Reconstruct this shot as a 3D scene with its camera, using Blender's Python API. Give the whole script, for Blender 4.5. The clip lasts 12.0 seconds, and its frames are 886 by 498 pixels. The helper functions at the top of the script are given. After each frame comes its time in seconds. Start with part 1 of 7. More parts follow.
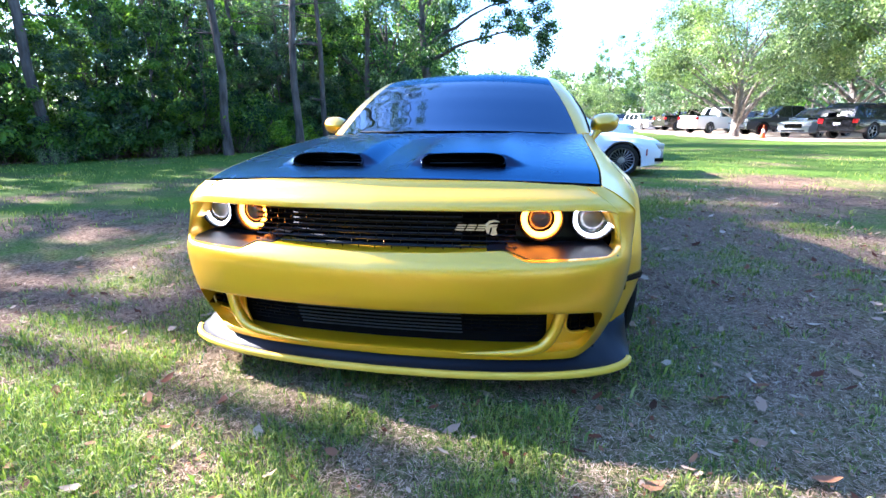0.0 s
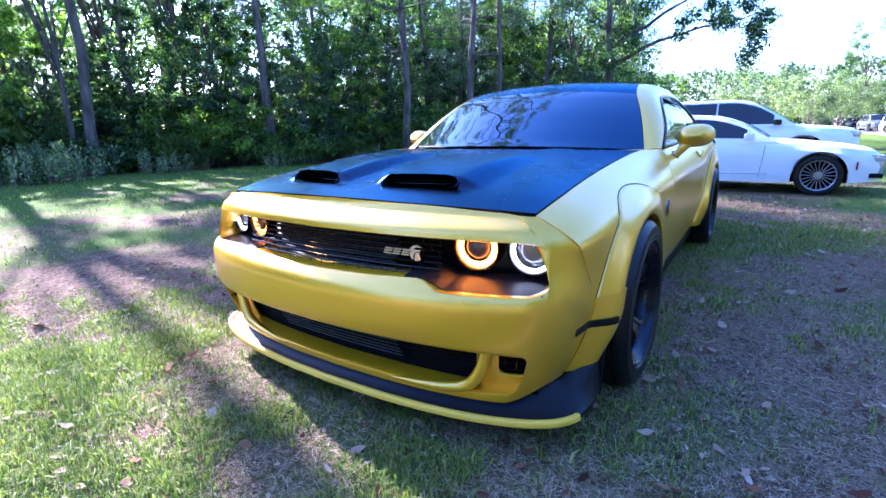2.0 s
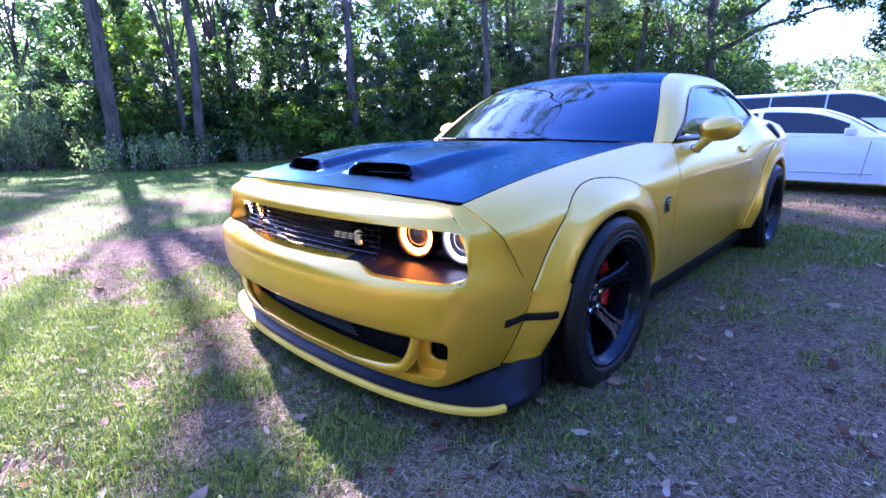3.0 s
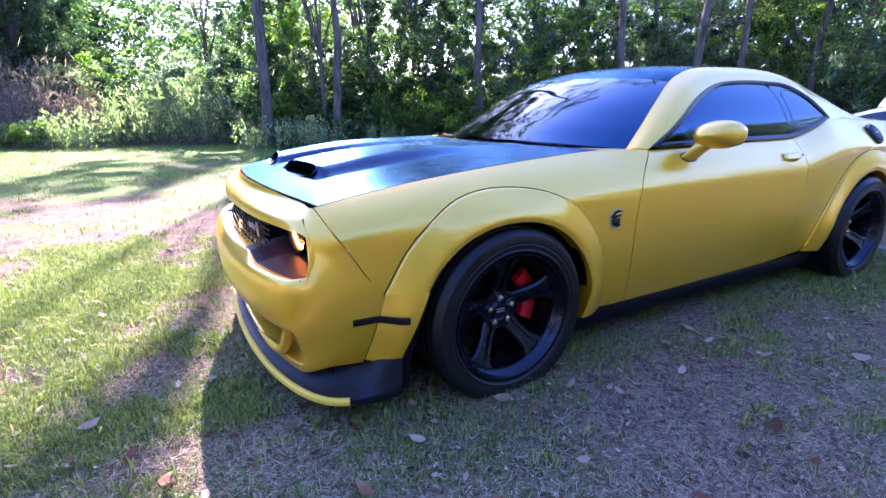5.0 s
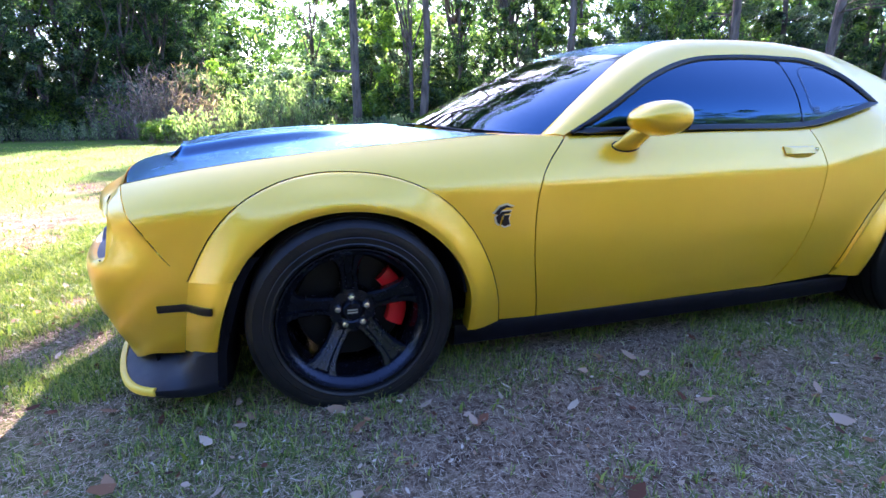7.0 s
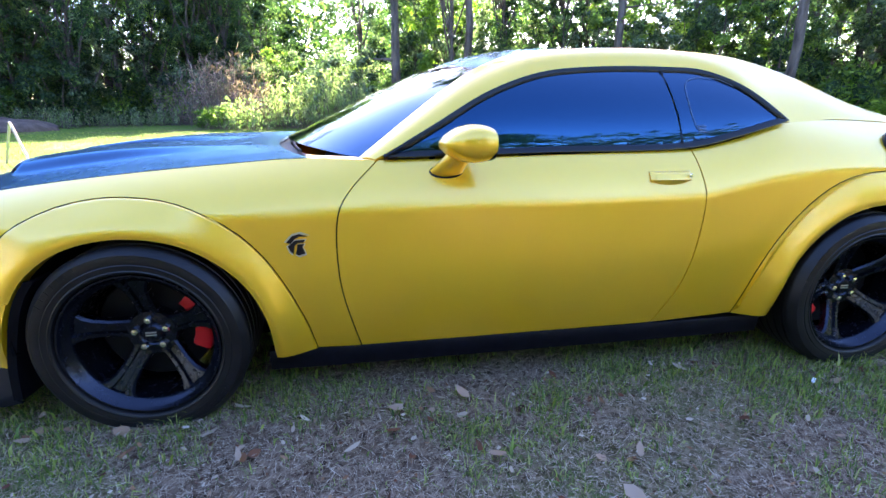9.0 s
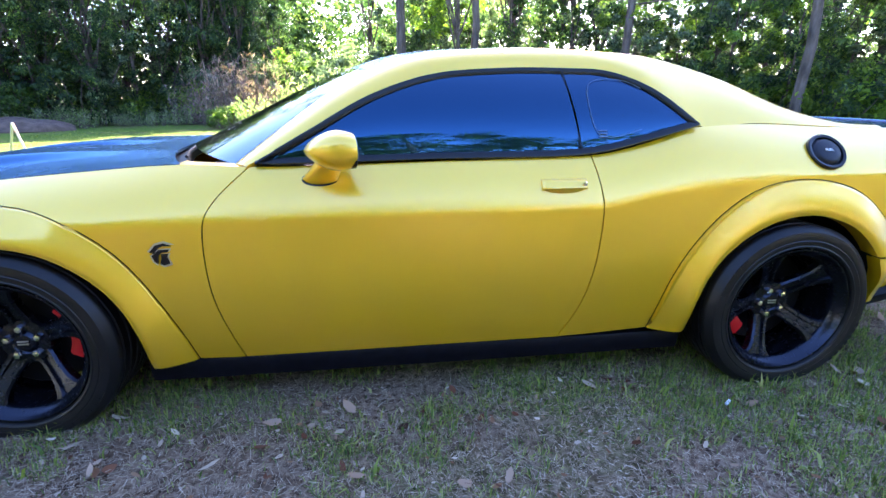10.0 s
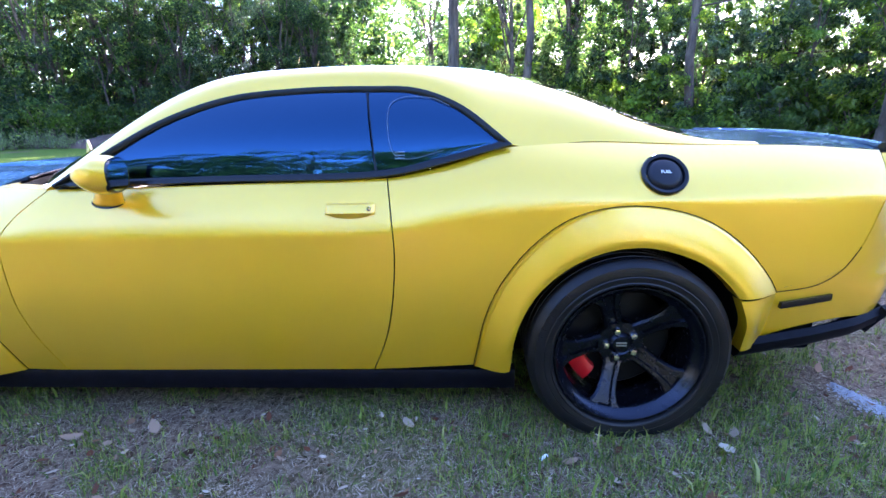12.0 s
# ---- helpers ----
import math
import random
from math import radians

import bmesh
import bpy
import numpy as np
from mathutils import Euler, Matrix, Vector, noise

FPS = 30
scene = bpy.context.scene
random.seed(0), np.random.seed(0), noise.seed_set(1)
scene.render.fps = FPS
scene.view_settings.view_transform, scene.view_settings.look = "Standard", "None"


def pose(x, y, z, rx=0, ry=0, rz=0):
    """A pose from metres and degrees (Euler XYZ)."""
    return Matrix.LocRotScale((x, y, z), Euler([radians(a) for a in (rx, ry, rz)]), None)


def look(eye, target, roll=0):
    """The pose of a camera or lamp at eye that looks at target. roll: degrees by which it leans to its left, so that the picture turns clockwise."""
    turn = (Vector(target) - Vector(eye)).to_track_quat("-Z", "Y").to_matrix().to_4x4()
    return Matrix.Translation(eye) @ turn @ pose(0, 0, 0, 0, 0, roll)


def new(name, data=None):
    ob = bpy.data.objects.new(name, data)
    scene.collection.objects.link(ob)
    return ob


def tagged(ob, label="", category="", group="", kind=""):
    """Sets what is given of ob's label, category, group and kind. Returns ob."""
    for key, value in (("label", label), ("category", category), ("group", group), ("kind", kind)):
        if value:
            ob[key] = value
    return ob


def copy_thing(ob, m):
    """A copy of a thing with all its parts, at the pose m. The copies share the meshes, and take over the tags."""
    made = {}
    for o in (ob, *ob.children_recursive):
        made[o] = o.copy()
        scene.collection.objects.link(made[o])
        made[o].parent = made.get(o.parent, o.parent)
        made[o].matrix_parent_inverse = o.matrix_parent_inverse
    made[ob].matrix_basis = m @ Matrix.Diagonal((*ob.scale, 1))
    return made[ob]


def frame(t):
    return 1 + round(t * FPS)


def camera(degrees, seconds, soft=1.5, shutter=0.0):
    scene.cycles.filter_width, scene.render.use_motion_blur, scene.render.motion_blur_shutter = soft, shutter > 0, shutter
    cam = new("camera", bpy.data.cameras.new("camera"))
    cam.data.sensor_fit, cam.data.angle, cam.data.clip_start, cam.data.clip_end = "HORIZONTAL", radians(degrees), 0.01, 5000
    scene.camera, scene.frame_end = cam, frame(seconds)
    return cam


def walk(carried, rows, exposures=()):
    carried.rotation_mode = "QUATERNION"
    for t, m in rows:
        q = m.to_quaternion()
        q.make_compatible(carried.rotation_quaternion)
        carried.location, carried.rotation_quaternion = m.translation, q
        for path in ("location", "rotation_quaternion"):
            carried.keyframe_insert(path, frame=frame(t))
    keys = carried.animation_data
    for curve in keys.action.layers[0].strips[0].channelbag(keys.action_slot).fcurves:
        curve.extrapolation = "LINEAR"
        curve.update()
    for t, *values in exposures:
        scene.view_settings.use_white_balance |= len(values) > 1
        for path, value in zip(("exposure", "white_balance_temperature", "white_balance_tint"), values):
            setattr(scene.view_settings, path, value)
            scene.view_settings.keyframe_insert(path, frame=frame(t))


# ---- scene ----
cam = camera(85.0, 12.0)
PATH = [
    (0, (0.566, -2.48, 1.034), (0.187, -0.584, 0.522), -0.6),
    (0.5, (0.741, -2.385, 1.018), (0.184, -0.531, 0.517), -0.8),
    (1, (0.902, -2.297, 1.055), (0.172, -0.501, 0.565), -0.9),
    (1.5, (1.18, -2.232, 1.083), (0.273, -0.516, 0.601), -1.1),
    (2, (1.362, -2.1, 1.073), (0.287, -0.482, 0.596), -1.3),
    (2.5, (1.537, -1.936, 1.022), (0.314, -0.427, 0.543), -1.2),
    (3, (1.789, -1.829, 1.05), (0.44, -0.437, 0.557), -1.1),
    (3.2, (1.877, -1.774, 1.069), (0.482, -0.431, 0.569), -1.0),
    (4.8, (2.349, -1.181, 1.115), (0.692, -0.198, 0.575), -0.2),
    (5, (2.4, -1.106, 1.12), (0.722, -0.168, 0.572), -0.2),
    (5.5, (2.462, -0.884, 1.073), (0.732, -0.047, 0.518), 0.0),
    (6, (2.528, -0.665, 1.038), (0.753, 0.075, 0.486), 0.0),
    (6.5, (2.594, -0.402, 1.028), (0.781, 0.24, 0.481), -0.0),
    (7, (2.572, -0.151, 1.027), (0.725, 0.398, 0.488), -0.1),
    (7.2, (2.57, -0.045, 1.029), (0.712, 0.466, 0.494), -0.2),
    (8.8, (2.655, 0.699, 1.145), (0.772, 1.021, 0.551), 0.2),
    (9, (2.656, 0.803, 1.158), (0.771, 1.106, 0.563), 0.0),
    (9.5, (2.662, 1.06, 1.168), (0.772, 1.322, 0.571), -0.0),
    (10, (2.64, 1.323, 1.175), (0.745, 1.548, 0.576), -0.2),
    (10.5, (2.561, 1.569, 1.165), (0.661, 1.75, 0.569), -0.3),
    (11, (2.597, 1.833, 1.183), (0.69, 1.945, 0.593), -0.7),
    (11.5, (2.609, 2.106, 1.196), (0.693, 2.126, 0.623), -1.0),
    (12, (2.571, 2.373, 1.191), (0.651, 2.279, 0.638), -1.4),
]
walk(cam, [(t, look(eye, target, roll)) for t, eye, target, roll in PATH], exposures=[(0.0, 3.15, 5650, 20), (2.5, 3.05, 5100, 46), (3.2, 3.12, 5300, 55), (4.8, 3.3, 5600, 55), (5.5, 3.2, 5750, 46), (6.5, 3.55, 6050, 41), (7.2, 3.53, 6200, 39), (9.5, 3.87, 6650, 34), (10.5, 4.0, 6500, 37), (11.0, 4.13, 6350, 38), (12.0, 4.08, 6350, 38)])

# ---------------- world, sun, exposure ----------------
SUN_AZ, SUN_EL = radians(-78.0), radians(30.0)
world = bpy.data.worlds.new("sky_world")
world.use_nodes = True
scene.world = world
wn = world.node_tree.nodes
sky = wn.new("ShaderNodeTexSky")
sky.sky_type = "NISHITA"
sky.sun_disc = False
sky.sun_elevation, sky.sun_rotation = SUN_EL, SUN_AZ
sky.air_density, sky.dust_density, sky.ozone_density = 1.0, 0.7, 3.0
wn["Background"].inputs["Strength"].default_value = 0.10
deep = wn.new("ShaderNodeHueSaturation")
deep.inputs["Saturation"].default_value = 1.15
world.node_tree.links.new(sky.outputs[0], deep.inputs["Color"])
world.node_tree.links.new(deep.outputs[0], wn["Background"].inputs["Color"])
sun_dir = Vector((math.sin(SUN_AZ) * math.cos(SUN_EL), math.cos(SUN_AZ) * math.cos(SUN_EL), math.sin(SUN_EL)))
sun = new("sun", bpy.data.lights.new("sun", "SUN"))
sun.data.energy, sun.data.angle, sun.data.color = 4.4, radians(0.8), (1.0, 0.93, 0.80)
sun.matrix_world = look(sun_dir * 60, (0, 0, 0))


# ---------------- materials ----------------
def mat(name, color=(0.5, 0.5, 0.5), rough=0.5, metal=0.0, **more):
    m = bpy.data.materials.new(name)
    m.use_nodes = True
    b = m.node_tree.nodes["Principled BSDF"]
    b.inputs["Base Color"].default_value = (*color, 1)
    b.inputs["Roughness"].default_value = rough
    b.inputs["Metallic"].default_value = metal
    for k, v in more.items():
        b.inputs[k.replace("_", " ")].default_value = v
    return m


def nodes_of(m):
    return m.node_tree.nodes, m.node_tree.links, m.node_tree.nodes["Principled BSDF"]


def noise_node(m, scale, detail=4.0, rough=0.55, coord="Object", stretch=None):
    n, l, b = nodes_of(m)
    tc = n.new("ShaderNodeTexCoord")
    t = n.new("ShaderNodeTexNoise")
    t.inputs["Scale"].default_value = scale
    t.inputs["Detail"].default_value = detail
    t.inputs["Roughness"].default_value = rough
    src = tc.outputs[coord]
    if stretch:
        mp = n.new("ShaderNodeMapping")
        mp.inputs["Scale"].default_value = stretch
        l.new(src, mp.inputs["Vector"])
        src = mp.outputs["Vector"]
    l.new(src, t.inputs["Vector"])
    return t


def ramp(m, fac, stops):
    n, l, b = nodes_of(m)
    r = n.new("ShaderNodeValToRGB")
    el = r.color_ramp.elements
    while len(el) < len(stops):
        el.new(0.5)
    for e, (p, c) in zip(el, stops):
        e.position = p
        e.color = (*c, 1)
    l.new(fac, r.inputs["Fac"])
    return r.outputs["Color"]


def vary(m, c0, c1, scale, detail=4.0, lo=0.35, hi=0.65, stretch=None):
    """Base colour that drifts between two tones."""
    n, l, b = nodes_of(m)
    t = noise_node(m, scale, detail, stretch=stretch)
    l.new(ramp(m, t.outputs["Fac"], [(lo, c0), (hi, c1)]), b.inputs["Base Color"])
    return m


def vary_rough(m, lo, hi, scale, detail=5.0):
    n, l, b = nodes_of(m)
    t = noise_node(m, scale, detail)
    r = n.new("ShaderNodeMapRange")
    r.inputs["From Min"].default_value, r.inputs["From Max"].default_value = 0.3, 0.7
    r.inputs["To Min"].default_value, r.inputs["To Max"].default_value = lo, hi
    l.new(t.outputs["Fac"], r.inputs["Value"])
    l.new(r.outputs["Result"], b.inputs["Roughness"])
    return m


def bump(m, scale, strength, dist=0.01, detail=6.0, stretch=None):
    n, l, b = nodes_of(m)
    t = noise_node(m, scale, detail, stretch=stretch)
    bp = n.new("ShaderNodeBump")
    bp.inputs["Strength"].default_value = strength
    bp.inputs["Distance"].default_value = dist
    l.new(t.outputs["Fac"], bp.inputs["Height"])
    l.new(bp.outputs["Normal"], b.inputs["Normal"])
    return m


def leafy(name, stops, rough=0.45, trans=0.35, drift=None, gloss=0.5):
    """Leaf surface: hue by island, light shining through from behind."""
    m = mat(name, rough=rough)
    n, l, b = nodes_of(m)
    geo = n.new("ShaderNodeNewGeometry")
    col = ramp(m, geo.outputs["Random Per Island"], stops)
    b.inputs["Specular IOR Level"].default_value = gloss
    if drift:
        # hue varies by tree; shadowed gaps and bright boughs are put into leaf colour
        t = noise_node(m, drift, 3.0)
        obj = n.new("ShaderNodeObjectInfo")
        for fac, stops_ in ((t.outputs["Fac"], [(0.34, (0.42, 0.46, 0.50)), (0.52, (0.95, 0.97, 0.95)), (0.68, (1.65, 1.55, 1.25))]),
                            (obj.outputs["Random"], [(0.0, (0.60, 0.68, 0.72)), (0.5, (1.0, 1.0, 1.0)), (1.0, (1.38, 1.26, 1.0))])):
            mul = n.new("ShaderNodeMix")
            mul.data_type, mul.blend_type = "RGBA", "MULTIPLY"
            mul.inputs["Factor"].default_value = 1.0
            l.new(col, mul.inputs["A"])
            l.new(ramp(m, fac, stops_), mul.inputs["B"])
            col = mul.outputs["Result"]
    l.new(col, b.inputs["Base Color"])
    tr = n.new("ShaderNodeBsdfTranslucent")
    gain = n.new("ShaderNodeMix")
    gain.data_type = "RGBA"
    gain.blend_type = "MULTIPLY"
    gain.inputs["Factor"].default_value = 1.0
    l.new(col, gain.inputs["A"])
    gain.inputs["B"].default_value = (1.4, 1.75, 0.75, 1)
    l.new(gain.outputs["Result"], tr.inputs["Color"])
    mix = n.new("ShaderNodeMixShader")
    mix.inputs["Fac"].default_value = trans
    l.new(b.outputs["BSDF"], mix.inputs[1])
    l.new(tr.outputs["BSDF"], mix.inputs[2])
    l.new(mix.outputs["Shader"], n["Material Output"].inputs["Surface"])
    return m


def glow(name, color, strength):
    return mat(name, color, 0.4, Emission_Color=(*color, 1), Emission_Strength=strength)


M = {}
M["yellow"] = vary_rough(vary(mat("satin_yellow_wrap", metal=0.54, rough=0.4, Coat_Weight=1.0, Coat_Roughness=0.21, Coat_IOR=1.85), (0.96, 0.525, 0.001), (0.98, 0.545, 0.002), 3.0), 0.36, 0.40, 8, 2.0)
# black wrap; bluish metal base and tint put the sky's reflection into its colour
M["black_satin"] = vary_rough(mat("satin_black_sky_sheen", (0.034, 0.039, 0.060), 0.2, 1.0, Specular_Tint=(0.5, 0.76, 1.0, 1)), 0.25, 0.28, 6, 2.0)
M["plastic"] = bump(vary(mat("black_plastic", rough=0.5, Specular_IOR_Level=0.12), (0.002, 0.002, 0.004), (0.004, 0.004, 0.007), 30), 300, 0.15, 0.001)
M["fin"] = mat("dull_fin", (0.045, 0.05, 0.058), 0.6, 0.6)
M["splitter"] = bump(vary_rough(mat("satin_black_plastic", (0.005, 0.006, 0.011), 0.45, Specular_IOR_Level=0.32), 0.42, 0.52, 20), 260, 0.12, 0.001)
M["guard"] = vary(mat("yellow_guard_plastic", rough=0.45), (0.90, 0.56, 0.05), (0.95, 0.60, 0.07), 9)
# near-black colour that stands in for shade inside cavities; joints use it too
M["gap"] = mat("shaded_cavity_black", (0.004, 0.004, 0.005), 0.9, Specular_IOR_Level=0.05)
# dark tint; blue specular and raised IOR put the sky's blue into reflections
M["glass"] = mat("tinted_glass_sky_blue", (0.004, 0.006, 0.014), 0.015, IOR=2.1, Transmission_Weight=1.0, Specular_Tint=(0.10, 0.45, 0.90, 1))
M["trim"] = mat("gloss_black_trim", (0.005, 0.005, 0.006), 0.25, Specular_IOR_Level=0.3)
M["rubber"] = bump(vary(mat("tyre_rubber", rough=0.42, Specular_IOR_Level=0.34), (0.003, 0.003, 0.004), (0.008, 0.007, 0.008), 14), 120, 0.2, 0.002)
M["rim"] = vary_rough(mat("gunmetal_rim", (0.026, 0.029, 0.040), 0.25, 0.9), 0.19, 0.30, 50)
M["red"] = mat("red_caliper_paint", (0.55, 0.008, 0.01), 0.3)
M["steel"] = bump(mat("brushed_steel", (0.35, 0.35, 0.36), 0.35, 1.0), 200, 0.1, 0.001)
M["disc"] = mat("brake_disc", (0.014, 0.014, 0.016), 0.5, 0.8)
M["chrome"] = mat("chrome", (0.75, 0.75, 0.76), 0.12, 1.0)
M["badge"] = mat("pewter_badge", (0.62, 0.60, 0.54), 0.28, 0.9)
M["shelf"] = bump(mat("satin_black_shelf", (0.010, 0.010, 0.013), 0.42, Specular_IOR_Level=0.4), 200, 0.1, 0.001)
M["lens"] = mat("clear_lens", (0.9, 0.92, 0.95), 0.03, Transmission_Weight=1.0, IOR=1.45)
M["white_led"] = glow("white_led", (0.9, 0.96, 1.0), 1.4)
M["amber_led"] = glow("amber_led", (1.0, 0.27, 0.015), 3.4)
M["bulb_dark"] = mat("projector_lens", (0.10, 0.08, 0.09), 0.05, 0.2, IOR=1.6)
M["bulb_grey"] = mat("clear_projector", (0.22, 0.21, 0.20), 0.06, 0.3, IOR=1.6)
M["white_print"] = mat("white_print", (0.8, 0.8, 0.8), 0.5)
M["mirror"] = mat("mirror_glass", (0.85, 0.87, 0.9), 0.01, 1.0)
M["seat"] = bump(mat("black_leather", (0.015, 0.014, 0.014), 0.55), 80, 0.3, 0.003)
M["bark"] = bump(vary(mat("bark", rough=0.9), (0.045, 0.032, 0.026), (0.15, 0.115, 0.095), 6, stretch=(1, 1, 0.25)), 9, 1.0, 0.05, stretch=(1, 1, 0.2))
M["pale_bark"] = bump(vary(mat("pale_bark", rough=0.9), (0.14, 0.115, 0.10), (0.34, 0.29, 0.25), 5, stretch=(1, 1, 0.3)), 8, 1.0, 0.04, stretch=(1, 1, 0.2))
M["twig"] = mat("dry_twigs", (0.17, 0.125, 0.10), 0.9)


# ---------------- geometry helpers ----------------
def pchip(*pts):
    """A smooth monotone curve through (x, y) pairs."""
    xs = np.array([p[0] for p in pts], float)
    ys = np.array([p[1] for p in pts], float)
    h = np.diff(xs)
    d = np.diff(ys) / h
    m = np.zeros(len(xs))
    m[0], m[-1] = d[0], d[-1]
    for i in range(1, len(xs) - 1):
        if d[i - 1] * d[i] > 0:
            w1, w2 = 2 * h[i] + h[i - 1], h[i] + 2 * h[i - 1]
            m[i] = (w1 + w2) / (w1 / d[i - 1] + w2 / d[i])

    def f(x):
        x = min(max(x, xs[0]), xs[-1])
        i = min(max(int(np.searchsorted(xs, x)) - 1, 0), len(h) - 1)
        t = (x - xs[i]) / h[i]
        return float((1 + 2 * t) * (1 - t) ** 2 * ys[i] + t * (1 - t) ** 2 * h[i] * m[i]
                     + t * t * (3 - 2 * t) * ys[i + 1] + t * t * (t - 1) * h[i] * m[i + 1])
    return f


def spline(pts, n, power=0.5):
    """Catmull-Rom through points of any dimension, n samples evenly along its length."""
    p = np.array(pts, float)
    if len(p) == 2:
        return np.array([p[0] + (p[1] - p[0]) * t for t in np.linspace(0, 1, n)])
    q = np.vstack([2 * p[0] - p[1], p, 2 * p[-1] - p[-2]])
    out = []
    for i in range(1, len(q) - 2):
        k = [0.0]
        for a, b in ((i - 1, i), (i, i + 1), (i + 1, i + 2)):
            k.append(k[-1] + max(np.linalg.norm(q[b] - q[a]), 1e-9) ** power)
        for t in np.linspace(k[1], k[2], 24, endpoint=False):
            a1 = (k[1] - t) / (k[1] - k[0]) * q[i - 1] + (t - k[0]) / (k[1] - k[0]) * q[i]
            a2 = (k[2] - t) / (k[2] - k[1]) * q[i] + (t - k[1]) / (k[2] - k[1]) * q[i + 1]
            a3 = (k[3] - t) / (k[3] - k[2]) * q[i + 1] + (t - k[2]) / (k[3] - k[2]) * q[i + 2]
            b1 = (k[2] - t) / (k[2] - k[0]) * a1 + (t - k[0]) / (k[2] - k[0]) * a2
            b2 = (k[3] - t) / (k[3] - k[1]) * a2 + (t - k[1]) / (k[3] - k[1]) * a3
            out.append((k[2] - t) / (k[2] - k[1]) * b1 + (t - k[1]) / (k[2] - k[1]) * b2)
    out.append(p[-1])
    out = np.array(out)
    s = np.r_[0, np.cumsum(np.linalg.norm(np.diff(out, axis=0), axis=1))]
    at = np.linspace(0, s[-1], n)
    return np.array([[np.interp(a, s, out[:, c]) for c in range(out.shape[1])] for a in at])


def coons(bottom, top, left, right):
    """A grid filled between four edges; bottom and top run along u, left and right along v."""
    nu, nv = len(bottom), len(left)
    u = np.linspace(0, 1, nu)[:, None, None]
    v = np.linspace(0, 1, nv)[None, :, None]
    b, t, l, r = bottom[:, None], top[:, None], left[None], right[None]
    c = (1 - u) * (1 - v) * b[0] + u * (1 - v) * b[-1] + (1 - u) * v * t[0] + u * v * t[-1]
    return (1 - v) * b + v * t + (1 - u) * l + u * r - c


def inset(g, gap):
    """Pull a grid's rim inward by gap, to leave a shut line."""
    g = g.copy()
    for edge, nxt in ((g[0], g[1]), (g[-1], g[-2]), (g[:, 0], g[:, 1]), (g[:, -1], g[:, -2])):
        d = nxt - edge
        n = np.linalg.norm(d, axis=-1, keepdims=True)
        edge += d * np.minimum(gap / np.maximum(n, 1e-6), 0.45)
    return g


def grid_normals(p, ref):
    du = np.gradient(p, axis=0)
    dv = np.gradient(p, axis=1)
    n = np.cross(du, dv)
    n /= np.maximum(np.linalg.norm(n, axis=-1, keepdims=True), 1e-9)
    if np.sum(n * (p - ref)) < 0:
        n = -n
    return n


def shell(p, depth=0.018, ref=None):
    """A closed panel from a grid of points: the face, its back, and the edge between."""
    p = np.asarray(p, float)
    if ref is None:
        ref = np.stack([np.zeros(p.shape[:2]), p[..., 1], np.full(p.shape[:2], 0.5)], -1)
    n = grid_normals(p, ref)
    q = p - n * depth
    nu, nv = p.shape[:2]
    verts = np.vstack([p.reshape(-1, 3), q.reshape(-1, 3)])
    idx = np.arange(nu * nv).reshape(nu, nv)
    f = np.stack([idx[:-1, :-1], idx[1:, :-1], idx[1:, 1:], idx[:-1, 1:]], -1).reshape(-1, 4)
    back = f[:, ::-1] + nu * nv
    loop = np.r_[idx[:, 0], idx[-1, 1:], idx[-2::-1, -1], idx[0, -2:0:-1]]
    nxt = np.roll(loop, -1)
    rim = np.stack([nxt, loop, loop + nu * nv, nxt + nu * nv], -1)
    faces = np.vstack([f, back, rim])
    a, b, c = verts[f[0, 0]], verts[f[0, 1]], verts[f[0, 2]]
    if np.dot(np.cross(b - a, c - a), n[0, 0]) < 0:
        faces = faces[:, ::-1]
    return verts, faces


def raw_mesh(name, verts, faces, material=None, smooth=True, sharp=35):
    me = bpy.data.meshes.new(name)
    verts = np.asarray(verts, np.float32)
    faces = np.asarray(faces, np.int32)
    k = faces.shape[1]
    me.vertices.add(len(verts))
    me.vertices.foreach_set("co", verts.ravel())
    me.loops.add(faces.size)
    me.loops.foreach_set("vertex_index", faces.ravel())
    me.polygons.add(len(faces))
    me.polygons.foreach_set("loop_start", np.arange(0, faces.size, k, dtype=np.int32))
    me.polygons.foreach_set("use_smooth", np.full(len(faces), smooth))
    me.update(calc_edges=True)
    if smooth and sharp:
        me.set_sharp_from_angle(angle=radians(sharp))
    if material:
        me.materials.append(material)
    return me


def child(name, me, parent=None, label="", at=None):
    ob = new(name, me)
    if parent:
        ob.parent = parent
    if at is not None:
        ob.matrix_basis = at
    return tagged(ob, label)


def panel(name, grid, material, parent, label="", depth=0.018, mirror=False, gap=0.0025, ref=None):
    """One body panel from a grid; mirror gives its twin on the other side."""
    g = np.asarray(grid, float)
    if gap:
        g = inset(g, gap)
    v, f = shell(g, depth, ref)
    if mirror:
        v = v * (-1, 1, 1)
        f = f[:, ::-1]
    return child(name, raw_mesh(name, v, f, material), parent, label)


def both(name, grid, material, parent, label="", **k):
    return [panel(name, grid, material, parent, label, mirror=s, **k) for s in (False, True)]


def part(name, bm, material, parent=None, label="", smooth=True, sharp=35, at=None):
    """Link a bmesh as one mesh object under a thing or part."""
    me = bpy.data.meshes.new(name)
    bmesh.ops.recalc_face_normals(bm, faces=bm.faces)
    for f in bm.faces:
        f.smooth = smooth
    bm.to_mesh(me)
    bm.free()
    if smooth:
        me.set_sharp_from_angle(angle=radians(sharp))
    me.materials.append(material)
    return child(name, me, parent, label, at)


def thing(name, label, category, at=None, group="", kind=""):
    e = new(name)
    e.empty_display_size = 0.1
    if at is not None:
        e.matrix_basis = at
    return tagged(e, label, category, group, kind)


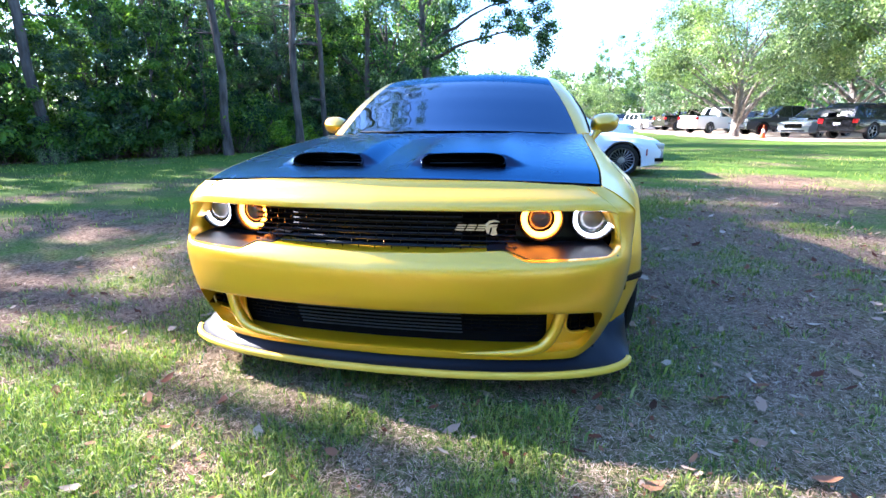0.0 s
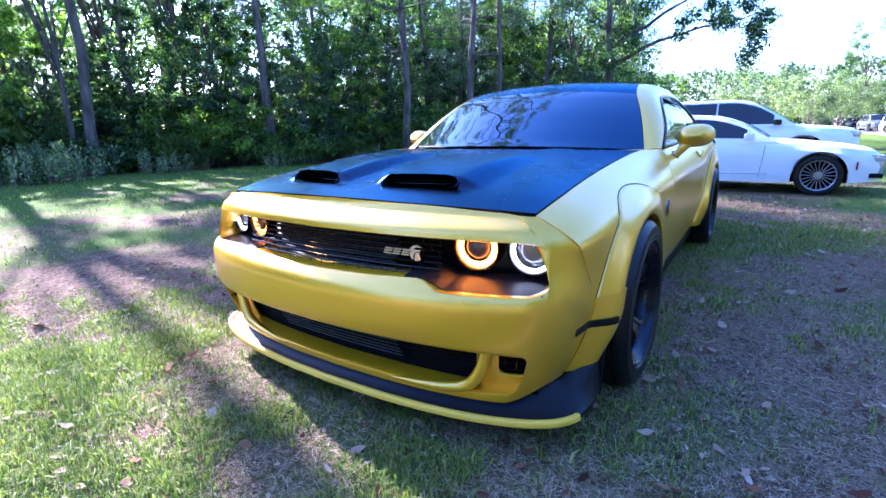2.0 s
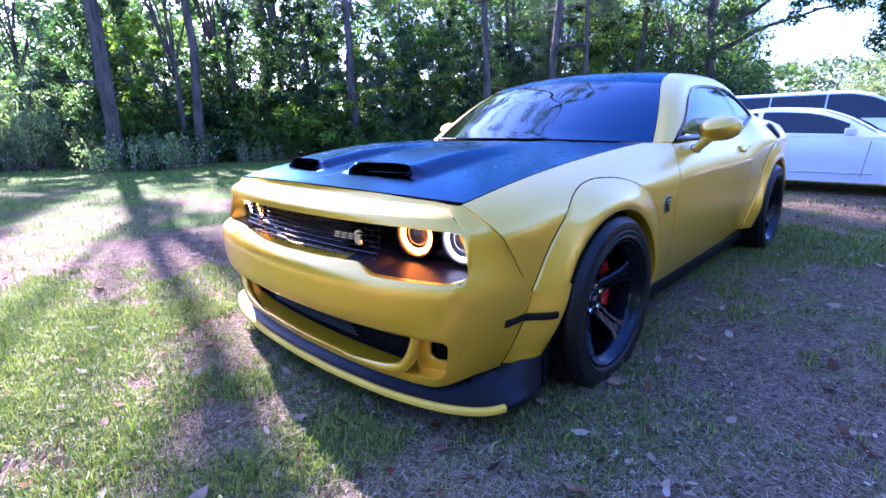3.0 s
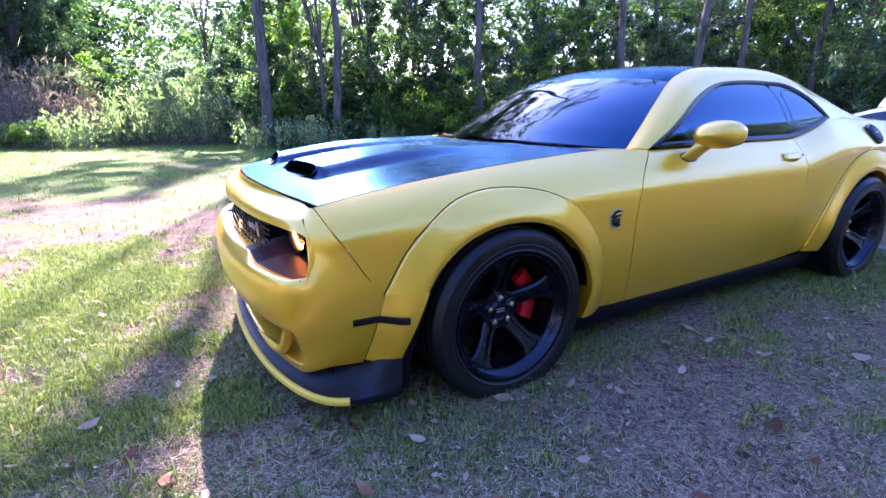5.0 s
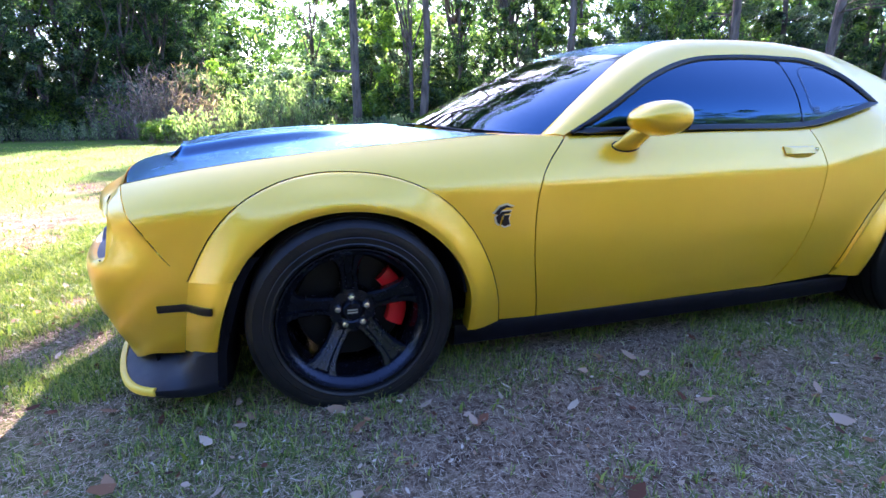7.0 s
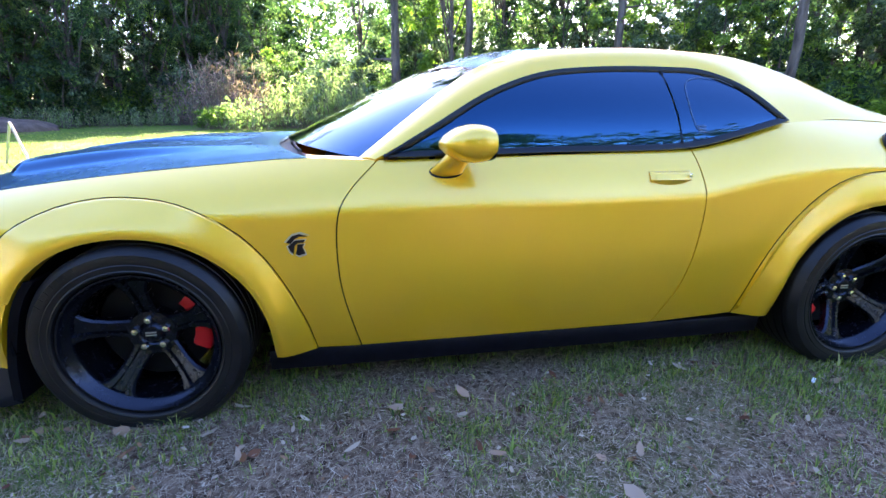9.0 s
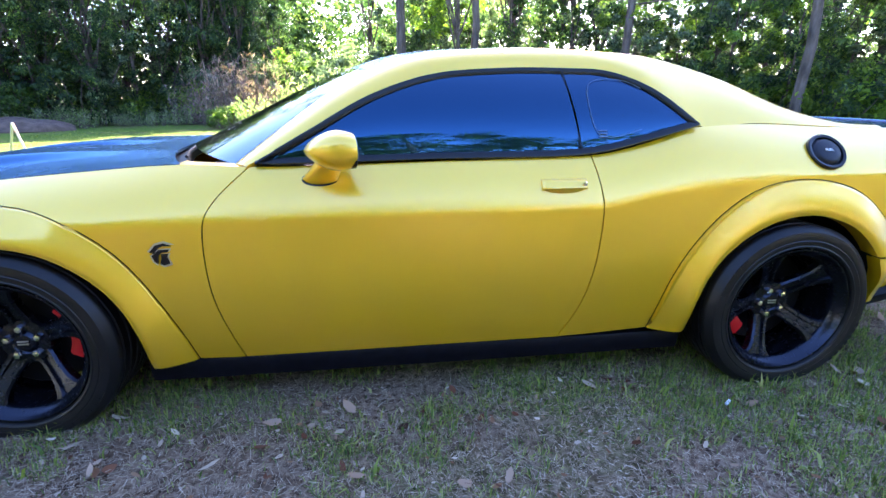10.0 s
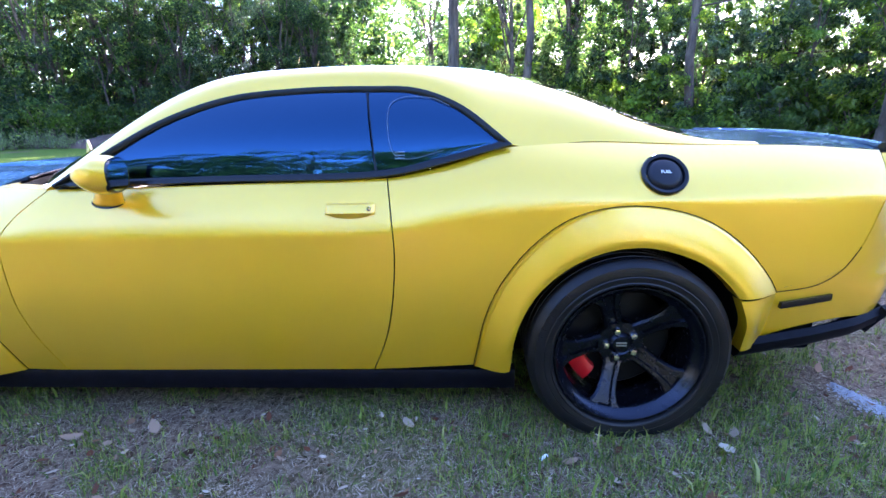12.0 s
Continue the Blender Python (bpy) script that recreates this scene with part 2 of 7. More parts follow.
def box(x0, y0, z0, x1, y1, z1, bevel=0.0, seg=2):
    bm = bmesh.new()
    bmesh.ops.create_cube(bm, size=1)
    for v in bm.verts:
        v.co = Vector(((x0 + x1) / 2 + v.co.x * (x1 - x0), (y0 + y1) / 2 + v.co.y * (y1 - y0), (z0 + z1) / 2 + v.co.z * (z1 - z0)))
    if bevel:
        bmesh.ops.bevel(bm, geom=bm.edges[:], offset=bevel, segments=seg, profile=0.7, affect="EDGES")
    return bm


def lathe(profile, n=48, axis="x", closed=False):
    """Turn (radius, along) pairs round an axis."""
    pr = np.array(profile, float)
    a = np.linspace(0, 2 * math.pi, n, endpoint=False)
    r, h = pr[:, 0][:, None], pr[:, 1][:, None]
    c, s = np.cos(a)[None], np.sin(a)[None]
    hh = np.broadcast_to(h, (len(pr), n))
    if axis == "x":
        v = np.stack([hh, r * c, r * s], -1)
    elif axis == "y":
        v = np.stack([r * c, hh, r * s], -1)
    else:
        v = np.stack([r * c, r * s, hh], -1)
    idx = np.arange(len(pr) * n).reshape(len(pr), n)
    rows = len(pr) if closed else len(pr) - 1
    f = []
    for i in range(rows):
        j = (i + 1) % len(pr)
        f.append(np.stack([idx[i], np.roll(idx[i], -1), np.roll(idx[j], -1), idx[j]], -1))
    return v.reshape(-1, 3), np.vstack(f)


def tube(points, radii, sides=8, cap=True):
    """A bent, tapered tube along points."""
    p = np.array(points, float)
    n = len(p)
    r = np.broadcast_to(np.asarray(radii, float), (n,))
    t = np.gradient(p, axis=0)
    t /= np.maximum(np.linalg.norm(t, axis=1, keepdims=True), 1e-9)
    ref = np.array([0.0, 0, 1]) if abs(t[0][2]) < 0.8 else np.array([1.0, 0, 0])
    a = np.linspace(0, 2 * math.pi, sides, endpoint=False)
    vs = []
    for i in range(n):
        u = np.cross(t[i], ref)
        u /= np.linalg.norm(u)
        w = np.cross(t[i], u)
        ref = np.cross(u, t[i])
        vs.append(p[i] + r[i] * (np.cos(a)[:, None] * u + np.sin(a)[:, None] * w))
    v = np.vstack(vs)
    idx = np.arange(n * sides).reshape(n, sides)
    f = [np.stack([idx[i], np.roll(idx[i], -1), np.roll(idx[i + 1], -1), idx[i + 1]], -1) for i in range(n - 1)]
    f = np.vstack(f)
    if cap:
        v = np.vstack([v, p[0], p[-1]])
        c0, c1 = n * sides, n * sides + 1
        i0, i1 = idx[0], idx[-1]
        f = np.vstack([f, np.stack([np.roll(i0, -1), i0, np.full(sides, c0), np.full(sides, c0)], -1),
                       np.stack([i1, np.roll(i1, -1), np.full(sides, c1), np.full(sides, c1)], -1)])
    return v, f


def bm_from(v, f):
    bm = bmesh.new()
    vs = [bm.verts.new(c) for c in v]
    for q in f:
        u = []
        for i in q:
            if vs[i] not in u:
                u.append(vs[i])
        if len(u) > 2:
            bm.faces.new(u)
    return bm


def joined(*vf):
    vs, fs, k = [], [], 0
    for v, f in vf:
        vs.append(np.asarray(v, float))
        fs.append(np.asarray(f) + k)
        k += len(v)
    return np.vstack(vs), np.vstack(fs)


def rod(name, points, radii, material, parent, label="", sides=8):
    return part(name, bm_from(*tube(points, radii, sides)), material, parent, label)


def prism(outline, axis_from, axis_to, bevel=0.0):
    """Extrude a closed outline (3D points) along a vector, with bevelled edges."""
    bm = bmesh.new()
    vs = [bm.verts.new(Vector(p) + Vector(axis_from)) for p in outline]
    f = bm.faces.new(vs)
    r = bmesh.ops.extrude_face_region(bm, geom=[f])
    d = Vector(axis_to) - Vector(axis_from)
    for e in r["geom"]:
        if isinstance(e, bmesh.types.BMVert):
            e.co += d
    if bevel:
        bmesh.ops.bevel(bm, geom=bm.edges[:], offset=bevel, segments=2, profile=0.7, affect="EDGES")
    return bm

# ---------------- the yellow coupe ----------------
# Its nose points to -y, its left side to +x; the front axle stands at y = 0, the rear one at 2.951.
HUB_Z, TYRE_R, WHEELBASE = 0.335, 0.346, 2.951
top_x = pchip((-0.80, 0.775), (-0.66, 0.785), (-0.5, 0.795), (0.3, 0.80), (0.6, 0.815), (0.85, 0.866), (1.5, 0.872), (2.1, 0.864), (2.54, 0.828), (2.9, 0.79), (3.2, 0.775), (3.9, 0.765))
top_z = pchip((-0.80, 0.79), (-0.70, 0.81), (-0.5, 0.848), (-0.15, 0.893), (0.28, 0.931), (0.6, 0.95), (0.85, 0.946), (1.5, 0.955), (2.1, 0.966), (2.3, 1.0), (2.54, 1.062), (2.8, 1.07), (3.2, 1.052), (3.5, 1.045), (3.9, 1.015))
mid_x = pchip((-0.80, 0.83), (-0.72, 0.886), (-0.64, 0.917), (-0.52, 0.940), (-0.3, 0.955), (0, 0.963), (0.7, 0.974), (2.1, 0.973), (2.5, 0.968), (3.0, 0.962), (3.5, 0.936), (3.75, 0.905), (3.95, 0.85))
mid_z = pchip((-0.80, 0.70), (-0.5, 0.735), (-0.2, 0.758), (0.2, 0.774), (0.7, 0.781), (2.1, 0.792), (2.33, 0.838), (2.46, 0.858), (2.8, 0.884), (3.9, 0.878))


def sstep(a, b, x):
    t = min(1.0, max(0.0, (x - a) / (b - a)))
    return t * t * (3 - 2 * t)


def side_x(y, z):
    """Half width of the body at a station and a height."""
    zc, xc = mid_z(y), mid_x(y)
    if z >= zc:
        t = min(1.0, (z - zc) / (top_z(y) - zc))
        return xc + (top_x(y) - xc) * (0.52 * t + 0.48 * t ** 2.2)
    s = (zc - z) / (zc - 0.22)
    return xc - 0.018 * s - 0.070 * max(0.0, s - 0.35) ** 2 / 0.4225


def on_side(yz, out=0.0):
    """Lay a grid of (y, z) on the body's flank."""
    yz = np.asarray(yz)
    flat = [(y, min(z, top_z(y))) for y, z in yz.reshape(-1, 2)]
    return np.array([(side_x(y, z) + out, y, z) for y, z in flat]).reshape(*yz.shape[:-1], 3)


def by_height(pts, n):
    """Resample an upright cut line at even heights."""
    f = spline(pts, 400)
    z = np.linspace(f[0, 1], f[-1, 1], n)
    return np.stack([np.interp(z, f[:, 1], f[:, 0]), z], -1)


def ruled(foot, crown, left, right, grip=3):
    """Straight rows from foot to crown whose ends bend to the two cut lines."""
    nu, nv = len(foot), len(left)
    u = np.linspace(0, 1, nu)[:, None, None]
    v = np.linspace(0, 1, nv)[None, :, None]
    g = foot[:, None] * (1 - v) + crown[:, None] * v
    dl = left[None] - (left[0] * (1 - v) + left[-1] * v)
    dr = right[None] - (right[0] * (1 - v) + right[-1] * v)
    return g + dl * (1 - u) ** grip + dr * u ** grip


def bar_line(a, b, n):
    return spline([a, b], n)


car = thing("muscle_car", "satin yellow two-door muscle car with black hood, parked on grass", "car")
Y, K, P = M["yellow"], M["black_satin"], M["plastic"]

cut_bumper = [(-0.705, 0.808), (-0.675, 0.74), (-0.625, 0.66), (-0.57, 0.57), (-0.519, 0.508)]
arc_f_out = [(-0.519, 0.508), (-0.432, 0.656), (-0.343, 0.748), (-0.231, 0.806), (-0.115, 0.833), (0.003, 0.838), (0.166, 0.816), (0.318, 0.746), (0.430, 0.632), (0.508, 0.492), (0.562, 0.335), (0.585, 0.215)]
arc_f_in = [(-0.374, 0.512), (-0.318, 0.592), (-0.190, 0.682), (-0.01, 0.718), (0.19, 0.678), (0.350, 0.553), (0.426, 0.40), (0.438, 0.210)]
cut_door_f = [(0.757, 0.207), (0.694, 0.533), (0.705, 0.777), (0.745, 0.845), (0.85, 0.945)]
cut_door_r = [(2.009, 0.214), (2.075, 0.38), (2.108, 0.529), (2.124, 0.70), (2.122, 0.794), (2.112, 0.88), (2.098, 0.965)]
arc_r_out = [(2.400, 0.236), (2.444, 0.467), (2.502, 0.602), (2.616, 0.746), (2.745, 0.834), (2.892, 0.866), (3.042, 0.857), (3.198, 0.805), (3.328, 0.712), (3.425, 0.606), (3.466, 0.545)]
arc_r_in = [(2.532, 0.236), (2.552, 0.424), (2.636, 0.583), (2.795, 0.700), (2.975, 0.732), (3.165, 0.675), (3.265, 0.595), (3.306, 0.545)]
cut_rear = [(3.466, 0.545), (3.61, 0.568), (3.69, 0.62), (3.742, 0.70), (3.79, 0.86), (3.84, 1.018)]

# front fender
n = 44
foot = np.vstack([spline(arc_f_out, 36)[:-1], spline([(0.585, 0.215), (0.757, 0.207)], 9)])
crown = np.array([(y, top_z(y)) for y in np.interp(np.linspace(0, 1, n), [0, 0.25, 0.5, 0.8, 1], [-0.705, -0.36, 0.06, 0.56, 0.85])])
both("front_fender", on_side(ruled(foot, crown, by_height(cut_bumper[::-1], 30), by_height(cut_door_f, 30))), Y, car, depth=0.006)
# door skin
crown = np.array([(y, top_z(y)) for y in np.linspace(0.85, 2.098, 40)])
both("door", on_side(coons(bar_line((0.757, 0.207), (2.009, 0.214), 40), crown, spline(cut_door_f, 56), spline(cut_door_r, 56))), Y, car)
# rear quarter panel
foot = np.vstack([spline([(2.009, 0.214), (2.400, 0.236)], 10)[:-1], spline(arc_r_out, 38)])
crown = np.array([(y, top_z(y)) for y in np.linspace(2.098, 3.84, len(foot))])
both("rear_quarter_panel", on_side(ruled(foot, crown, by_height(cut_door_r, 46), by_height(cut_rear, 46))), Y, car)


def flare(outer, inner, edge_x, rows=14, cols=44):
    """A bolt-on arch: rises from the flank to a proud rounded lip, then turns in."""
    a, b = spline(outer, cols), spline(inner, cols)
    g = []
    for (ya, za), (yb, zb) in zip(a, b):
        xs_ = side_x(ya, za)
        col = [(xs_ - 0.03, ya, za), (xs_ - 0.004, ya, za), (xs_ + 0.005, ya + (yb - ya) * 0.008, za + (zb - za) * 0.008)]
        for k in range(rows):
            t = 0.03 + 0.97 * k / (rows - 1)
            y, z = ya + (yb - ya) * t, za + (zb - za) * t
            xb = xs_ + 0.008
            xe = edge_x(yb) - 0.055 * max(0.0, (0.42 - z) / 0.2) ** 1.5
            x = xb + (xe - xb) * math.sin(min(1.0, t * 1.12) * math.pi / 2) ** 1.15 - 0.006 * max(0, t - 0.85) / 0.15
            col.append((x, y, z))
        for d in (0.012, 0.04, 0.07):
            col.append((edge_x(yb) - 0.006 - d - 0.055 * max(0.0, (0.42 - zb) / 0.2) ** 1.5, yb, zb))
        g.append(col)
    return np.array(g)


both("front_wheel_flare", flare(arc_f_out, arc_f_in, lambda y: 1.0 - 0.02 * abs(y) ** 2), Y, car, depth=0.006, gap=0.001)
both("rear_wheel_flare", flare(arc_r_out, arc_r_in, lambda y: 1.0 - 0.02 * abs(y - 2.951) ** 2), Y, car, depth=0.006, gap=0.001)


def flare_foot(y0, y1, yi, z0, z1, lift):
    """The piece of an arch below its cut line."""
    g = []
    for z in np.linspace(z0, z1, 14):
        t = (z - z0) / (z1 - z0)
        ya, yb = y0[0] + (y0[1] - y0[0]) * t, yi(z)
        row = [(side_x(ya, z) + 0.003 + (0.997 - side_x(ya, z)) * math.sin(s * math.pi / 2) ** 1.15 * lift * (0.55 + 0.45 * sstep(0, 0.8, t)), ya + (yb - ya) * s, z) for s in np.linspace(0, 1, 10)]
        row += [(row[-1][0] - 0.03, yb, z), (row[-1][0] - 0.06, yb, z)]
        g.append(row)
    return np.array(g)


both("front_flare_corner", flare_foot((-0.577, -0.516), None, pchip((0.20, -0.475), (0.235, -0.466), (0.40, -0.420), (0.516, -0.374)), 0.235, 0.516, 1.0), Y, car, depth=0.006, gap=0.002)
both("rear_flare_corner", flare_foot((3.452, 3.466), None, pchip((0.30, 3.362), (0.42, 3.350), (0.545, 3.306), (0.56, 3.30)), 0.325, 0.541, 1.0), Y, car, depth=0.006, gap=0.002)

# dark joints round the arches and between quarter panel and rear bumper
for sx in (1, -1):
    for line, cy, cz in ((arc_f_out, 0.0, 0.35), (arc_r_out, 2.951, 0.36), (cut_rear[:4], 3.5, 0.4)):
        pts = []
        for yy, zz in spline(line, 30):
            k = 1 + 0.0022 / max(0.2, math.hypot(yy - cy, zz - cz)) * (line in (arc_f_out, arc_r_out))
            yy, zz = cy + (yy - cy) * k, cz + (zz - cz) * k
            pts.append((sx * (side_x(yy, zz) + 0.0006), yy, zz))
        rod("panel_joint", pts, 0.0017, M["gap"], car, "thin dark joint between body panels", 5)

# nose: plan curve of the bumper from the middle round to the side, stretched height by height
plan = spline([(0, -0.872), (0.3, -0.858), (0.55, -0.825), (0.74, -0.775), (0.83, -0.733), (0.885, -0.67), (0.918, -0.60), (0.94, -0.52)], 400)
plan_s = np.r_[0, np.cumsum(np.linalg.norm(np.diff(plan, axis=0), axis=1))]
bump_y = pchip((0.17, -0.592), (0.235, -0.577), (0.40, -0.541), (0.519, -0.516), (0.57, -0.57), (0.66, -0.625), (0.74, -0.675), (0.808, -0.705), (0.85, -0.72))
front_y = pchip((0.17, -0.865), (0.24, -0.885), (0.30, -0.915), (0.385, -0.945), (0.44, -0.957), (0.52, -0.962), (0.56, -0.952), (0.60, -0.92), (0.66, -0.90), (0.735, -0.89), (0.76, -0.885), (0.79, -0.865), (0.835, -0.80), (0.85, -0.78))
square = pchip((0.17, 0.88), (0.30, 0.82), (0.52, 0.79), (0.60, 1.0), (0.70, 1.5), (0.80, 1.7), (0.85, 1.7))
S_FRONT = float(np.interp(0.82, plan[:, 0], plan_s))


hood_z = pchip((0.0, 0.836), (0.6, 0.828), (1.0, 0.812), (1.35, 0.806), (2.0, 0.806))


def nose(a, z):
    """A point of the nose: a runs from 0 in the middle over 1 at the corner to 2 at the fender."""
    s = a * S_FRONT if a <= 1 else S_FRONT + (a - 1) * (plan_s[-1] - S_FRONT)
    x, y = np.interp(s, plan_s, plan[:, 0]), np.interp(s, plan_s, plan[:, 1])
    e = bump_y(z)
    g = max(0.0, (y + 0.52) / -0.352)
    x, y = x * side_x(e, z) / 0.94, e + (front_y(z) - e) * g ** square(z)
    # the top of the beak runs into the hood's front edge
    w = sstep(0.765, hood_z(a), z) * (1 - sstep(1.1, 1.9, a))
    return (x, y + (-0.810 + 0.115 * (x / 0.775) ** 2 - y) * w, z)


def x_to_a(x):
    return float(np.interp(x, plan[:, 0], plan_s)) / S_FRONT


G_END = 1 + (float(np.interp(0.870, plan[:, 0], plan_s)) - S_FRONT) / (plan_s[-1] - S_FRONT)


def lobe(t, k=4.0):
    return max(0.0, 1 - abs(t) ** k) ** (1 / k)


def grille_span(a):
    """Bottom and top of the upper opening; the bottom steps down below the lamps."""
    if a >= G_END:
        return hood_z(a) - 0.0005, hood_z(a) - 0.0005
    f = lobe(a / G_END, 6)
    low = 0.602 - 0.034 * min(1, max(0, (a - x_to_a(0.47)) / 0.09))
    low -= 0.012 * (1 - min(1, a / 0.55) ** 2)
    return 0.652 + (low - 0.652) * f, 0.652 + (0.737 - 0.652) * f


def nose_foot(a):
    return 0.172 + 0.052 * sstep(0.95, 1.7, a)


L_END = 1.11


def low_span(a):
    """Bottom and top of the wide lower recess that holds the intake and the corner pockets."""
    if a >= L_END:
        return 0.30, 0.30
    f = lobe(a / L_END, 7)
    return 0.30 + (0.203 - 0.30) * f, 0.30 + (0.387 - 0.30) * f


cols = sorted(set(np.round(np.r_[np.linspace(0, 0.82, 34), np.linspace(0.82, L_END - 0.04, 16), np.linspace(L_END - 0.04, L_END + 0.001, 16),
                                 np.linspace(L_END, G_END - 0.1, 14), np.linspace(G_END - 0.1, G_END + 0.001, 18), np.linspace(G_END, 2.0, 16)], 5)))
cols = [-c for c in cols[:0:-1]] + cols


def nose_sym(a, z):
    x, y, zz = nose(abs(a), z)
    return (math.copysign(x, a) if a else 0.0, y, zz)


def strip(lo, hi, rows, fold_lo, fold_hi, ledge=0.055):
    """A band of the nose between two height curves, its open edges folded in."""
    g = []
    for a in cols:
        z0, z1 = lo(abs(a)), hi(abs(a))
        col = [nose_sym(a, z) for z in np.linspace(z0, z1, rows)]
        for flag, rev in ((fold_lo(abs(a)), True), (fold_hi(abs(a)), False)):
            e = col[0] if rev else col[-1]
            dz = 0.006 if rev else -0.006
            k = 1.0 if flag else 0.0005
            extra = [(e[0], e[1] + 0.004 * k, e[2] - dz * 0.5 * k), (e[0] * (1 - 0.004 * k), e[1] + 0.016 * k, e[2] - dz * 0.9 * k), (e[0] * (1 - 0.02 * k), e[1] + ledge * k, e[2] - dz * 0.9 * k)]
            col = (extra[::-1] + col) if rev else (col + extra)
        g.append(col)
    return np.array(g)


ins_g = lambda a: a < G_END
ins_l = lambda a: a < L_END
no = lambda a: False
fascia = child("front_bumper", None, car)
mid_ref = np.array([0.0, 0.2, 0.5])
skins = []
for g in (strip(lambda a: grille_span(a)[1], hood_z, 9, ins_g, no), strip(lambda a: low_span(a)[1], lambda a: grille_span(a)[0], 18, ins_l, ins_g, 0.10), strip(nose_foot, lambda a: low_span(a)[0], 7, no, ins_l, 0.12)):
    k0, k1 = g.shape[:2]
    idx = np.arange(k0 * k1).reshape(k0, k1)
    skins.append((g.reshape(-1, 3), np.stack([idx[:-1, :-1], idx[1:, :-1], idx[1:, 1:], idx[:-1, 1:]], -1).reshape(-1, 4)))
bm = bm_from(*joined(*skins))
bmesh.ops.remove_doubles(bm, verts=bm.verts[:], dist=0.0012)
part("bumper_skin", bm, Y, fascia, sharp=60)

# near-black sheets stand for shade behind the openings; grille meshes sit in it
def nose_wall(x0, x1, z0, z1, push, nx=40, nz=4):
    return np.array([[(x, nose(x_to_a(abs(x)), (z0 + z1) / 2)[1] + push, z) for z in np.linspace(z0, z1, nz)] for x in np.linspace(x0, x1, nx)])


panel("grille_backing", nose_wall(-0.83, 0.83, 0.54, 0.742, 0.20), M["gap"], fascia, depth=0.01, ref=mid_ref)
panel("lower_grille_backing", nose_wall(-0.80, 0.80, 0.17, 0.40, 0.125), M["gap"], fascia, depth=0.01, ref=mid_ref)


def grille(name, x1, z0, z1, push, rows, step, bar):
    """A mesh of short slats in brick bond, on thin bars."""
    vf = []
    for r in range(rows + 1):
        z = z0 + (z1 - z0) * r / rows
        pts = [(x, nose(x_to_a(abs(x)), z)[1] + push, z) for x in np.linspace(-x1, x1, 25)]
        vf.append(tube(pts, bar, 4, cap=False))
        if r < rows:
            zz = z + (z1 - z0) / rows
            m = int(x1 * 2 / step)
            for i in range(m + 1):
                x = -x1 + i * step + (step / 2 if r % 2 else 0)
                if abs(x) < x1:
                    y = nose(x_to_a(abs(x)), z)[1] + push
                    vf.append(tube([(x, y, z), (x, y, zz)], bar * 0.8, 4, cap=False))
    return child(name, raw_mesh(name, *joined(*vf), M["trim"], smooth=False), fascia, "black mesh grille of short slats")


grille("upper_grille_mesh", 0.50, 0.585, 0.74, 0.052, 8, 0.062, 0.0032)
grille("lower_grille_mesh", 0.61, 0.200, 0.385, 0.105, 10, 0.07, 0.0032)
for sx in (1, -1):
    back_y = lambda x: nose(x_to_a(x * 0.94 / side_x(bump_y(0.30), 0.30)), 0.30)[1] + 0.072
    # yellow wall of the pocket round a dark hole, and the strut that sweeps down into the floor
    g = np.array([[(sx * x, back_y(x) + 0.03 * sstep(0.30, 0.20, z), z) for z in np.linspace(0.185 + 0.055 * sstep(0.73, 0.79, x), 0.40, 30)] for x in np.linspace(0.615, 0.815, 34)])
    v, f = shell(g, 0.006, np.array([0, 0.2, 0.3]))
    cent = v[f].mean(axis=1)
    hole = (np.abs((np.abs(cent[:, 0]) - 0.746 - 0.10 * (cent[:, 2] - 0.32)) / 0.062) ** 3.5 + np.abs((cent[:, 2] - 0.328) / 0.060) ** 3.5) < 1
    child("pocket_wall", raw_mesh("pocket_wall", v, f[~hole], Y), fascia)
    ring = []
    for k in range(49):
        a = 2 * math.pi * k / 48
        ex, ez = math.copysign(abs(math.cos(a)) ** 0.57, math.cos(a)), math.copysign(abs(math.sin(a)) ** 0.57, math.sin(a))
        z = 0.328 + 0.061 * ez
        x = 0.746 + 0.10 * (z - 0.32) + 0.063 * ex
        ring.append((sx * x, back_y(x) - 0.001, z))
    rod("pocket_rim", ring, 0.0055, Y, fascia, sides=8)
    line = spline([(sx * 0.668, back_y(0.668) - 0.028, 0.400), (sx * 0.660, back_y(0.660) - 0.030, 0.35), (sx * 0.640, back_y(0.64) - 0.030, 0.285), (sx * 0.605, back_y(0.605) - 0.030, 0.235),
                   (sx * 0.545, back_y(0.545) - 0.028, 0.212), (sx * 0.44, back_y(0.44) - 0.030, 0.203), (sx * 0.30, back_y(0.30) - 0.034, 0.199)], 40)
    rod("intake_strut", line, np.interp(np.linspace(0, 1, 40), [0, 0.35, 0.6, 1], [0.022, 0.022, 0.018, 0.004]), Y, fascia, "yellow strut beside the intake", 14)
    vf = []
    for r in range(5):
        z = 0.278 + 0.023 * r
        vf.append(tube([(sx * x, back_y(x) + 0.02, z) for x in (0.66, 0.71, 0.76, 0.81)], 0.004, 4))
    for x in (0.70, 0.735, 0.77):
        vf.append(tube([(sx * x, back_y(x) + 0.02, 0.275), (sx * x, back_y(x) + 0.02, 0.39)], 0.004, 4))
    child("corner_grille", raw_mesh("corner_grille", *joined(*vf), M["trim"], smooth=False), fascia)
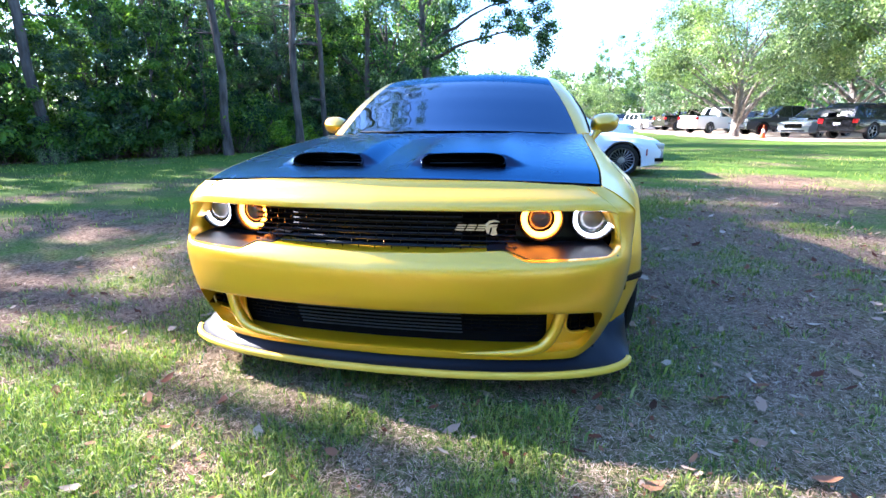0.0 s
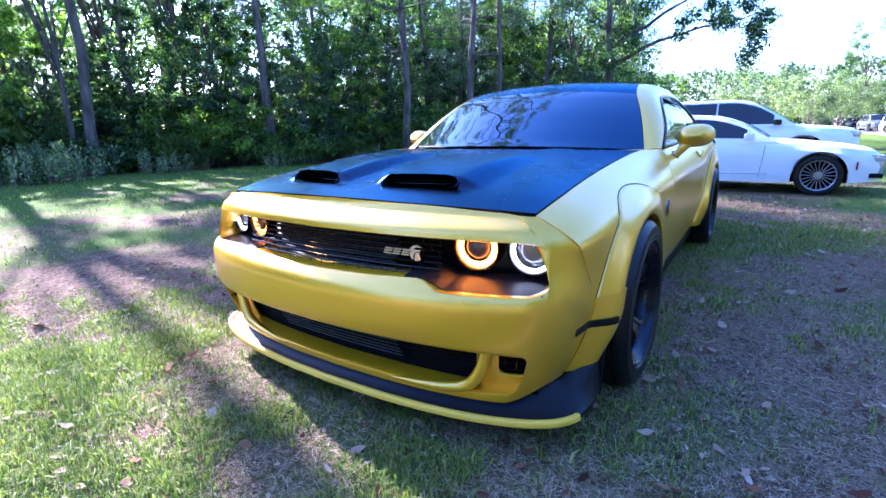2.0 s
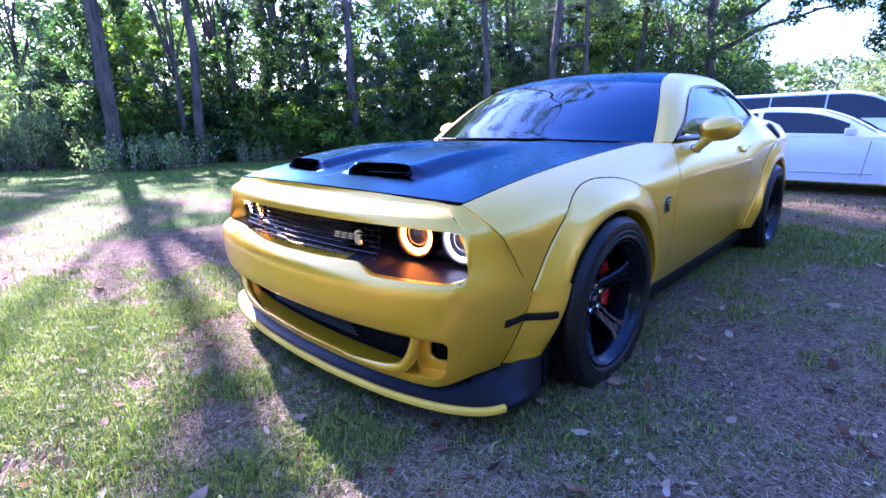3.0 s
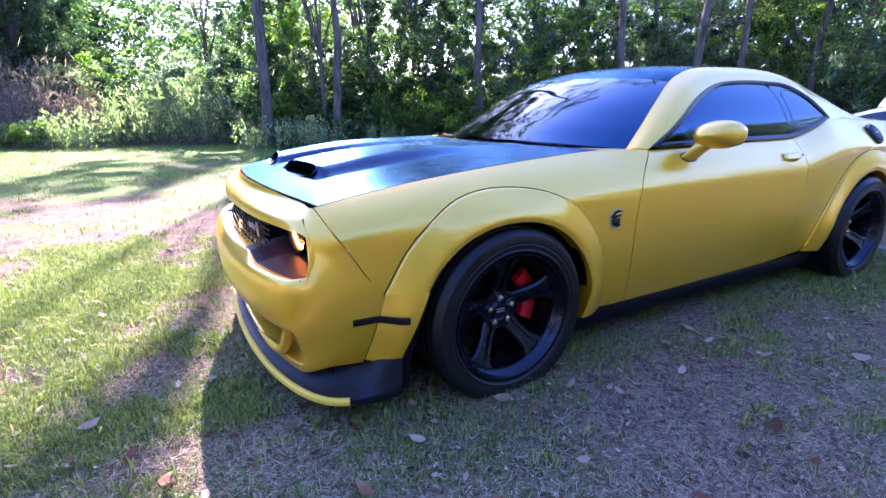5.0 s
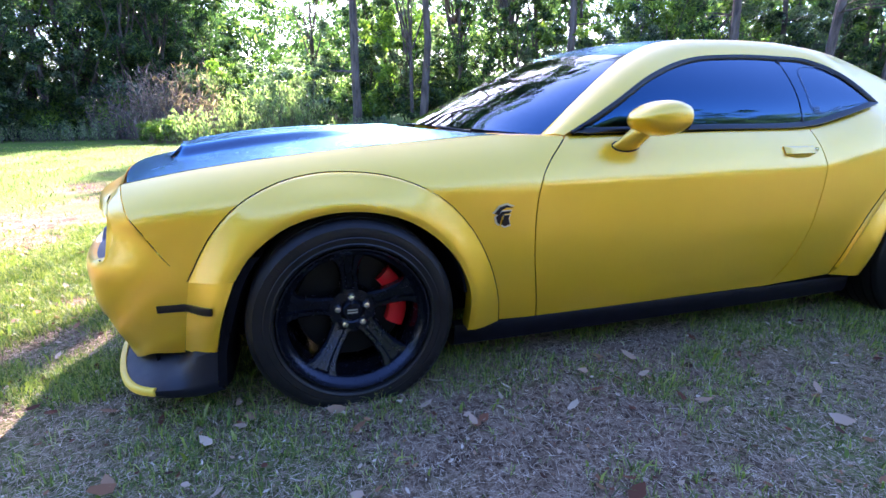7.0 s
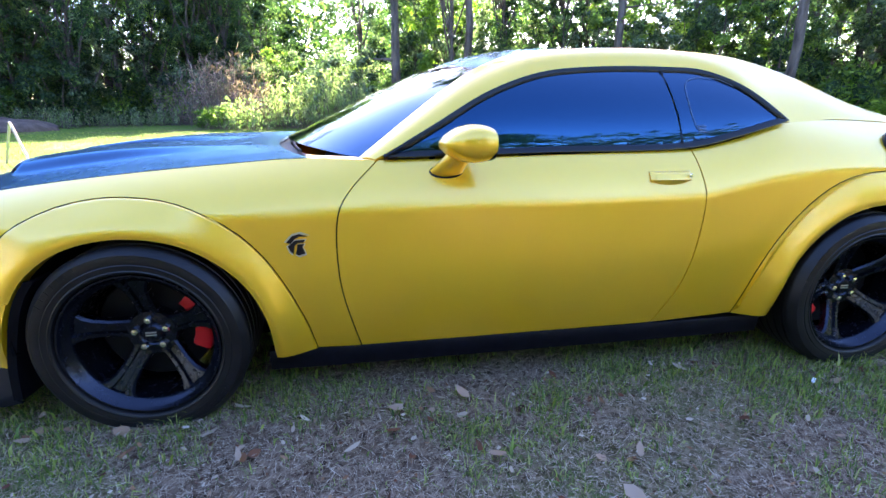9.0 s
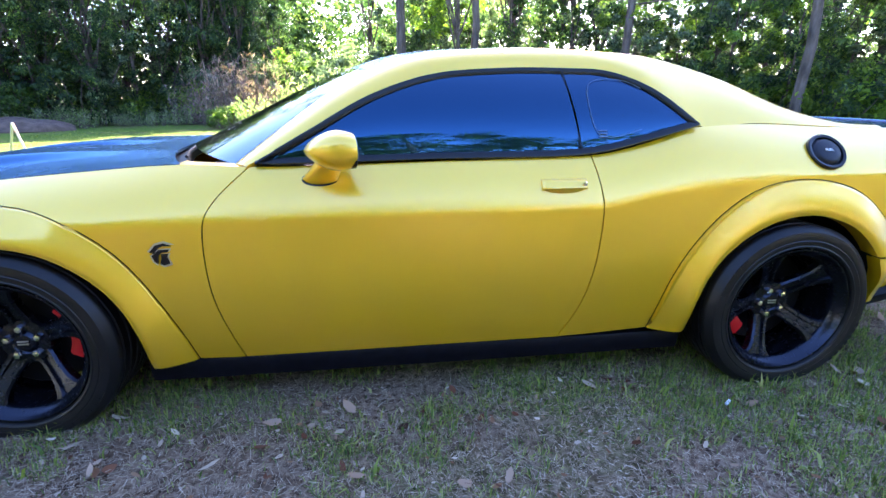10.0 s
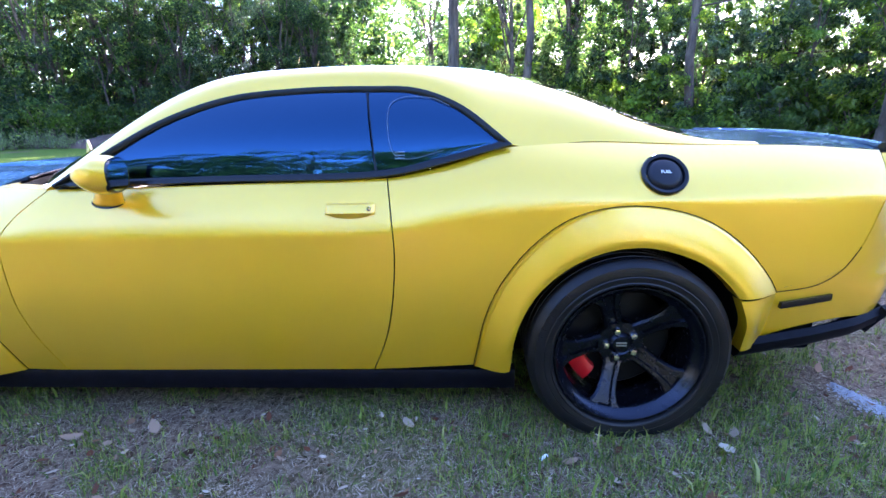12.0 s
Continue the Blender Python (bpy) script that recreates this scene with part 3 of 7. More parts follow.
# intercooler fins behind the middle of both grilles
for z0, z1 in ((0.60, 0.70), (0.25, 0.34)):
    for z in np.linspace(z0, z1, 6):
        rod("radiator_fin", [(x, nose(x_to_a(abs(x)), z)[1] + 0.09, z) for x in np.linspace(-0.36, 0.3, 9)], 0.0035, M["fin"], fascia, "dull metal radiator fin", 4)

# shelf under the lamps and lamp units
for sx in (1, -1):
    unit = child("headlamp", None, car, "headlamp pair in a black housing, lit rings")
    g = np.array([[(sx * x, nose(x_to_a(x), 0.66)[1] + 0.188, z) for z in np.linspace(0.56, 0.742, 8)] for x in np.linspace(0.485, 0.838, 24)])
    panel("lamp_housing", g, M["trim"], unit, depth=0.01, ref=mid_ref)
    # black shelf that slopes from the opening's lower edge up to the lamps
    g = np.array([[(sx * x * (1 - 0.05 * q), nose(x_to_a(x), 0.59)[1] + 0.014 + 0.155 * q, grille_span(x_to_a(x))[0] + 0.006 + 0.022 * q) for q in np.linspace(0, 1, 6)] for x in np.linspace(0.40, 0.846, 40)])
    panel("lamp_shelf", g, M["shelf"], unit, "black shelf under the lamps", depth=0.004, gap=0, ref=np.array([0, -0.8, 0.3]))
    for cx, r, led in ((0.764, 0.074, "white_led"), (0.578, 0.074, "amber_led")):
        cy = nose(x_to_a(cx), 0.66)[1] + (0.125 if led[0] == "w" else 0.140)
        base = Matrix.Translation((sx * cx, cy, 0.686)) @ Euler((0, 0, sx * 0.16)).to_matrix().to_4x4()
        v, f = lathe([(r + 0.010, 0.045), (r + 0.010, -0.014), (r + 0.006, -0.020), (r, -0.014), (r - 0.002, 0.03)], 40, "y")
        child("lamp_tube", raw_mesh("lamp_tube", v, f, M["trim"]), unit, at=base)
        w = 0.013 if led[0] == "w" else 0.021
        prof = [(r - 0.002, 0.0), (r - 0.004, -0.006), (r - 0.002 - w * 0.5, -0.008), (r - 0.002 - w, -0.003), (r - 0.002 - w, 0.006), (r - 0.004, 0.008)]
        v, f = lathe(prof, 44, "y", closed=True)
        child("light_ring", raw_mesh("light_ring", v, f, M[led]), unit, "glowing " + ("white" if led[0] == "w" else "amber") + " ring", at=base)
        v, f = lathe([(r - 0.002 - w, 0.0), (r - 0.006 - w, 0.02), (r - 0.02 - w, 0.03), (0.0005, 0.034)], 36, "y")
        child("reflector", raw_mesh("reflector", v, f, M["chrome"] if led[0] == "w" else M["steel"]), unit, at=base)
        v, f = lathe([(0.046, 0.03), (0.046, 0.010), (0.042, 0.0), (0.03, -0.009), (0.015, -0.014), (0.0005, -0.016)], 32, "y")
        child("projector", raw_mesh("projector", v, f, M["bulb_dark"] if led[0] == "a" else M["bulb_grey"]), unit, at=base)

# badge on the grille: plain slanted bars and a crest
badge = child("grille_badge", None, car, "pewter badge of slanted bars and a crest")
by = lambda x: nose(x_to_a(abs(x)), 0.66)[1] + 0.040
for i, (x0, wdt) in enumerate(((0.277, 0.030), (0.313, 0.030), (0.349, 0.030))):
    for z0, z1 in ((0.664, 0.668), (0.6725, 0.6765), (0.681, 0.685)):
        part("bar", prism([(x0 + (z0 - 0.65) * 0.5, 0, z0), (x0 + wdt + (z0 - 0.65) * 0.5, 0, z0), (x0 + wdt + (z1 - 0.65) * 0.5, 0, z1), (x0 + (z1 - 0.65) * 0.5, 0, z1)],
                          (0, by(x0), 0), (0, by(x0) - 0.006, 0)), M["badge"], badge, smooth=False)


def crest():
    """Plain swept shape that stands for a crest, in its own plane."""
    return [[(-0.5, 0.12), (-0.2, 0.42), (0.15, 0.50), (0.5, 0.36), (0.12, 0.38), (-0.1, 0.28), (-0.3, 0.05)],
            [(-0.42, -0.05), (-0.1, 0.2), (0.38, 0.22), (0.3, 0.10), (0.02, 0.08), (-0.12, -0.05), (-0.2, -0.42), (-0.34, -0.3)],
            [(0.0, 0.02), (0.32, 0.03), (0.24, -0.12), (0.34, -0.42), (0.05, -0.5), (-0.1, -0.42), (-0.02, -0.2)]]


for shape in crest():
    part("crest", prism([(0.412 + 0.055 * a, 0, 0.674 + 0.056 * b) for a, b in shape], (0, by(0.41), 0), (0, by(0.41) - 0.006, 0)), M["badge"], badge, smooth=False)
for sx in (1, -1):
    fb = child("fender_badge", None, car, "dark pewter crest on the fender")
    for shape in crest():
        x = side_x(0.56, 0.668)
        part("crest", prism([(0, 0.556 + 0.074 * a, 0.668 + 0.078 * b) for a, b in shape], (sx * (x - 0.004), 0, 0), (sx * (x + 0.007), 0, 0)), M["trim"], fb, smooth=False)
        part("crest_rim", prism([(0, 0.556 + 0.088 * a, 0.668 + 0.092 * b) for a, b in shape], (sx * (x - 0.006), 0, 0), (sx * (x + 0.004), 0, 0)), M["badge"], fb, smooth=False)

# splitter shelf with a yellow guard on its edge
lip_out = spline([(0, -0.905, 0.130), (0.3, -0.893, 0.130), (0.6, -0.852, 0.131), (0.8, -0.790, 0.134), (0.89, -0.735, 0.137), (0.930, -0.680, 0.138), (0.944, -0.62, 0.138), (0.952, -0.55, 0.140), (0.950, -0.47, 0.150)], 80)
lip_in = spline([(0, -0.83, 0.186), (0.3, -0.815, 0.186), (0.6, -0.765, 0.188), (0.74, -0.70, 0.198), (0.80, -0.645, 0.206), (0.84, -0.60, 0.212), (0.875, -0.57, 0.222), (0.925, -0.53, 0.240), (0.940, -0.455, 0.262)], 80)
g = []
for q, (a, b) in enumerate(zip(lip_out, lip_in)):
    k = sstep(0.72, 0.95, q / 79)
    row = [b + (0, 0.06 * (1 - k), 0.02 * k) - (0.05 * k, 0, 0), b]
    row += [b + (a - b) * t - (0, 0, 0.018 * math.sin(math.pi * t) * (1 - 0.5 * k)) for t in (0.25, 0.5, 0.75, 0.93)]
    row += [a, a - (0, 0, 0.016), a - (0.012 * a[0], -0.02, 0.030 + 0.010 * k)]
    g.append(row)
g = np.array(g)
g = np.vstack([(g * (-1, 1, 1))[:0:-1], g])
panel("front_splitter", g, M["splitter"], car, "black plastic front splitter", depth=0.008, gap=0, ref=np.array([0, 0, 0.0]))
# the guard is a flat band clipped over the edge; it ends at the corners
edge = lip_out[lip_out[:, 1] < -0.652]
edge = np.vstack([(edge * (-1, 1, 1))[:0:-1], edge])
tan = np.gradient(edge, axis=0)
tan /= np.linalg.norm(tan, axis=1, keepdims=True)
nrm = np.stack([tan[:, 1], -tan[:, 0], np.zeros(len(tan))], -1)
sec = ((-0.010, 0.008), (0.002, 0.011), (0.008, 0.008), (0.010, 0.001), (0.010, -0.010), (0.007, -0.015), (0.0, -0.017), (-0.010, -0.016))
v = np.stack([edge + nrm * d + (0, 0, h) for d, h in sec], 1)
idx = np.arange(v.shape[0] * len(sec)).reshape(-1, len(sec))
f = np.vstack([np.stack([idx[i], np.roll(idx[i], -1), np.roll(idx[i + 1], -1), idx[i + 1]], -1) for i in range(len(idx) - 1)])
bm = bm_from(v.reshape(-1, 3), f)
bm.verts.ensure_lookup_table()
for row in (idx[0], idx[-1]):
    bm.faces.new([bm.verts[j] for j in row])
part("lip_guard", bm, M["guard"], car, "yellow plastic guard along the splitter", sharp=50)
# liner's front edge behind the flare corner
for sx in (1, -1):
    edge_y = pchip((0.14, -0.47), (0.235, -0.462), (0.40, -0.416), (0.516, -0.370), (0.60, -0.31))
    g = np.array([[(sx * x, edge_y(z) + dy, z) for x, dy in ((0.952 + 0.025 * sstep(0.2, 0.5, z), 0.002), (0.950 + 0.02 * sstep(0.2, 0.5, z), 0.030), (0.91, 0.040), (0.70, 0.045))] for z in np.linspace(0.13, 0.58, 16)])
    panel("arch_liner", g, P, car, depth=0.01, gap=0, ref=np.array([0, -0.3, 0.3]))

# side markers
for sx in (1, -1):
    for name, y0, y1, zz, up in (("side_marker", -0.628, -0.452, 0.413, 0.006), ("rear_side_marker", 3.487, 3.668, 0.496, 0.024)):
        ys = np.linspace(y0, y1, 12)
        g = []
        for y in ys:
            t = (y - y0) / (y1 - y0)
            z = zz + up * t
            if name == "side_marker":
                if y < -0.537:
                    pts = np.array([nose(a, z) for a in np.linspace(1.0, 2.0, 40)])
                    x = float(np.interp(y, pts[:, 1], pts[:, 0])) - 0.001
                else:
                    q = min(1.0, (y + 0.537) / 0.095)
                    x = side_x(-0.537, z) + (0.997 - side_x(-0.537, z)) * math.sin(q * math.pi / 2) ** 1.15 * 0.93 + 0.003
            else:
                x = side_x(y, z) + 0.009
            g.append([(sx * (x + 0.004), y, z - 0.013), (sx * (x + 0.007), y, z), (sx * (x + 0.004), y, z + 0.013)])
        panel(name, np.array(g), M["trim"], car, "smoked side marker lamp", depth=0.02, gap=0)

# hood with twin ram scoops
def hood_base(nx, ys):
    xs = np.sign(np.linspace(-1, 1, nx)) * np.abs(np.linspace(-1, 1, nx)) ** 0.95
    front = np.array([(0.775 * t, -0.805 + 0.115 * t * t, 0.838 - 0.026 * t * t) for t in xs])
    rear = np.array([(0.80 * t, 0.40 + 0.20 * abs(t) ** 2.2, 0.962 - 0.012 * abs(t) ** 2.4) for t in xs])
    def side(s):
        out = []
        for v in ys:
            y = -0.69 + (0.60 + 0.69) * v
            out.append((s * (top_x(y) - 0.003), y, top_z(y)))
        return np.array(out)
    left, right = side(-1), side(1)
    front[0], front[-1], rear[0], rear[-1] = left[0], right[0], left[-1], right[-1]
    nu, nv = nx, len(ys)
    u = ((xs + 1) / 2)[:, None, None]
    v = np.array(ys)[None, :, None]
    b, t, l, r = front[:, None], rear[:, None], left[None], right[None]
    c = (1 - u) * (1 - v) * b[0] + u * (1 - v) * b[-1] + (1 - u) * v * t[0] + u * v * t[-1]
    return (1 - v) * b + v * t + (1 - u) * l + u * r - c


def scoop_y(x, y):
    return y - 0.16 * (x / 0.78) ** 2


def hood_lift(x, y):
    yy, ax = scoop_y(x, y), abs(x)
    lat = sstep(0.05, 0.14, ax) * (1 - sstep(0.41, 0.53, ax))
    up = sstep(-0.672, -0.618, yy)
    tail = 1 - sstep(-0.45, 0.45, yy)
    h = 0.038 * lat * up * tail
    h += 0.008 * math.sin(math.pi * min(1, max(0, (y + 0.78) / 1.25))) * (1 - (ax / 0.8) ** 2)
    h += 0.008 * sstep(0.33, 0.45, ax) * (1 - sstep(0.47, 0.66, ax)) * sstep(-0.55, 0.1, yy) * (1 - sstep(0.3, 0.62, y))
    return h


ys = np.r_[np.linspace(0, 0.06, 5)[:-1], np.linspace(0.06, 0.19, 30)[:-1], np.linspace(0.19, 1, 44)]
hg = hood_base(141, ys)
for i in range(hg.shape[0]):
    for j in range(hg.shape[1]):
        x, y, z = hg[i, j]
        rim = min(1.0, min(j, hg.shape[1] - 1 - j) / 3) * min(1.0, min(i, hg.shape[0] - 1 - i) / 4)
        hg[i, j, 2] += hood_lift(x, y) * rim
v, f = shell(inset(hg, 0.003), 0.012)


def in_mouth(x, y):
    yy, dx = scoop_y(x, y), abs(abs(x) - 0.278)
    t = (yy + 0.645) / 0.026
    return abs(t) < 1 and dx < 0.158 - 0.02 * max(0, t)


cent = v[f].mean(axis=1)
keep = np.array([not in_mouth(c[0], c[1]) for c in cent])
hood = child("hood", raw_mesh("hood", v, f[keep], K, sharp=50), car, "satin black hood with twin scoops")


def hood_point(x, yy):
    """A point on the hood's outer face."""
    y = yy + 0.16 * (x / 0.78) ** 2
    k = np.argmin((hg[..., 0] - x) ** 2 + (hg[..., 1] - y) ** 2)
    return hg.reshape(-1, 3)[k][2]


for sx in (1, -1):
    cx = 0.278
    loop = []
    for k in range(48):
        a = 2 * math.pi * k / 48
        ex = math.copysign(abs(math.cos(a)) ** 0.45, math.cos(a))
        ey = math.copysign(abs(math.sin(a)) ** 0.6, math.sin(a))
        loop.append((ex, ey))
    rings = []
    for grow, sink in ((1.10, 0.010), (1.07, -0.004), (1.02, -0.006), (0.96, 0.004), (0.93, 0.05), (0.88, 0.14)):
        row = []
        for ex, ey in loop:
            x = cx + ex * (0.158 - 0.018 * (ey > 0) * abs(ey)) * (1 + (grow - 1) * 0.35)
            yy = -0.645 + ey * 0.026 * grow
            zlo, zhi = hood_point(cx, -0.676), hood_point(cx, -0.614)
            z = zlo + (zhi - zlo) * (ey * grow * 0.5 + 0.5)
            row.append((sx * x, yy + 0.16 * (x / 0.78) ** 2 + sink, z - sink * 0.25))
        rings.append(row)
    arr = np.array(rings)
    idx = np.arange(arr.shape[0] * 48).reshape(arr.shape[0], 48)
    fs = np.vstack([np.stack([idx[i], np.roll(idx[i], -1), np.roll(idx[i + 1], -1), idx[i + 1]], -1) for i in range(3)])
    child("scoop_rim", raw_mesh("scoop_rim", arr.reshape(-1, 3), fs, K), hood)
    inner = arr[3:].reshape(-1, 3)
    idx = np.arange(3 * 48).reshape(3, 48)
    fs = np.vstack([np.stack([idx[i], np.roll(idx[i], -1), np.roll(idx[i + 1], -1), idx[i + 1]], -1) for i in range(2)])
    bm = bm_from(inner, fs)
    bm.verts.ensure_lookup_table()
    bm.faces.new([bm.verts[2 * 48 + k] for k in range(48)])
    # the duct's shade is put into its near-black colour
    part("scoop_duct", bm, M["gap"], hood, "air duct coloured near-black for its shaded depth")
    for k in range(3):
        z = hood_point(cx, -0.645) - 0.014 + 0.012 * k
        rod("duct_slat", [(sx * (cx - 0.14), -0.59, z), (sx * cx, -0.57, z), (sx * (cx + 0.14), -0.53, z)], 0.003, M["trim"], hood)

# ---- greenhouse ----
def pane_x(z):
    d = z - 0.95
    return 0.872 - 0.10 * d - 1.25 * d * d


win_top = [(0.872, 0.958), (1.066, 1.066), (1.277, 1.18), (1.5, 1.252), (1.75, 1.276), (2.03, 1.277), (2.2, 1.266), (2.36, 1.205), (2.535, 1.07)]
rail_low = [(pane_x(z), y, z) for y, z in [(0.84, 0.946)] + win_top[1:-1]] + [(0.826, 2.545, 1.066), (0.80, 2.80, 1.072), (0.776, 3.2, 1.053), (0.768, 3.42, 1.047)]
rail_top = [(0.795, 0.778, 0.943), (0.745, 0.945, 1.068), (0.69, 1.10, 1.178), (0.63, 1.262, 1.274), (0.597, 1.45, 1.336), (0.575, 1.8, 1.362), (0.57, 2.15, 1.358), (0.585, 2.45, 1.328), (0.61, 2.75, 1.245), (0.65, 3.05, 1.125), (0.68, 3.25, 1.066), (0.69, 3.42, 1.05)]
low, top = spline(rail_low, 70), spline(rail_top, 70)
# keep the two edges in step along the car
def by_station(curve, ends, n=70):
    s = np.linspace(0, 1, 400)
    fine = spline(curve, 400)
    key = np.interp(s, [0, 1], ends)
    return fine[np.linspace(0, 399, n).astype(int)]


g = []
for a, b, k in zip(by_station(rail_low, (0, 1)), by_station(rail_top, (0, 1)), np.linspace(0, 1, 70)):
    row = []
    for t in np.linspace(0, 1, 12):
        p = a + (b - a) * t
        swell = 0.030 * math.sin(math.pi * t) * (0.35 + 0.65 * math.sin(math.pi * min(1, k * 1.05)))
        row.append(p + np.array([0.75, 0, 0.66]) * swell)
    g.append(row)
rail_grid = np.array(g)
both("roof_pillar_frame", rail_grid, Y, car, "yellow roof rail and rear pillar", depth=0.02, gap=0)

rt = by_station(rail_top, (0, 1))
i_ws = int(np.argmin(np.abs(rt[:, 1] - 1.262)))
i_bl = int(np.argmin(np.abs(rt[:, 1] - 2.50)))
i_bd = int(np.argmin(np.abs(rt[:, 1] - 3.22)))


def across(p, n, dy, dz):
    """An arched line from one side of the car to the other through p and its twin."""
    t = np.linspace(-1, 1, n)
    return np.stack([p[0] * t, p[1] + dy * (1 - t * t), p[2] + dz * (1 - np.abs(t) ** 2.2)], -1)


def skin(rows, n=41):
    return np.array([across(p, n, dy, dz) for p, dy, dz in rows])


span = rt[: i_ws + 1]
ws_rows = [(p, -0.355 + 0.245 * k ** 0.8, 0.034 - 0.002 * k) for p, k in zip(span, np.linspace(0, 1, len(span)))]
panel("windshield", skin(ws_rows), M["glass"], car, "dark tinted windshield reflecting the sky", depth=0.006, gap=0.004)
span = rt[i_ws: i_bl + 1]
panel("roof", skin([(p, -0.10 + 0.16 * k, 0.032 - 0.008 * abs(k - 0.4)) for p, k in zip(span, np.linspace(0, 1, len(span)))]), K, car, "satin black roof skin", depth=0.02, gap=0.003)
span = rt[i_bl: i_bd + 1]
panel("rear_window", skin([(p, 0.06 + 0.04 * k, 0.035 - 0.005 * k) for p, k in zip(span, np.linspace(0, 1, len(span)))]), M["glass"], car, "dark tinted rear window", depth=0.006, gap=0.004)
# ledge of the fender between the hood's corner and the pillar
g = np.array([[(xi + (top_x(y) - 0.001 - xi) * t, y, (0.9525 - 0.0075 * (y - 0.59) / 0.26) * (1 - t) + (top_z(y) - 0.001) * t) for t in np.linspace(0, 1, 6)]
              for y, xi in zip(np.linspace(0.585, 0.85, 12), np.interp(np.linspace(0.585, 0.85, 12), [0.585, 0.61, 0.78, 0.85], [0.70, 0.74, 0.78, 0.84]))])
both("fender_ledge", g, Y, car, depth=0.012, gap=0)
# cowl under the windshield with wiper arms
cw = np.array([[(0.80 * t, 0.34 + 0.20 * abs(t) ** 2.2, 0.945 - 0.012 * abs(t) ** 2.4)]
               + [(0.80 * t, 0.39 + 0.20 * abs(t) ** 2.2 + 0.06 * s, 0.938 + 0.018 * s - 0.016 * abs(t) ** 2.4) for s in np.linspace(0, 1, 4)] for t in np.linspace(-0.97, 0.97, 41)])
panel("cowl", cw, P, car, "black plastic cowl", depth=0.03, gap=0)
for x0, x1 in ((0.62, 0.0), (0.02, -0.58)):
    pts = [(x0 + (x1 - x0) * t, 0.445 + 0.18 * abs((x0 + (x1 - x0) * t) / 0.8) ** 2.2 + 0.005 + 0.03 * t, 0.966 - 0.016 * abs((x0 + (x1 - x0) * t) / 0.8) ** 2 + 0.012 * t) for t in np.linspace(0, 1, 8)]
    rod("wiper_arm", pts, 0.006, M["plastic"], car, "black wiper arm", 6)

# side glass with black surrounds
belt = [(0.872, 0.953), (1.5, 0.962), (2.095, 0.972), (2.30, 1.012), (2.535, 1.07)]
lo_door = [(0.872, 0.953), (1.5, 0.962), (2.058, 0.972)]
hi_door = [(0.872, 0.958), (1.066, 1.066), (1.277, 1.18), (1.5, 1.252), (1.75, 1.276), (2.012, 1.277)]
# step both edges together so that the pane's uprights lean like the door's rear edge
ty = np.linspace(0, 1, 44)
fine_hi, fine_lo = spline(hi_door, 300), spline(lo_door, 300)
g = []
for k in ty:
    q = (np.interp(0.872 + (2.012 - 0.872) * k, fine_hi[:, 0], fine_hi[:, 0]), np.interp(0.872 + (2.012 - 0.872) * k, fine_hi[:, 0], fine_hi[:, 1]))
    yl = 0.872 + (2.058 - 0.872) * k
    p = (yl, np.interp(yl, fine_lo[:, 0], fine_lo[:, 1]))
    g.append([(pane_x(p[1] + (q[1] - p[1]) * t) - 0.005 + 0.006 * math.sin(math.pi * t), p[0] + (q[0] - p[0]) * t, p[1] + (q[1] - p[1]) * t) for t in np.linspace(0, 1, 14)])
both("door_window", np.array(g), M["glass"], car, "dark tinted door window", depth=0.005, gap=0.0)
fine_hi, fine_lo = spline([(2.02, 1.277), (2.2, 1.266), (2.36, 1.205), (2.535, 1.07)], 200), spline([(2.066, 0.972), (2.30, 1.012), (2.535, 1.07)], 200)
g = []
for k in np.linspace(0, 1, 24):
    q, p = fine_hi[int(k * 199)], fine_lo[int(k * 199)]
    g.append([(pane_x(p[1] + (q[1] - p[1]) * t) - 0.005 + 0.006 * math.sin(math.pi * t), p[0] + (q[0] - p[0]) * t, p[1] + (q[1] - p[1]) * t) for t in np.linspace(0, 1, 12)])
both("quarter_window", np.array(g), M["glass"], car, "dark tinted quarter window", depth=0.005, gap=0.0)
outline = np.vstack([spline(win_top, 60), spline(belt[::-1], 50)[1:]])
for sx in (1, -1):
    ring = np.array([(sx * (pane_x(z) + 0.002), y, z) for y, z in outline])
    c = ring.mean(axis=0)
    prof = []
    for d, o in ((-0.004, 0.001), (-0.002, 0.008), (0.010, 0.009), (0.020, 0.004), (0.024, -0.004)):
        inward = np.zeros_like(ring)
        for i in range(len(ring)):
            tan = ring[(i + 1) % len(ring)] - ring[i - 1]
            nrm = np.cross(tan, (sx * 0.93, 0, 0.36))
            nrm /= max(np.linalg.norm(nrm), 1e-9)
            if np.dot(nrm, c - ring[i]) < 0:
                nrm = -nrm
            inward[i] = nrm
        dd = np.full((len(ring), 1), d)
        dd[[0, 1, 2, -1, -2]] = max(d, 0) * 0.6
        prof.append(ring + inward * dd + np.array([sx * 0.93, 0, 0.36]) * o)
    arr = np.stack(prof, 1)
    k = len(ring)
    idx = np.arange(k * 5).reshape(k, 5)
    nx = np.roll(idx, -1, axis=0)
    fs = np.vstack([np.stack([idx[:, j], nx[:, j], nx[:, j + 1], idx[:, j + 1]], -1) for j in range(4)])
    child("window_surround", raw_mesh("window_surround", arr.reshape(-1, 3), fs, M["trim"]), car, "black window seal")
    a, b = np.array((sx * (pane_x(1.277) + 0.006), 2.016, 1.274)), np.array((sx * (pane_x(0.97) + 0.006), 2.062, 0.972))
    rod("window_divider", [a, (a + b) / 2 + (sx * 0.004, 0, 0), b], 0.0055, M["trim"], car, sides=6)

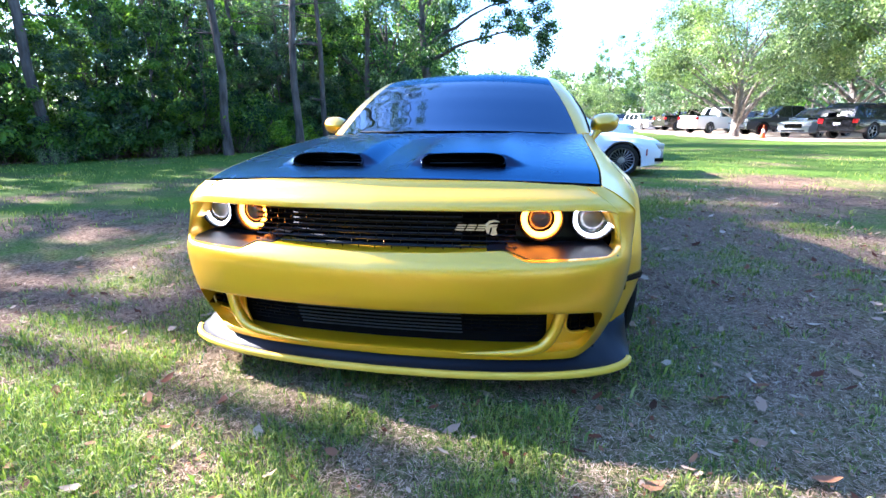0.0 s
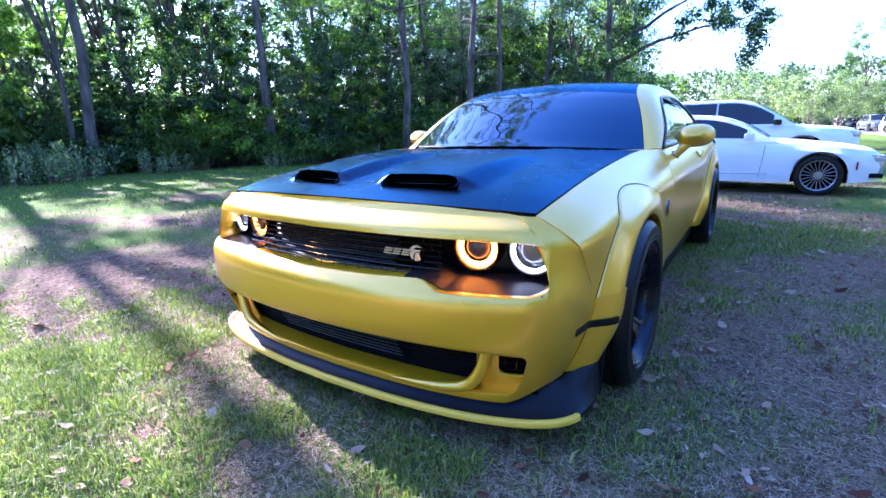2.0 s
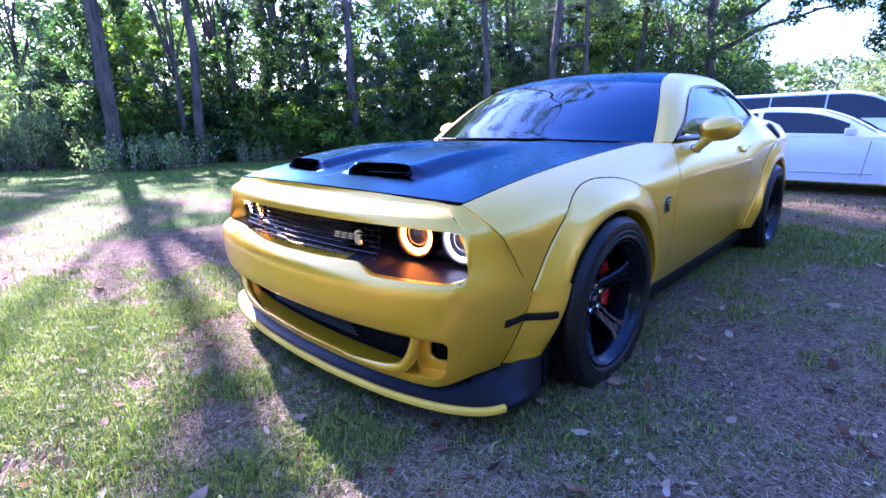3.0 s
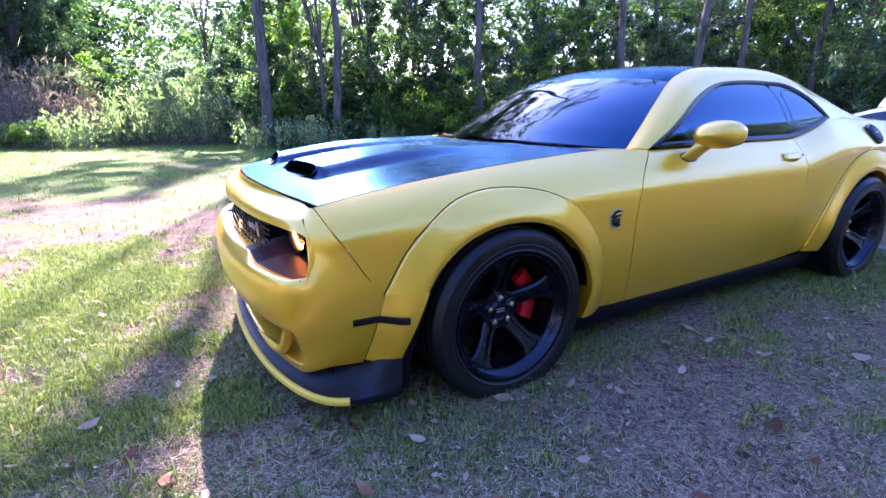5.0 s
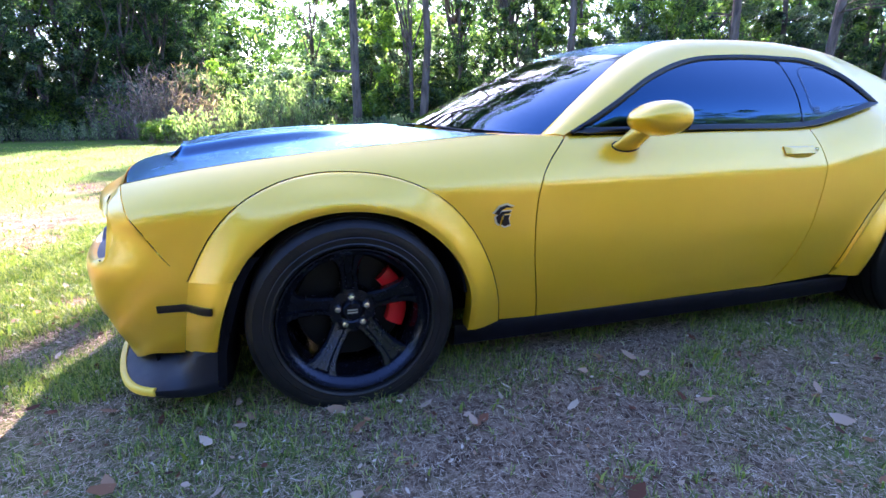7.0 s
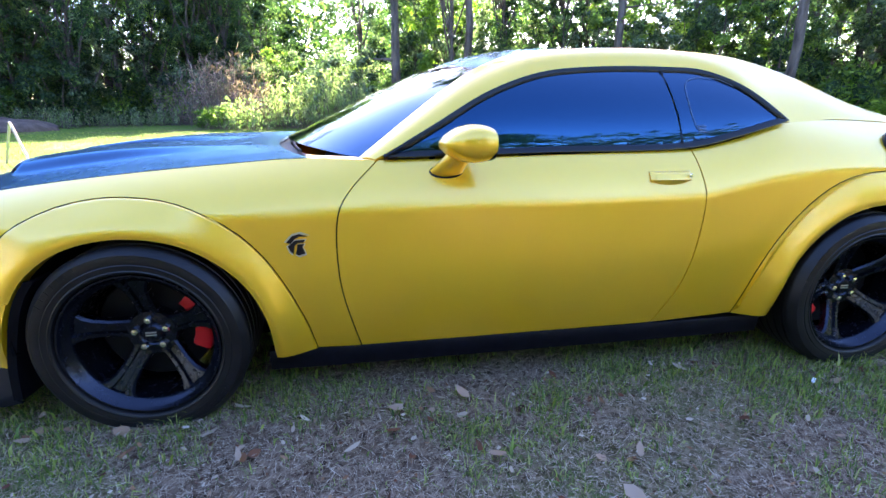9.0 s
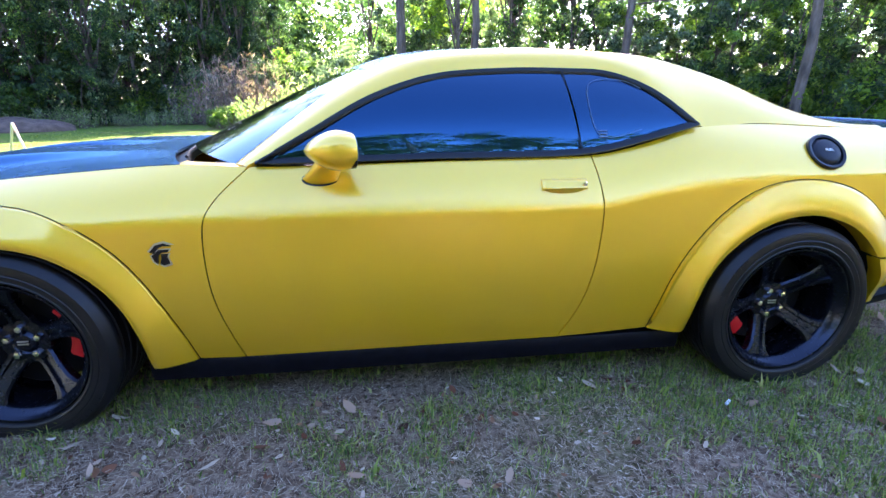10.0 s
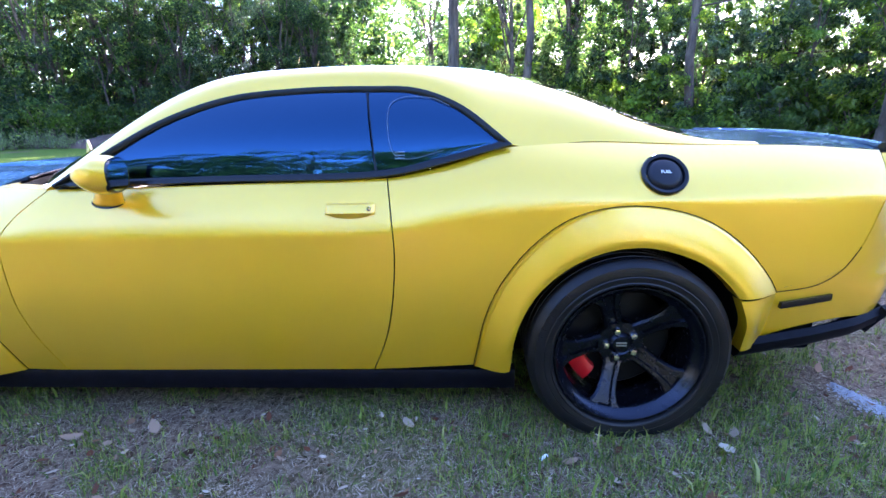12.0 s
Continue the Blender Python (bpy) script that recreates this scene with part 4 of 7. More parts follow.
# aerial wire and a small faded sticker on the left quarter window
M["wire"] = mat("aerial_wire", (0.13, 0.17, 0.22), 0.6)
yz = spline([(2.32, 1.205), (2.26, 1.232), (2.15, 1.238), (2.108, 1.215), (2.100, 1.14), (2.125, 1.045), (2.17, 1.028), (2.30, 1.055)], 40)
rod("aerial_wire", [(pane_x(z) + 0.0035, y, z) for y, z in yz], 0.0011, M["wire"], car, "faint pale aerial wire", 4)
for k in range(3):
    z = 1.030 + 0.011 * k
    rod("sticker_bar", [(pane_x(z) + 0.0035, y, z) for y in (2.128, 2.145, 2.162)], 0.0022, M["wire"], car, "small faded sticker mark", 4)

# rear deck and tail
dk = []
for k in np.linspace(0, 1, 24):
    y = 3.24 + 0.76 * k
    xe, ze = min(top_x(y), 0.775) - 0.004, top_z(min(y, 3.8)) - 0.02 * max(0, k - 0.78) / 0.22
    xe -= 0.06 * max(0, (y - 3.8) / 0.16) ** 2
    dk.append([(xe * t, y + 0.05 * (1 - t * t) * k, ze + 0.018 * (1 - t * t) + 0.012 * sstep(0.6, 0.95, k) * (1 - abs(t) ** 6)) for t in np.linspace(-1, 1, 31)])
panel("deck_lid", np.array(dk), K, car, "satin black trunk lid", depth=0.02, gap=0.003)
pts = [(x, 3.97 - 0.10 * (x / 0.74) ** 2, 1.028 + 0.012 * (1 - (x / 0.74) ** 2)) for x in np.linspace(-0.74, 0.74, 31)]
rod("deck_spoiler", pts, 0.015, K, car, "black trunk spoiler")
rplan = spline([(0, 4.07), (0.4, 4.06), (0.7, 4.0), (0.82, 3.93), (0.885, 3.83), (0.925, 3.63), (0.945, 3.42)], 300)
rs = np.r_[0, np.cumsum(np.linalg.norm(np.diff(rplan, axis=0), axis=1))]
rcut = pchip((0.30, 3.43), (0.553, 3.450), (0.595, 3.63), (0.64, 3.705), (0.70, 3.742), (0.86, 3.79), (1.02, 3.84))
rset = pchip((0.30, 0.10), (0.40, 0.05), (0.55, 0.0), (0.70, -0.005), (0.80, 0.02), (0.95, 0.03), (1.02, 0.06))
g = []
for a in np.linspace(-1, 1, 81):
    col = []
    for z in np.linspace(0.425 - 0.095 * sstep(0.72, 1.0, abs(a)), 1.012, 26):
        s_end = float(np.interp(-rcut(z), -rplan[:, 1], rs))
        s = abs(a) * s_end
        x, y = np.interp(s, rs, rplan[:, 0]), np.interp(s, rs, rplan[:, 1])
        w = sstep(0.72, 1.0, abs(a))
        y -= rset(z) * (1 - w)
        y += (rcut(z) - y) * w
        x += (side_x(min(y, 3.86), z) - x) * max(w, sstep(3.97, 3.74, y))
        col.append((math.copysign(x, a), y, z))
    g.append(col)
panel("rear_bumper", np.array(g), Y, car, depth=0.004, gap=0.002, ref=np.array([0, 2.5, 0.6]))
g = np.array([[(0.86 * t * (1 - 0.03 * s), 4.02 - 0.09 * abs(t) ** 4 - 0.05 * s, 0.435 - 0.09 * s) for s in np.linspace(0, 1, 5)] for t in np.linspace(-1, 1, 50)])
panel("rear_diffuser", g, P, car, "black plastic rear diffuser", depth=0.02, gap=0, ref=np.array([0, 2.5, 0.3]))
for sx in (1, -1):
    g = []
    for y in np.linspace(3.372, 3.95, 16):
        q = (y - 3.372) / 0.578
        xo = float(np.interp(y, [3.35, 3.63, 3.79, 3.95], [0.93, 0.918, 0.895, 0.83]))
        zt = 0.334 + 0.095 * q
        g.append([(sx * (xo - 0.02), y, zt + 0.02), (sx * xo, y, zt), (sx * (xo - 0.006), y, zt - 0.03), (sx * (xo - 0.03), y, zt - 0.055), (sx * (xo - 0.12), y, zt - 0.065)])
    g = np.array(g)
    panel("rear_valance", g, P, car, "black plastic rear valance", depth=0.02, gap=0)
    # rocker skirt below the door
    g = []
    for y in np.linspace(0.40, 2.56, 30):
        xb = side_x(y, 0.210)
        g.append([(sx * (xb + dx), y, z) for dx, z in ((-0.03, 0.220), (0.002, 0.211), (0.006, 0.202), (0.004, 0.165), (-0.006, 0.125), (-0.05, 0.10), (-0.2, 0.095))])
    panel("side_skirt", np.array(g), P, car, "black side skirt", depth=0.01, gap=0)

# underbody and wheel wells; near-black blocks stand in for the shaded inside
part("underbody", box(-0.62, -0.66, 0.16, 0.62, 3.85, 0.52, 0.03), M["gap"], car)
part("cabin_floor", box(-0.80, 0.52, 0.17, 0.80, 2.40, 0.60, 0.03), M["gap"], car)
part("engine_bay", box(-0.66, -0.56, 0.5, 0.66, 0.50, 0.74, 0.03), M["gap"], car)
part("boot_well", box(-0.62, 2.55, 0.5, 0.62, 3.80, 0.95, 0.03), M["gap"], car)
for sx in (1, -1):
    for yc, r in ((0.0, 0.405), (2.951, 0.405)):
        prof = [(r * 0.98, 0.60), (r, 0.62), (r + 0.005, 0.80), (r + 0.008, 0.965)]
        a = np.linspace(radians(6), radians(184), 40)
        arr = np.array([[(sx * h, yc + rr * math.cos(t), HUB_Z + 0.005 + rr * 0.97 * math.sin(t)) for rr, h in prof] for t in a])
        panel("wheel_well", arr, M["gap"], car, depth=-0.01, gap=0, ref=np.array([0, yc, HUB_Z]))

# cabin: dash, wheel and seats behind the dark glass
part("dashboard", box(-0.72, 0.62, 0.72, 0.72, 1.02, 0.93, 0.05, 3), M["seat"], car)
for sx in (1, -1):
    seat = child("front_seat", None, car)
    part("seat_base", box(sx * 0.37 - 0.24, 1.35, 0.42, sx * 0.37 + 0.24, 1.85, 0.60, 0.06, 3), M["seat"], seat)
    part("seat_back", box(sx * 0.37 - 0.23, 1.84, 0.55, sx * 0.37 + 0.23, 1.99, 1.05, 0.06, 3), M["seat"], seat)
    part("headrest", box(sx * 0.37 - 0.13, 1.90, 1.07, sx * 0.37 + 0.13, 1.99, 1.20, 0.04, 3), M["seat"], seat)
v, f = lathe([(0.185 + 0.014 * math.cos(t), 0.014 * math.sin(t)) for t in np.linspace(0, 2 * math.pi, 8, endpoint=False)], 28, "y", closed=True)
child("steering_wheel", raw_mesh("steering_wheel", v, f, M["seat"]), car, at=pose(0.37, 1.14, 0.86, -25, 0, 0))

# door mirrors
for sx in (1, -1):
    mir = child("door_mirror", None, car, "satin yellow door mirror")
    g = []
    for a in np.linspace(0, math.pi * 0.64, 20):
        row = []
        for b in np.linspace(0, 2 * math.pi, 33):
            c, s = math.cos(a), math.sin(a)
            px = math.copysign(abs(s * math.cos(b)) ** 0.82, math.cos(b))
            pz = math.copysign(abs(math.sin(b)) ** 0.82 * s ** 1.45, math.sin(b))
            yy = -c * 0.105 if c > 0 else -c * 0.11
            wide = 1 - 0.10 * max(0, c)
            row.append((sx * (1.000 + 0.098 * px * wide), 1.168 + yy + 0.027 * px, 1.009 + 0.066 * pz * wide + 0.006 * px))
        g.append(row)
    arr = np.array(g)[:, :-1]
    idx = np.arange(arr.shape[0] * 32).reshape(-1, 32)
    fs = np.vstack([np.stack([idx[i], np.roll(idx[i], -1), np.roll(idx[i + 1], -1), idx[i + 1]], -1) for i in range(len(idx) - 1)])
    child("mirror_housing", raw_mesh("mirror_housing", arr.reshape(-1, 3), fs, Y), mir)
    for nm, k, dy, m_ in (("mirror_bezel", 0.93, 0.047, M["trim"]), ("mirror_glass", 0.83, 0.051, M["mirror"])):
        loop = [(sx * (1.000 + 0.094 * k * math.copysign(abs(math.cos(b)) ** 0.75, math.cos(b))), 0.026 * k * math.copysign(abs(math.cos(b)) ** 0.75, math.cos(b)), 1.009 + 0.062 * k * math.copysign(abs(math.sin(b)) ** 0.75, math.sin(b))) for b in np.linspace(0, 2 * math.pi, 32, endpoint=False)]
        part(nm, prism(loop, (0, 1.168 + dy - 0.03, 0), (0, 1.168 + dy, 0), 0.0), m_, mir)
    # the neck widens down to a dark seal on the door
    y0, z0 = 1.095, 0.899
    g = []
    for t in np.linspace(0, 1, 9):
        k = t ** 1.2
        c = np.array((side_x(y0, z0) - 0.003, y0, z0)) * (1 - k) + np.array((0.968, 1.150, 0.985)) * k
        g.append([c + np.array((0, 1, 0)) * math.cos(b) * (0.062 - 0.018 * t) + np.array((-0.8 * k, 0, 1 - 0.45 * k)) * math.sin(b) * (0.028 + 0.010 * t) for b in np.linspace(0, 2 * math.pi, 28, endpoint=False)])
    arr = np.array(g) * (sx, 1, 1)
    idx = np.arange(9 * 28).reshape(9, 28)
    fs = np.vstack([np.stack([idx[i], np.roll(idx[i], -1), np.roll(idx[i + 1], -1), idx[i + 1]], -1) for i in range(8)])
    child("mirror_neck", raw_mesh("mirror_neck", arr.reshape(-1, 3), fs, Y), mir)
    seal = [(y0 + 0.059 * math.cos(b), z0 + 0.004 + 0.020 * math.sin(b)) for b in np.linspace(0, 2 * math.pi, 41)]
    rod("mirror_seal", [(sx * (side_x(a, b) + 0.001), a, b) for a, b in seal], 0.0035, M["trim"], mir, sides=6)

# door handles
for sx in (1, -1):
    h = child("door_handle", None, car, "yellow pull handle")
    xs = lambda y, z: side_x(y, z)
    g = np.array([[(sx * (xs(y, 0.870 + 0.018 * t) + 0.004 + 0.018 * (1 - abs(t) ** 8) * (1 - abs((y - 1.975) / 0.087) ** 10)), y, 0.870 + 0.018 * t) for t in np.linspace(-1, 1, 13)] for y in np.linspace(1.889, 2.061, 24)])
    panel("handle_bar", g, Y, h, depth=0.014, gap=0)
    # proud wedge tilted down, so its darker face stands in for a recess
    g = np.array([[(sx * (xs(y, 0.85) + 0.001 + 0.012 * t * (1 - u * u) ** 0.5), y, 0.822 + 0.034 * (1 - (1 - t) * (1 - u * u) ** 0.5)) for t in np.linspace(0, 1, 7)] for u, y in ((q, 1.975 + 0.072 * q) for q in np.linspace(-0.99, 0.99, 24))])
    panel("handle_recess", g, Y, h, depth=0.004, gap=0)
    v, f = lathe([(0.008, -0.002), (0.008, 0.004), (0.0005, 0.005)], 14, "x")
    child("key_lock", raw_mesh("key_lock", v * (sx, 1, 1), f, M["chrome"]), h, at=Matrix.Translation((sx * (xs(2.045, 0.872) + 0.026), 2.045, 0.874)))

# fuel cap on the left quarter
fx = side_x(3.044, 0.965)
cap = child("fuel_cap", None, car, "round black fuel filler cap")
tilt = Matrix.Translation((fx + 0.008, 3.044, 0.966)) @ Euler((0, radians(-38), 0)).to_matrix().to_4x4()
v, f = lathe([(0.078, -0.02), (0.078, 0.004), (0.074, 0.008), (0.064, 0.006), (0.060, -0.004), (0.0005, -0.004)], 40, "x")
child("cap_ring", raw_mesh("cap_ring", v, f, M["trim"]), cap, at=tilt)
v, f = lathe([(0.060, -0.006), (0.052, 0.008), (0.044, 0.012), (0.02, 0.014), (0.0005, 0.014)], 36, "x")
child("cap_door", raw_mesh("cap_door", v, f, M["splitter"]), cap, at=tilt)
txt = bpy.data.curves.new("fuel_text", "FONT")
txt.body, txt.size, txt.align_x, txt.align_y, txt.extrude = "FUEL", 0.016, "CENTER", "CENTER", 0.0008
txt.materials.append(M["white_print"])
child("fuel_lettering", txt, cap, "white lettering", at=tilt @ Matrix.Translation((0.0155, 0, 0)) @ Euler((radians(90), 0, radians(90))).to_matrix().to_4x4())


# ---- wheels ----
def car_wheel(sx, yc, turn, front):
    w = child("wheel", None, car, "black five-spoke wheel with a wide tyre", at=Matrix.Translation((sx * 0.0, yc, HUB_Z - 0.004)) @ Euler((radians(turn), 0, 0)).to_matrix().to_4x4() @ Matrix.Diagonal((1, 1.045, 1.045, 1)))
    R = TYRE_R
    prof = [(0.232, 0.690), (0.262, 0.662), (0.310, 0.660), (0.338, 0.668), (R - 0.006, 0.690), (R, 0.72)]
    for k in range(5):
        h = 0.735 + k * 0.042
        prof += [(R, h), (R, h + 0.017), (R - 0.008, h + 0.019), (R - 0.008, h + 0.025), (R, h + 0.027)]
    prof += [(R, 0.945), (R - 0.005, 0.955), (R - 0.018, 0.966), (0.322, 0.9735), (0.30, 0.977), (0.292, 0.975), (0.289, 0.977), (0.272, 0.974), (0.268, 0.976), (0.261, 0.972), (0.256, 0.962), (0.254, 0.940)]
    prof = [(r, 0.690 + (h - 0.690) * 1.122 if h > 0.69 else h) for r, h in prof]
    v, f = lathe(prof, 96, "x")
    tyre = child("tyre", raw_mesh("tyre", v * (sx, 1, 1), f, M["rubber"], sharp=28), w, "black tyre with raised sidewall marks")
    # raised sidewall marks, too worn to read, as bars
    for base in (60, 240):
        for k in range(7):
            a0 = radians(base + k * 5.2)
            a1 = a0 + radians(3.4)
            loop = [(0, r * math.cos(a), r * math.sin(a)) for r, a in ((0.305, a0), (0.305, a1), (0.322, a1), (0.322, a0))]
            part("sidewall_mark", prism(loop, (sx * 1.004, 0, 0), (sx * 1.0118, 0, 0)), M["rubber"], tyre, smooth=False)
    prof = [(0.215, 0.70), (0.225, 0.72), (0.225, 0.92), (0.240, 0.96), (0.254, 0.975), (0.2565, 0.993), (0.253, 1.001), (0.247, 1.000), (0.241, 0.988), (0.233, 0.976), (0.222, 0.966), (0.219, 0.955), (0.215, 0.88), (0.212, 0.72), (0.215, 0.70)]
    v, f = lathe(prof, 80, "x")
    rim = child("rim", raw_mesh("rim", v * (sx, 1, 1), f, M["rim"]), w, "gunmetal five-spoke rim")
    for k in range(5):
        a = radians(72 * k)
        m_ = Euler((a, 0, 0)).to_matrix().to_4x4()
        rows = []
        for r, half, face, thick in ((0.05, 0.040, 0.892, 0.05), (0.085, 0.033, 0.899, 0.045), (0.13, 0.031, 0.920, 0.04), (0.175, 0.036, 0.942, 0.038), (0.200, 0.046, 0.955, 0.038), (0.224, 0.066, 0.966, 0.036)):
            rows.append([(sx * (face - thick), r, -half), (sx * (face - 0.008), r, -half), (sx * face, r, -half + 0.007), (sx * face, r, -half * 0.42), (sx * (face - 0.011), r, -half * 0.3),
                         (sx * (face - 0.011), r, half * 0.3), (sx * face, r, half * 0.42), (sx * face, r, half - 0.007), (sx * (face - 0.008), r, half), (sx * (face - thick), r, half)])
        arr = np.array(rows)
        if True:
            flat = arr.reshape(-1, 3)
            idx = np.arange(len(flat)).reshape(6, 10)
            fs = np.vstack([np.stack([idx[i], np.roll(idx[i], -1), np.roll(idx[i + 1], -1), idx[i + 1]], -1) for i in range(5)])
            part("spoke", bm_from(flat, fs), M["rim"], rim, at=m_, sharp=25)
        v, f = lathe([(0.0145, -0.02), (0.0145, 0.008), (0.011, 0.014), (0.0005, 0.016)], 6, "x")
        child("lug_nut", raw_mesh("lug_nut", v * (sx, 1, 1), f, M["chrome"], smooth=False), rim, "chrome lug nut", at=m_ @ Matrix.Translation((sx * 0.897, 0.053, 0)))
    v, f = lathe([(0.085, 0.84), (0.088, 0.875), (0.080, 0.894), (0.045, 0.897), (0.040, 0.893), (0.036, 0.898), (0.030, 0.904), (0.0005, 0.906)], 40, "x")
    child("hub", raw_mesh("hub", v * (sx, 1, 1), f, M["rim"]), rim)
    for z in (-0.006, 0.004):
        part("cap_bar", box(sx * 0.903, -0.018, z, sx * 0.9075, 0.018, z + 0.005), M["badge"], rim, at=Euler((radians(-turn), 0, 0)).to_matrix().to_4x4(), smooth=False)
    v, f = lathe([(0.06, 0.80), (0.19, 0.80), (0.195, 0.805), (0.195, 0.825), (0.19, 0.83), (0.06, 0.83)], 60, "x")
    child("brake_disc", raw_mesh("brake_disc", v * (sx, 1, 1), f, M["disc"]), w)
    # caliper sits behind the axle in front, ahead of it at the rear
    back_a = (-26, 46) if front else (188, 232)
    arr = []
    for a in np.linspace(radians(back_a[0]), radians(back_a[1]), 12):
        arr.append([(sx * x, r * math.cos(a), r * math.sin(a)) for r, x in ((0.13, 0.845), (0.135, 0.872), (0.15, 0.880), (0.185, 0.880), (0.197, 0.872), (0.20, 0.845))])
    g = np.array(arr)
    o = panel("brake_caliper", g, M["red"], w, "red brake caliper", depth=0.03, gap=0, ref=np.array([0, 0, 0.0]))
    o.matrix_basis = Euler((radians(-turn), 0, 0)).to_matrix().to_4x4()
    return w


car_wheel(1, 0.0, -123, True)
car_wheel(-1, 0.0, 20, True)
car_wheel(1, WHEELBASE, -106, False)
car_wheel(-1, WHEELBASE, 40, False)

# ---------------- ground ----------------
GRASS_TONES = [(0.0, (0.050, 0.095, 0.024)), (0.4, (0.13, 0.195, 0.042)), (0.75, (0.28, 0.33, 0.055)), (1.0, (0.40, 0.37, 0.14))]
M["soil"] = mat("grass_ground", rough=0.95, Specular_IOR_Level=0.08)
n_, l_, b_ = nodes_of(M["soil"])
fine = noise_node(M["soil"], 38.0, 8.0, 0.7)
broad = noise_node(M["soil"], 0.55, 5.0, 0.6)
thatch = ramp(M["soil"], fine.outputs["Fac"], [(0.34, (0.042, 0.025, 0.016)), (0.46, (0.155, 0.100, 0.064)), (0.58, (0.28, 0.196, 0.135)), (0.74, (0.40, 0.300, 0.22))])
green = ramp(M["soil"], fine.outputs["Fac"], [(0.3, (0.030, 0.055, 0.010)), (0.5, (0.085, 0.15, 0.022)), (0.72, (0.19, 0.25, 0.055))])
mx = n_.new("ShaderNodeMix")
mx.data_type = "RGBA"
edge_ = n_.new("ShaderNodeMapRange")
edge_.inputs["From Min"].default_value, edge_.inputs["From Max"].default_value = 0.43, 0.60
pos_ = n_.new("ShaderNodeTexCoord")
dist_ = n_.new("ShaderNodeVectorMath")
dist_.operation = "DISTANCE"
dist_.inputs[1].default_value = (0.8, 0.8, 0)
l_.new(pos_.outputs["Object"], dist_.inputs[0])
lawn_ = n_.new("ShaderNodeMapRange")
lawn_.inputs["From Min"].default_value, lawn_.inputs["From Max"].default_value = 4.5, 11.0
lawn_.inputs["To Min"].default_value, lawn_.inputs["To Max"].default_value = -0.05, 0.13
l_.new(dist_.outputs["Value"], lawn_.inputs["Value"])
sum_ = n_.new("ShaderNodeMath")
l_.new(broad.outputs["Fac"], sum_.inputs[0])
l_.new(lawn_.outputs["Result"], sum_.inputs[1])
l_.new(sum_.outputs["Value"], edge_.inputs["Value"])
l_.new(edge_.outputs["Result"], mx.inputs["Factor"])
patch = noise_node(M["soil"], 5.5, 5.0, 0.6)
worn = n_.new("ShaderNodeMix")
worn.data_type, worn.blend_type = "RGBA", "MULTIPLY"
worn.inputs["Factor"].default_value = 1.0
l_.new(thatch, worn.inputs["A"])
l_.new(ramp(M["soil"], patch.outputs["Fac"], [(0.34, (0.52, 0.46, 0.42)), (0.52, (1.0, 0.95, 0.92)), (0.68, (1.10, 1.02, 0.99))]), worn.inputs["B"])
l_.new(worn.outputs["Result"], mx.inputs["A"])
l_.new(green, mx.inputs["B"])
l_.new(mx.outputs["Result"], b_.inputs["Base Color"])
bump(M["soil"], 130, 0.9, 0.012, 8)


def rise(x, y):
    """Height of the ground: flat round the car, gently uneven farther out."""
    r = math.hypot(x - 0.5, y - 1.5)
    far = sstep(6, 30, r)
    return far * (0.12 * math.sin(x * 0.11 + 1) * math.cos(y * 0.09)) + 0.012 * math.sin(x * 1.7) * math.cos(y * 1.3 + 0.5) * (1 - far)


axis_ = np.unique(np.r_[np.linspace(-600, -60, 14), np.linspace(-60, -10, 30), np.linspace(-10, 12, 80), np.linspace(12, 60, 30), np.linspace(60, 600, 14)])
vs = np.array([(x, y, rise(x, y)) for x in axis_ for y in axis_])
k = len(axis_)
idx = np.arange(k * k).reshape(k, k)
fs = np.stack([idx[:-1, :-1], idx[1:, :-1], idx[1:, 1:], idx[:-1, 1:]], -1).reshape(-1, 4)
ground = child("ground", raw_mesh("ground", vs, fs, M["soil"], sharp=0))
tagged(ground, "patchy lawn of thatch and green grass", "ground", kind="structure")

# bare sandy strip under the parked row
M["sand"] = bump(vary(mat("sandy_track", rough=0.95, Specular_IOR_Level=0.1), (0.36, 0.27, 0.205), (0.56, 0.45, 0.36), 1.4, 7.0, 0.3, 0.7), 40, 0.7, 0.02)
left_ = pchip((20, 13.5), (26, 10.4), (34, 9.6), (48, 8.6), (74, 6.0))
right_ = pchip((20, 30), (26, 30), (34, 25), (48, 21), (74, 17))
ys_ = np.linspace(22, 74, 60)
g_ = [[(left_(y) + 0.35 * math.sin(y * 1.3) + (right_(y) - left_(y)) * t, y, rise(left_(y) + (right_(y) - left_(y)) * t, y) + 0.02) for t in np.linspace(0, 1, 14)] for y in ys_]
i_ = np.arange(len(ys_) * 14).reshape(-1, 14)
track = child("track", raw_mesh("track", np.array(g_).reshape(-1, 3), np.stack([i_[:-1, :-1], i_[:-1, 1:], i_[1:, 1:], i_[1:, :-1]], -1).reshape(-1, 4), M["sand"], sharp=0))
tagged(track, "bare sandy strip under the parked cars", "track", kind="structure")

# ---------------- grass, straw, fallen leaves ----------------
def field(x, y, s, seed):
    return np.array([noise.noise(Vector((a * s, b * s, seed))) for a, b in zip(x, y)])


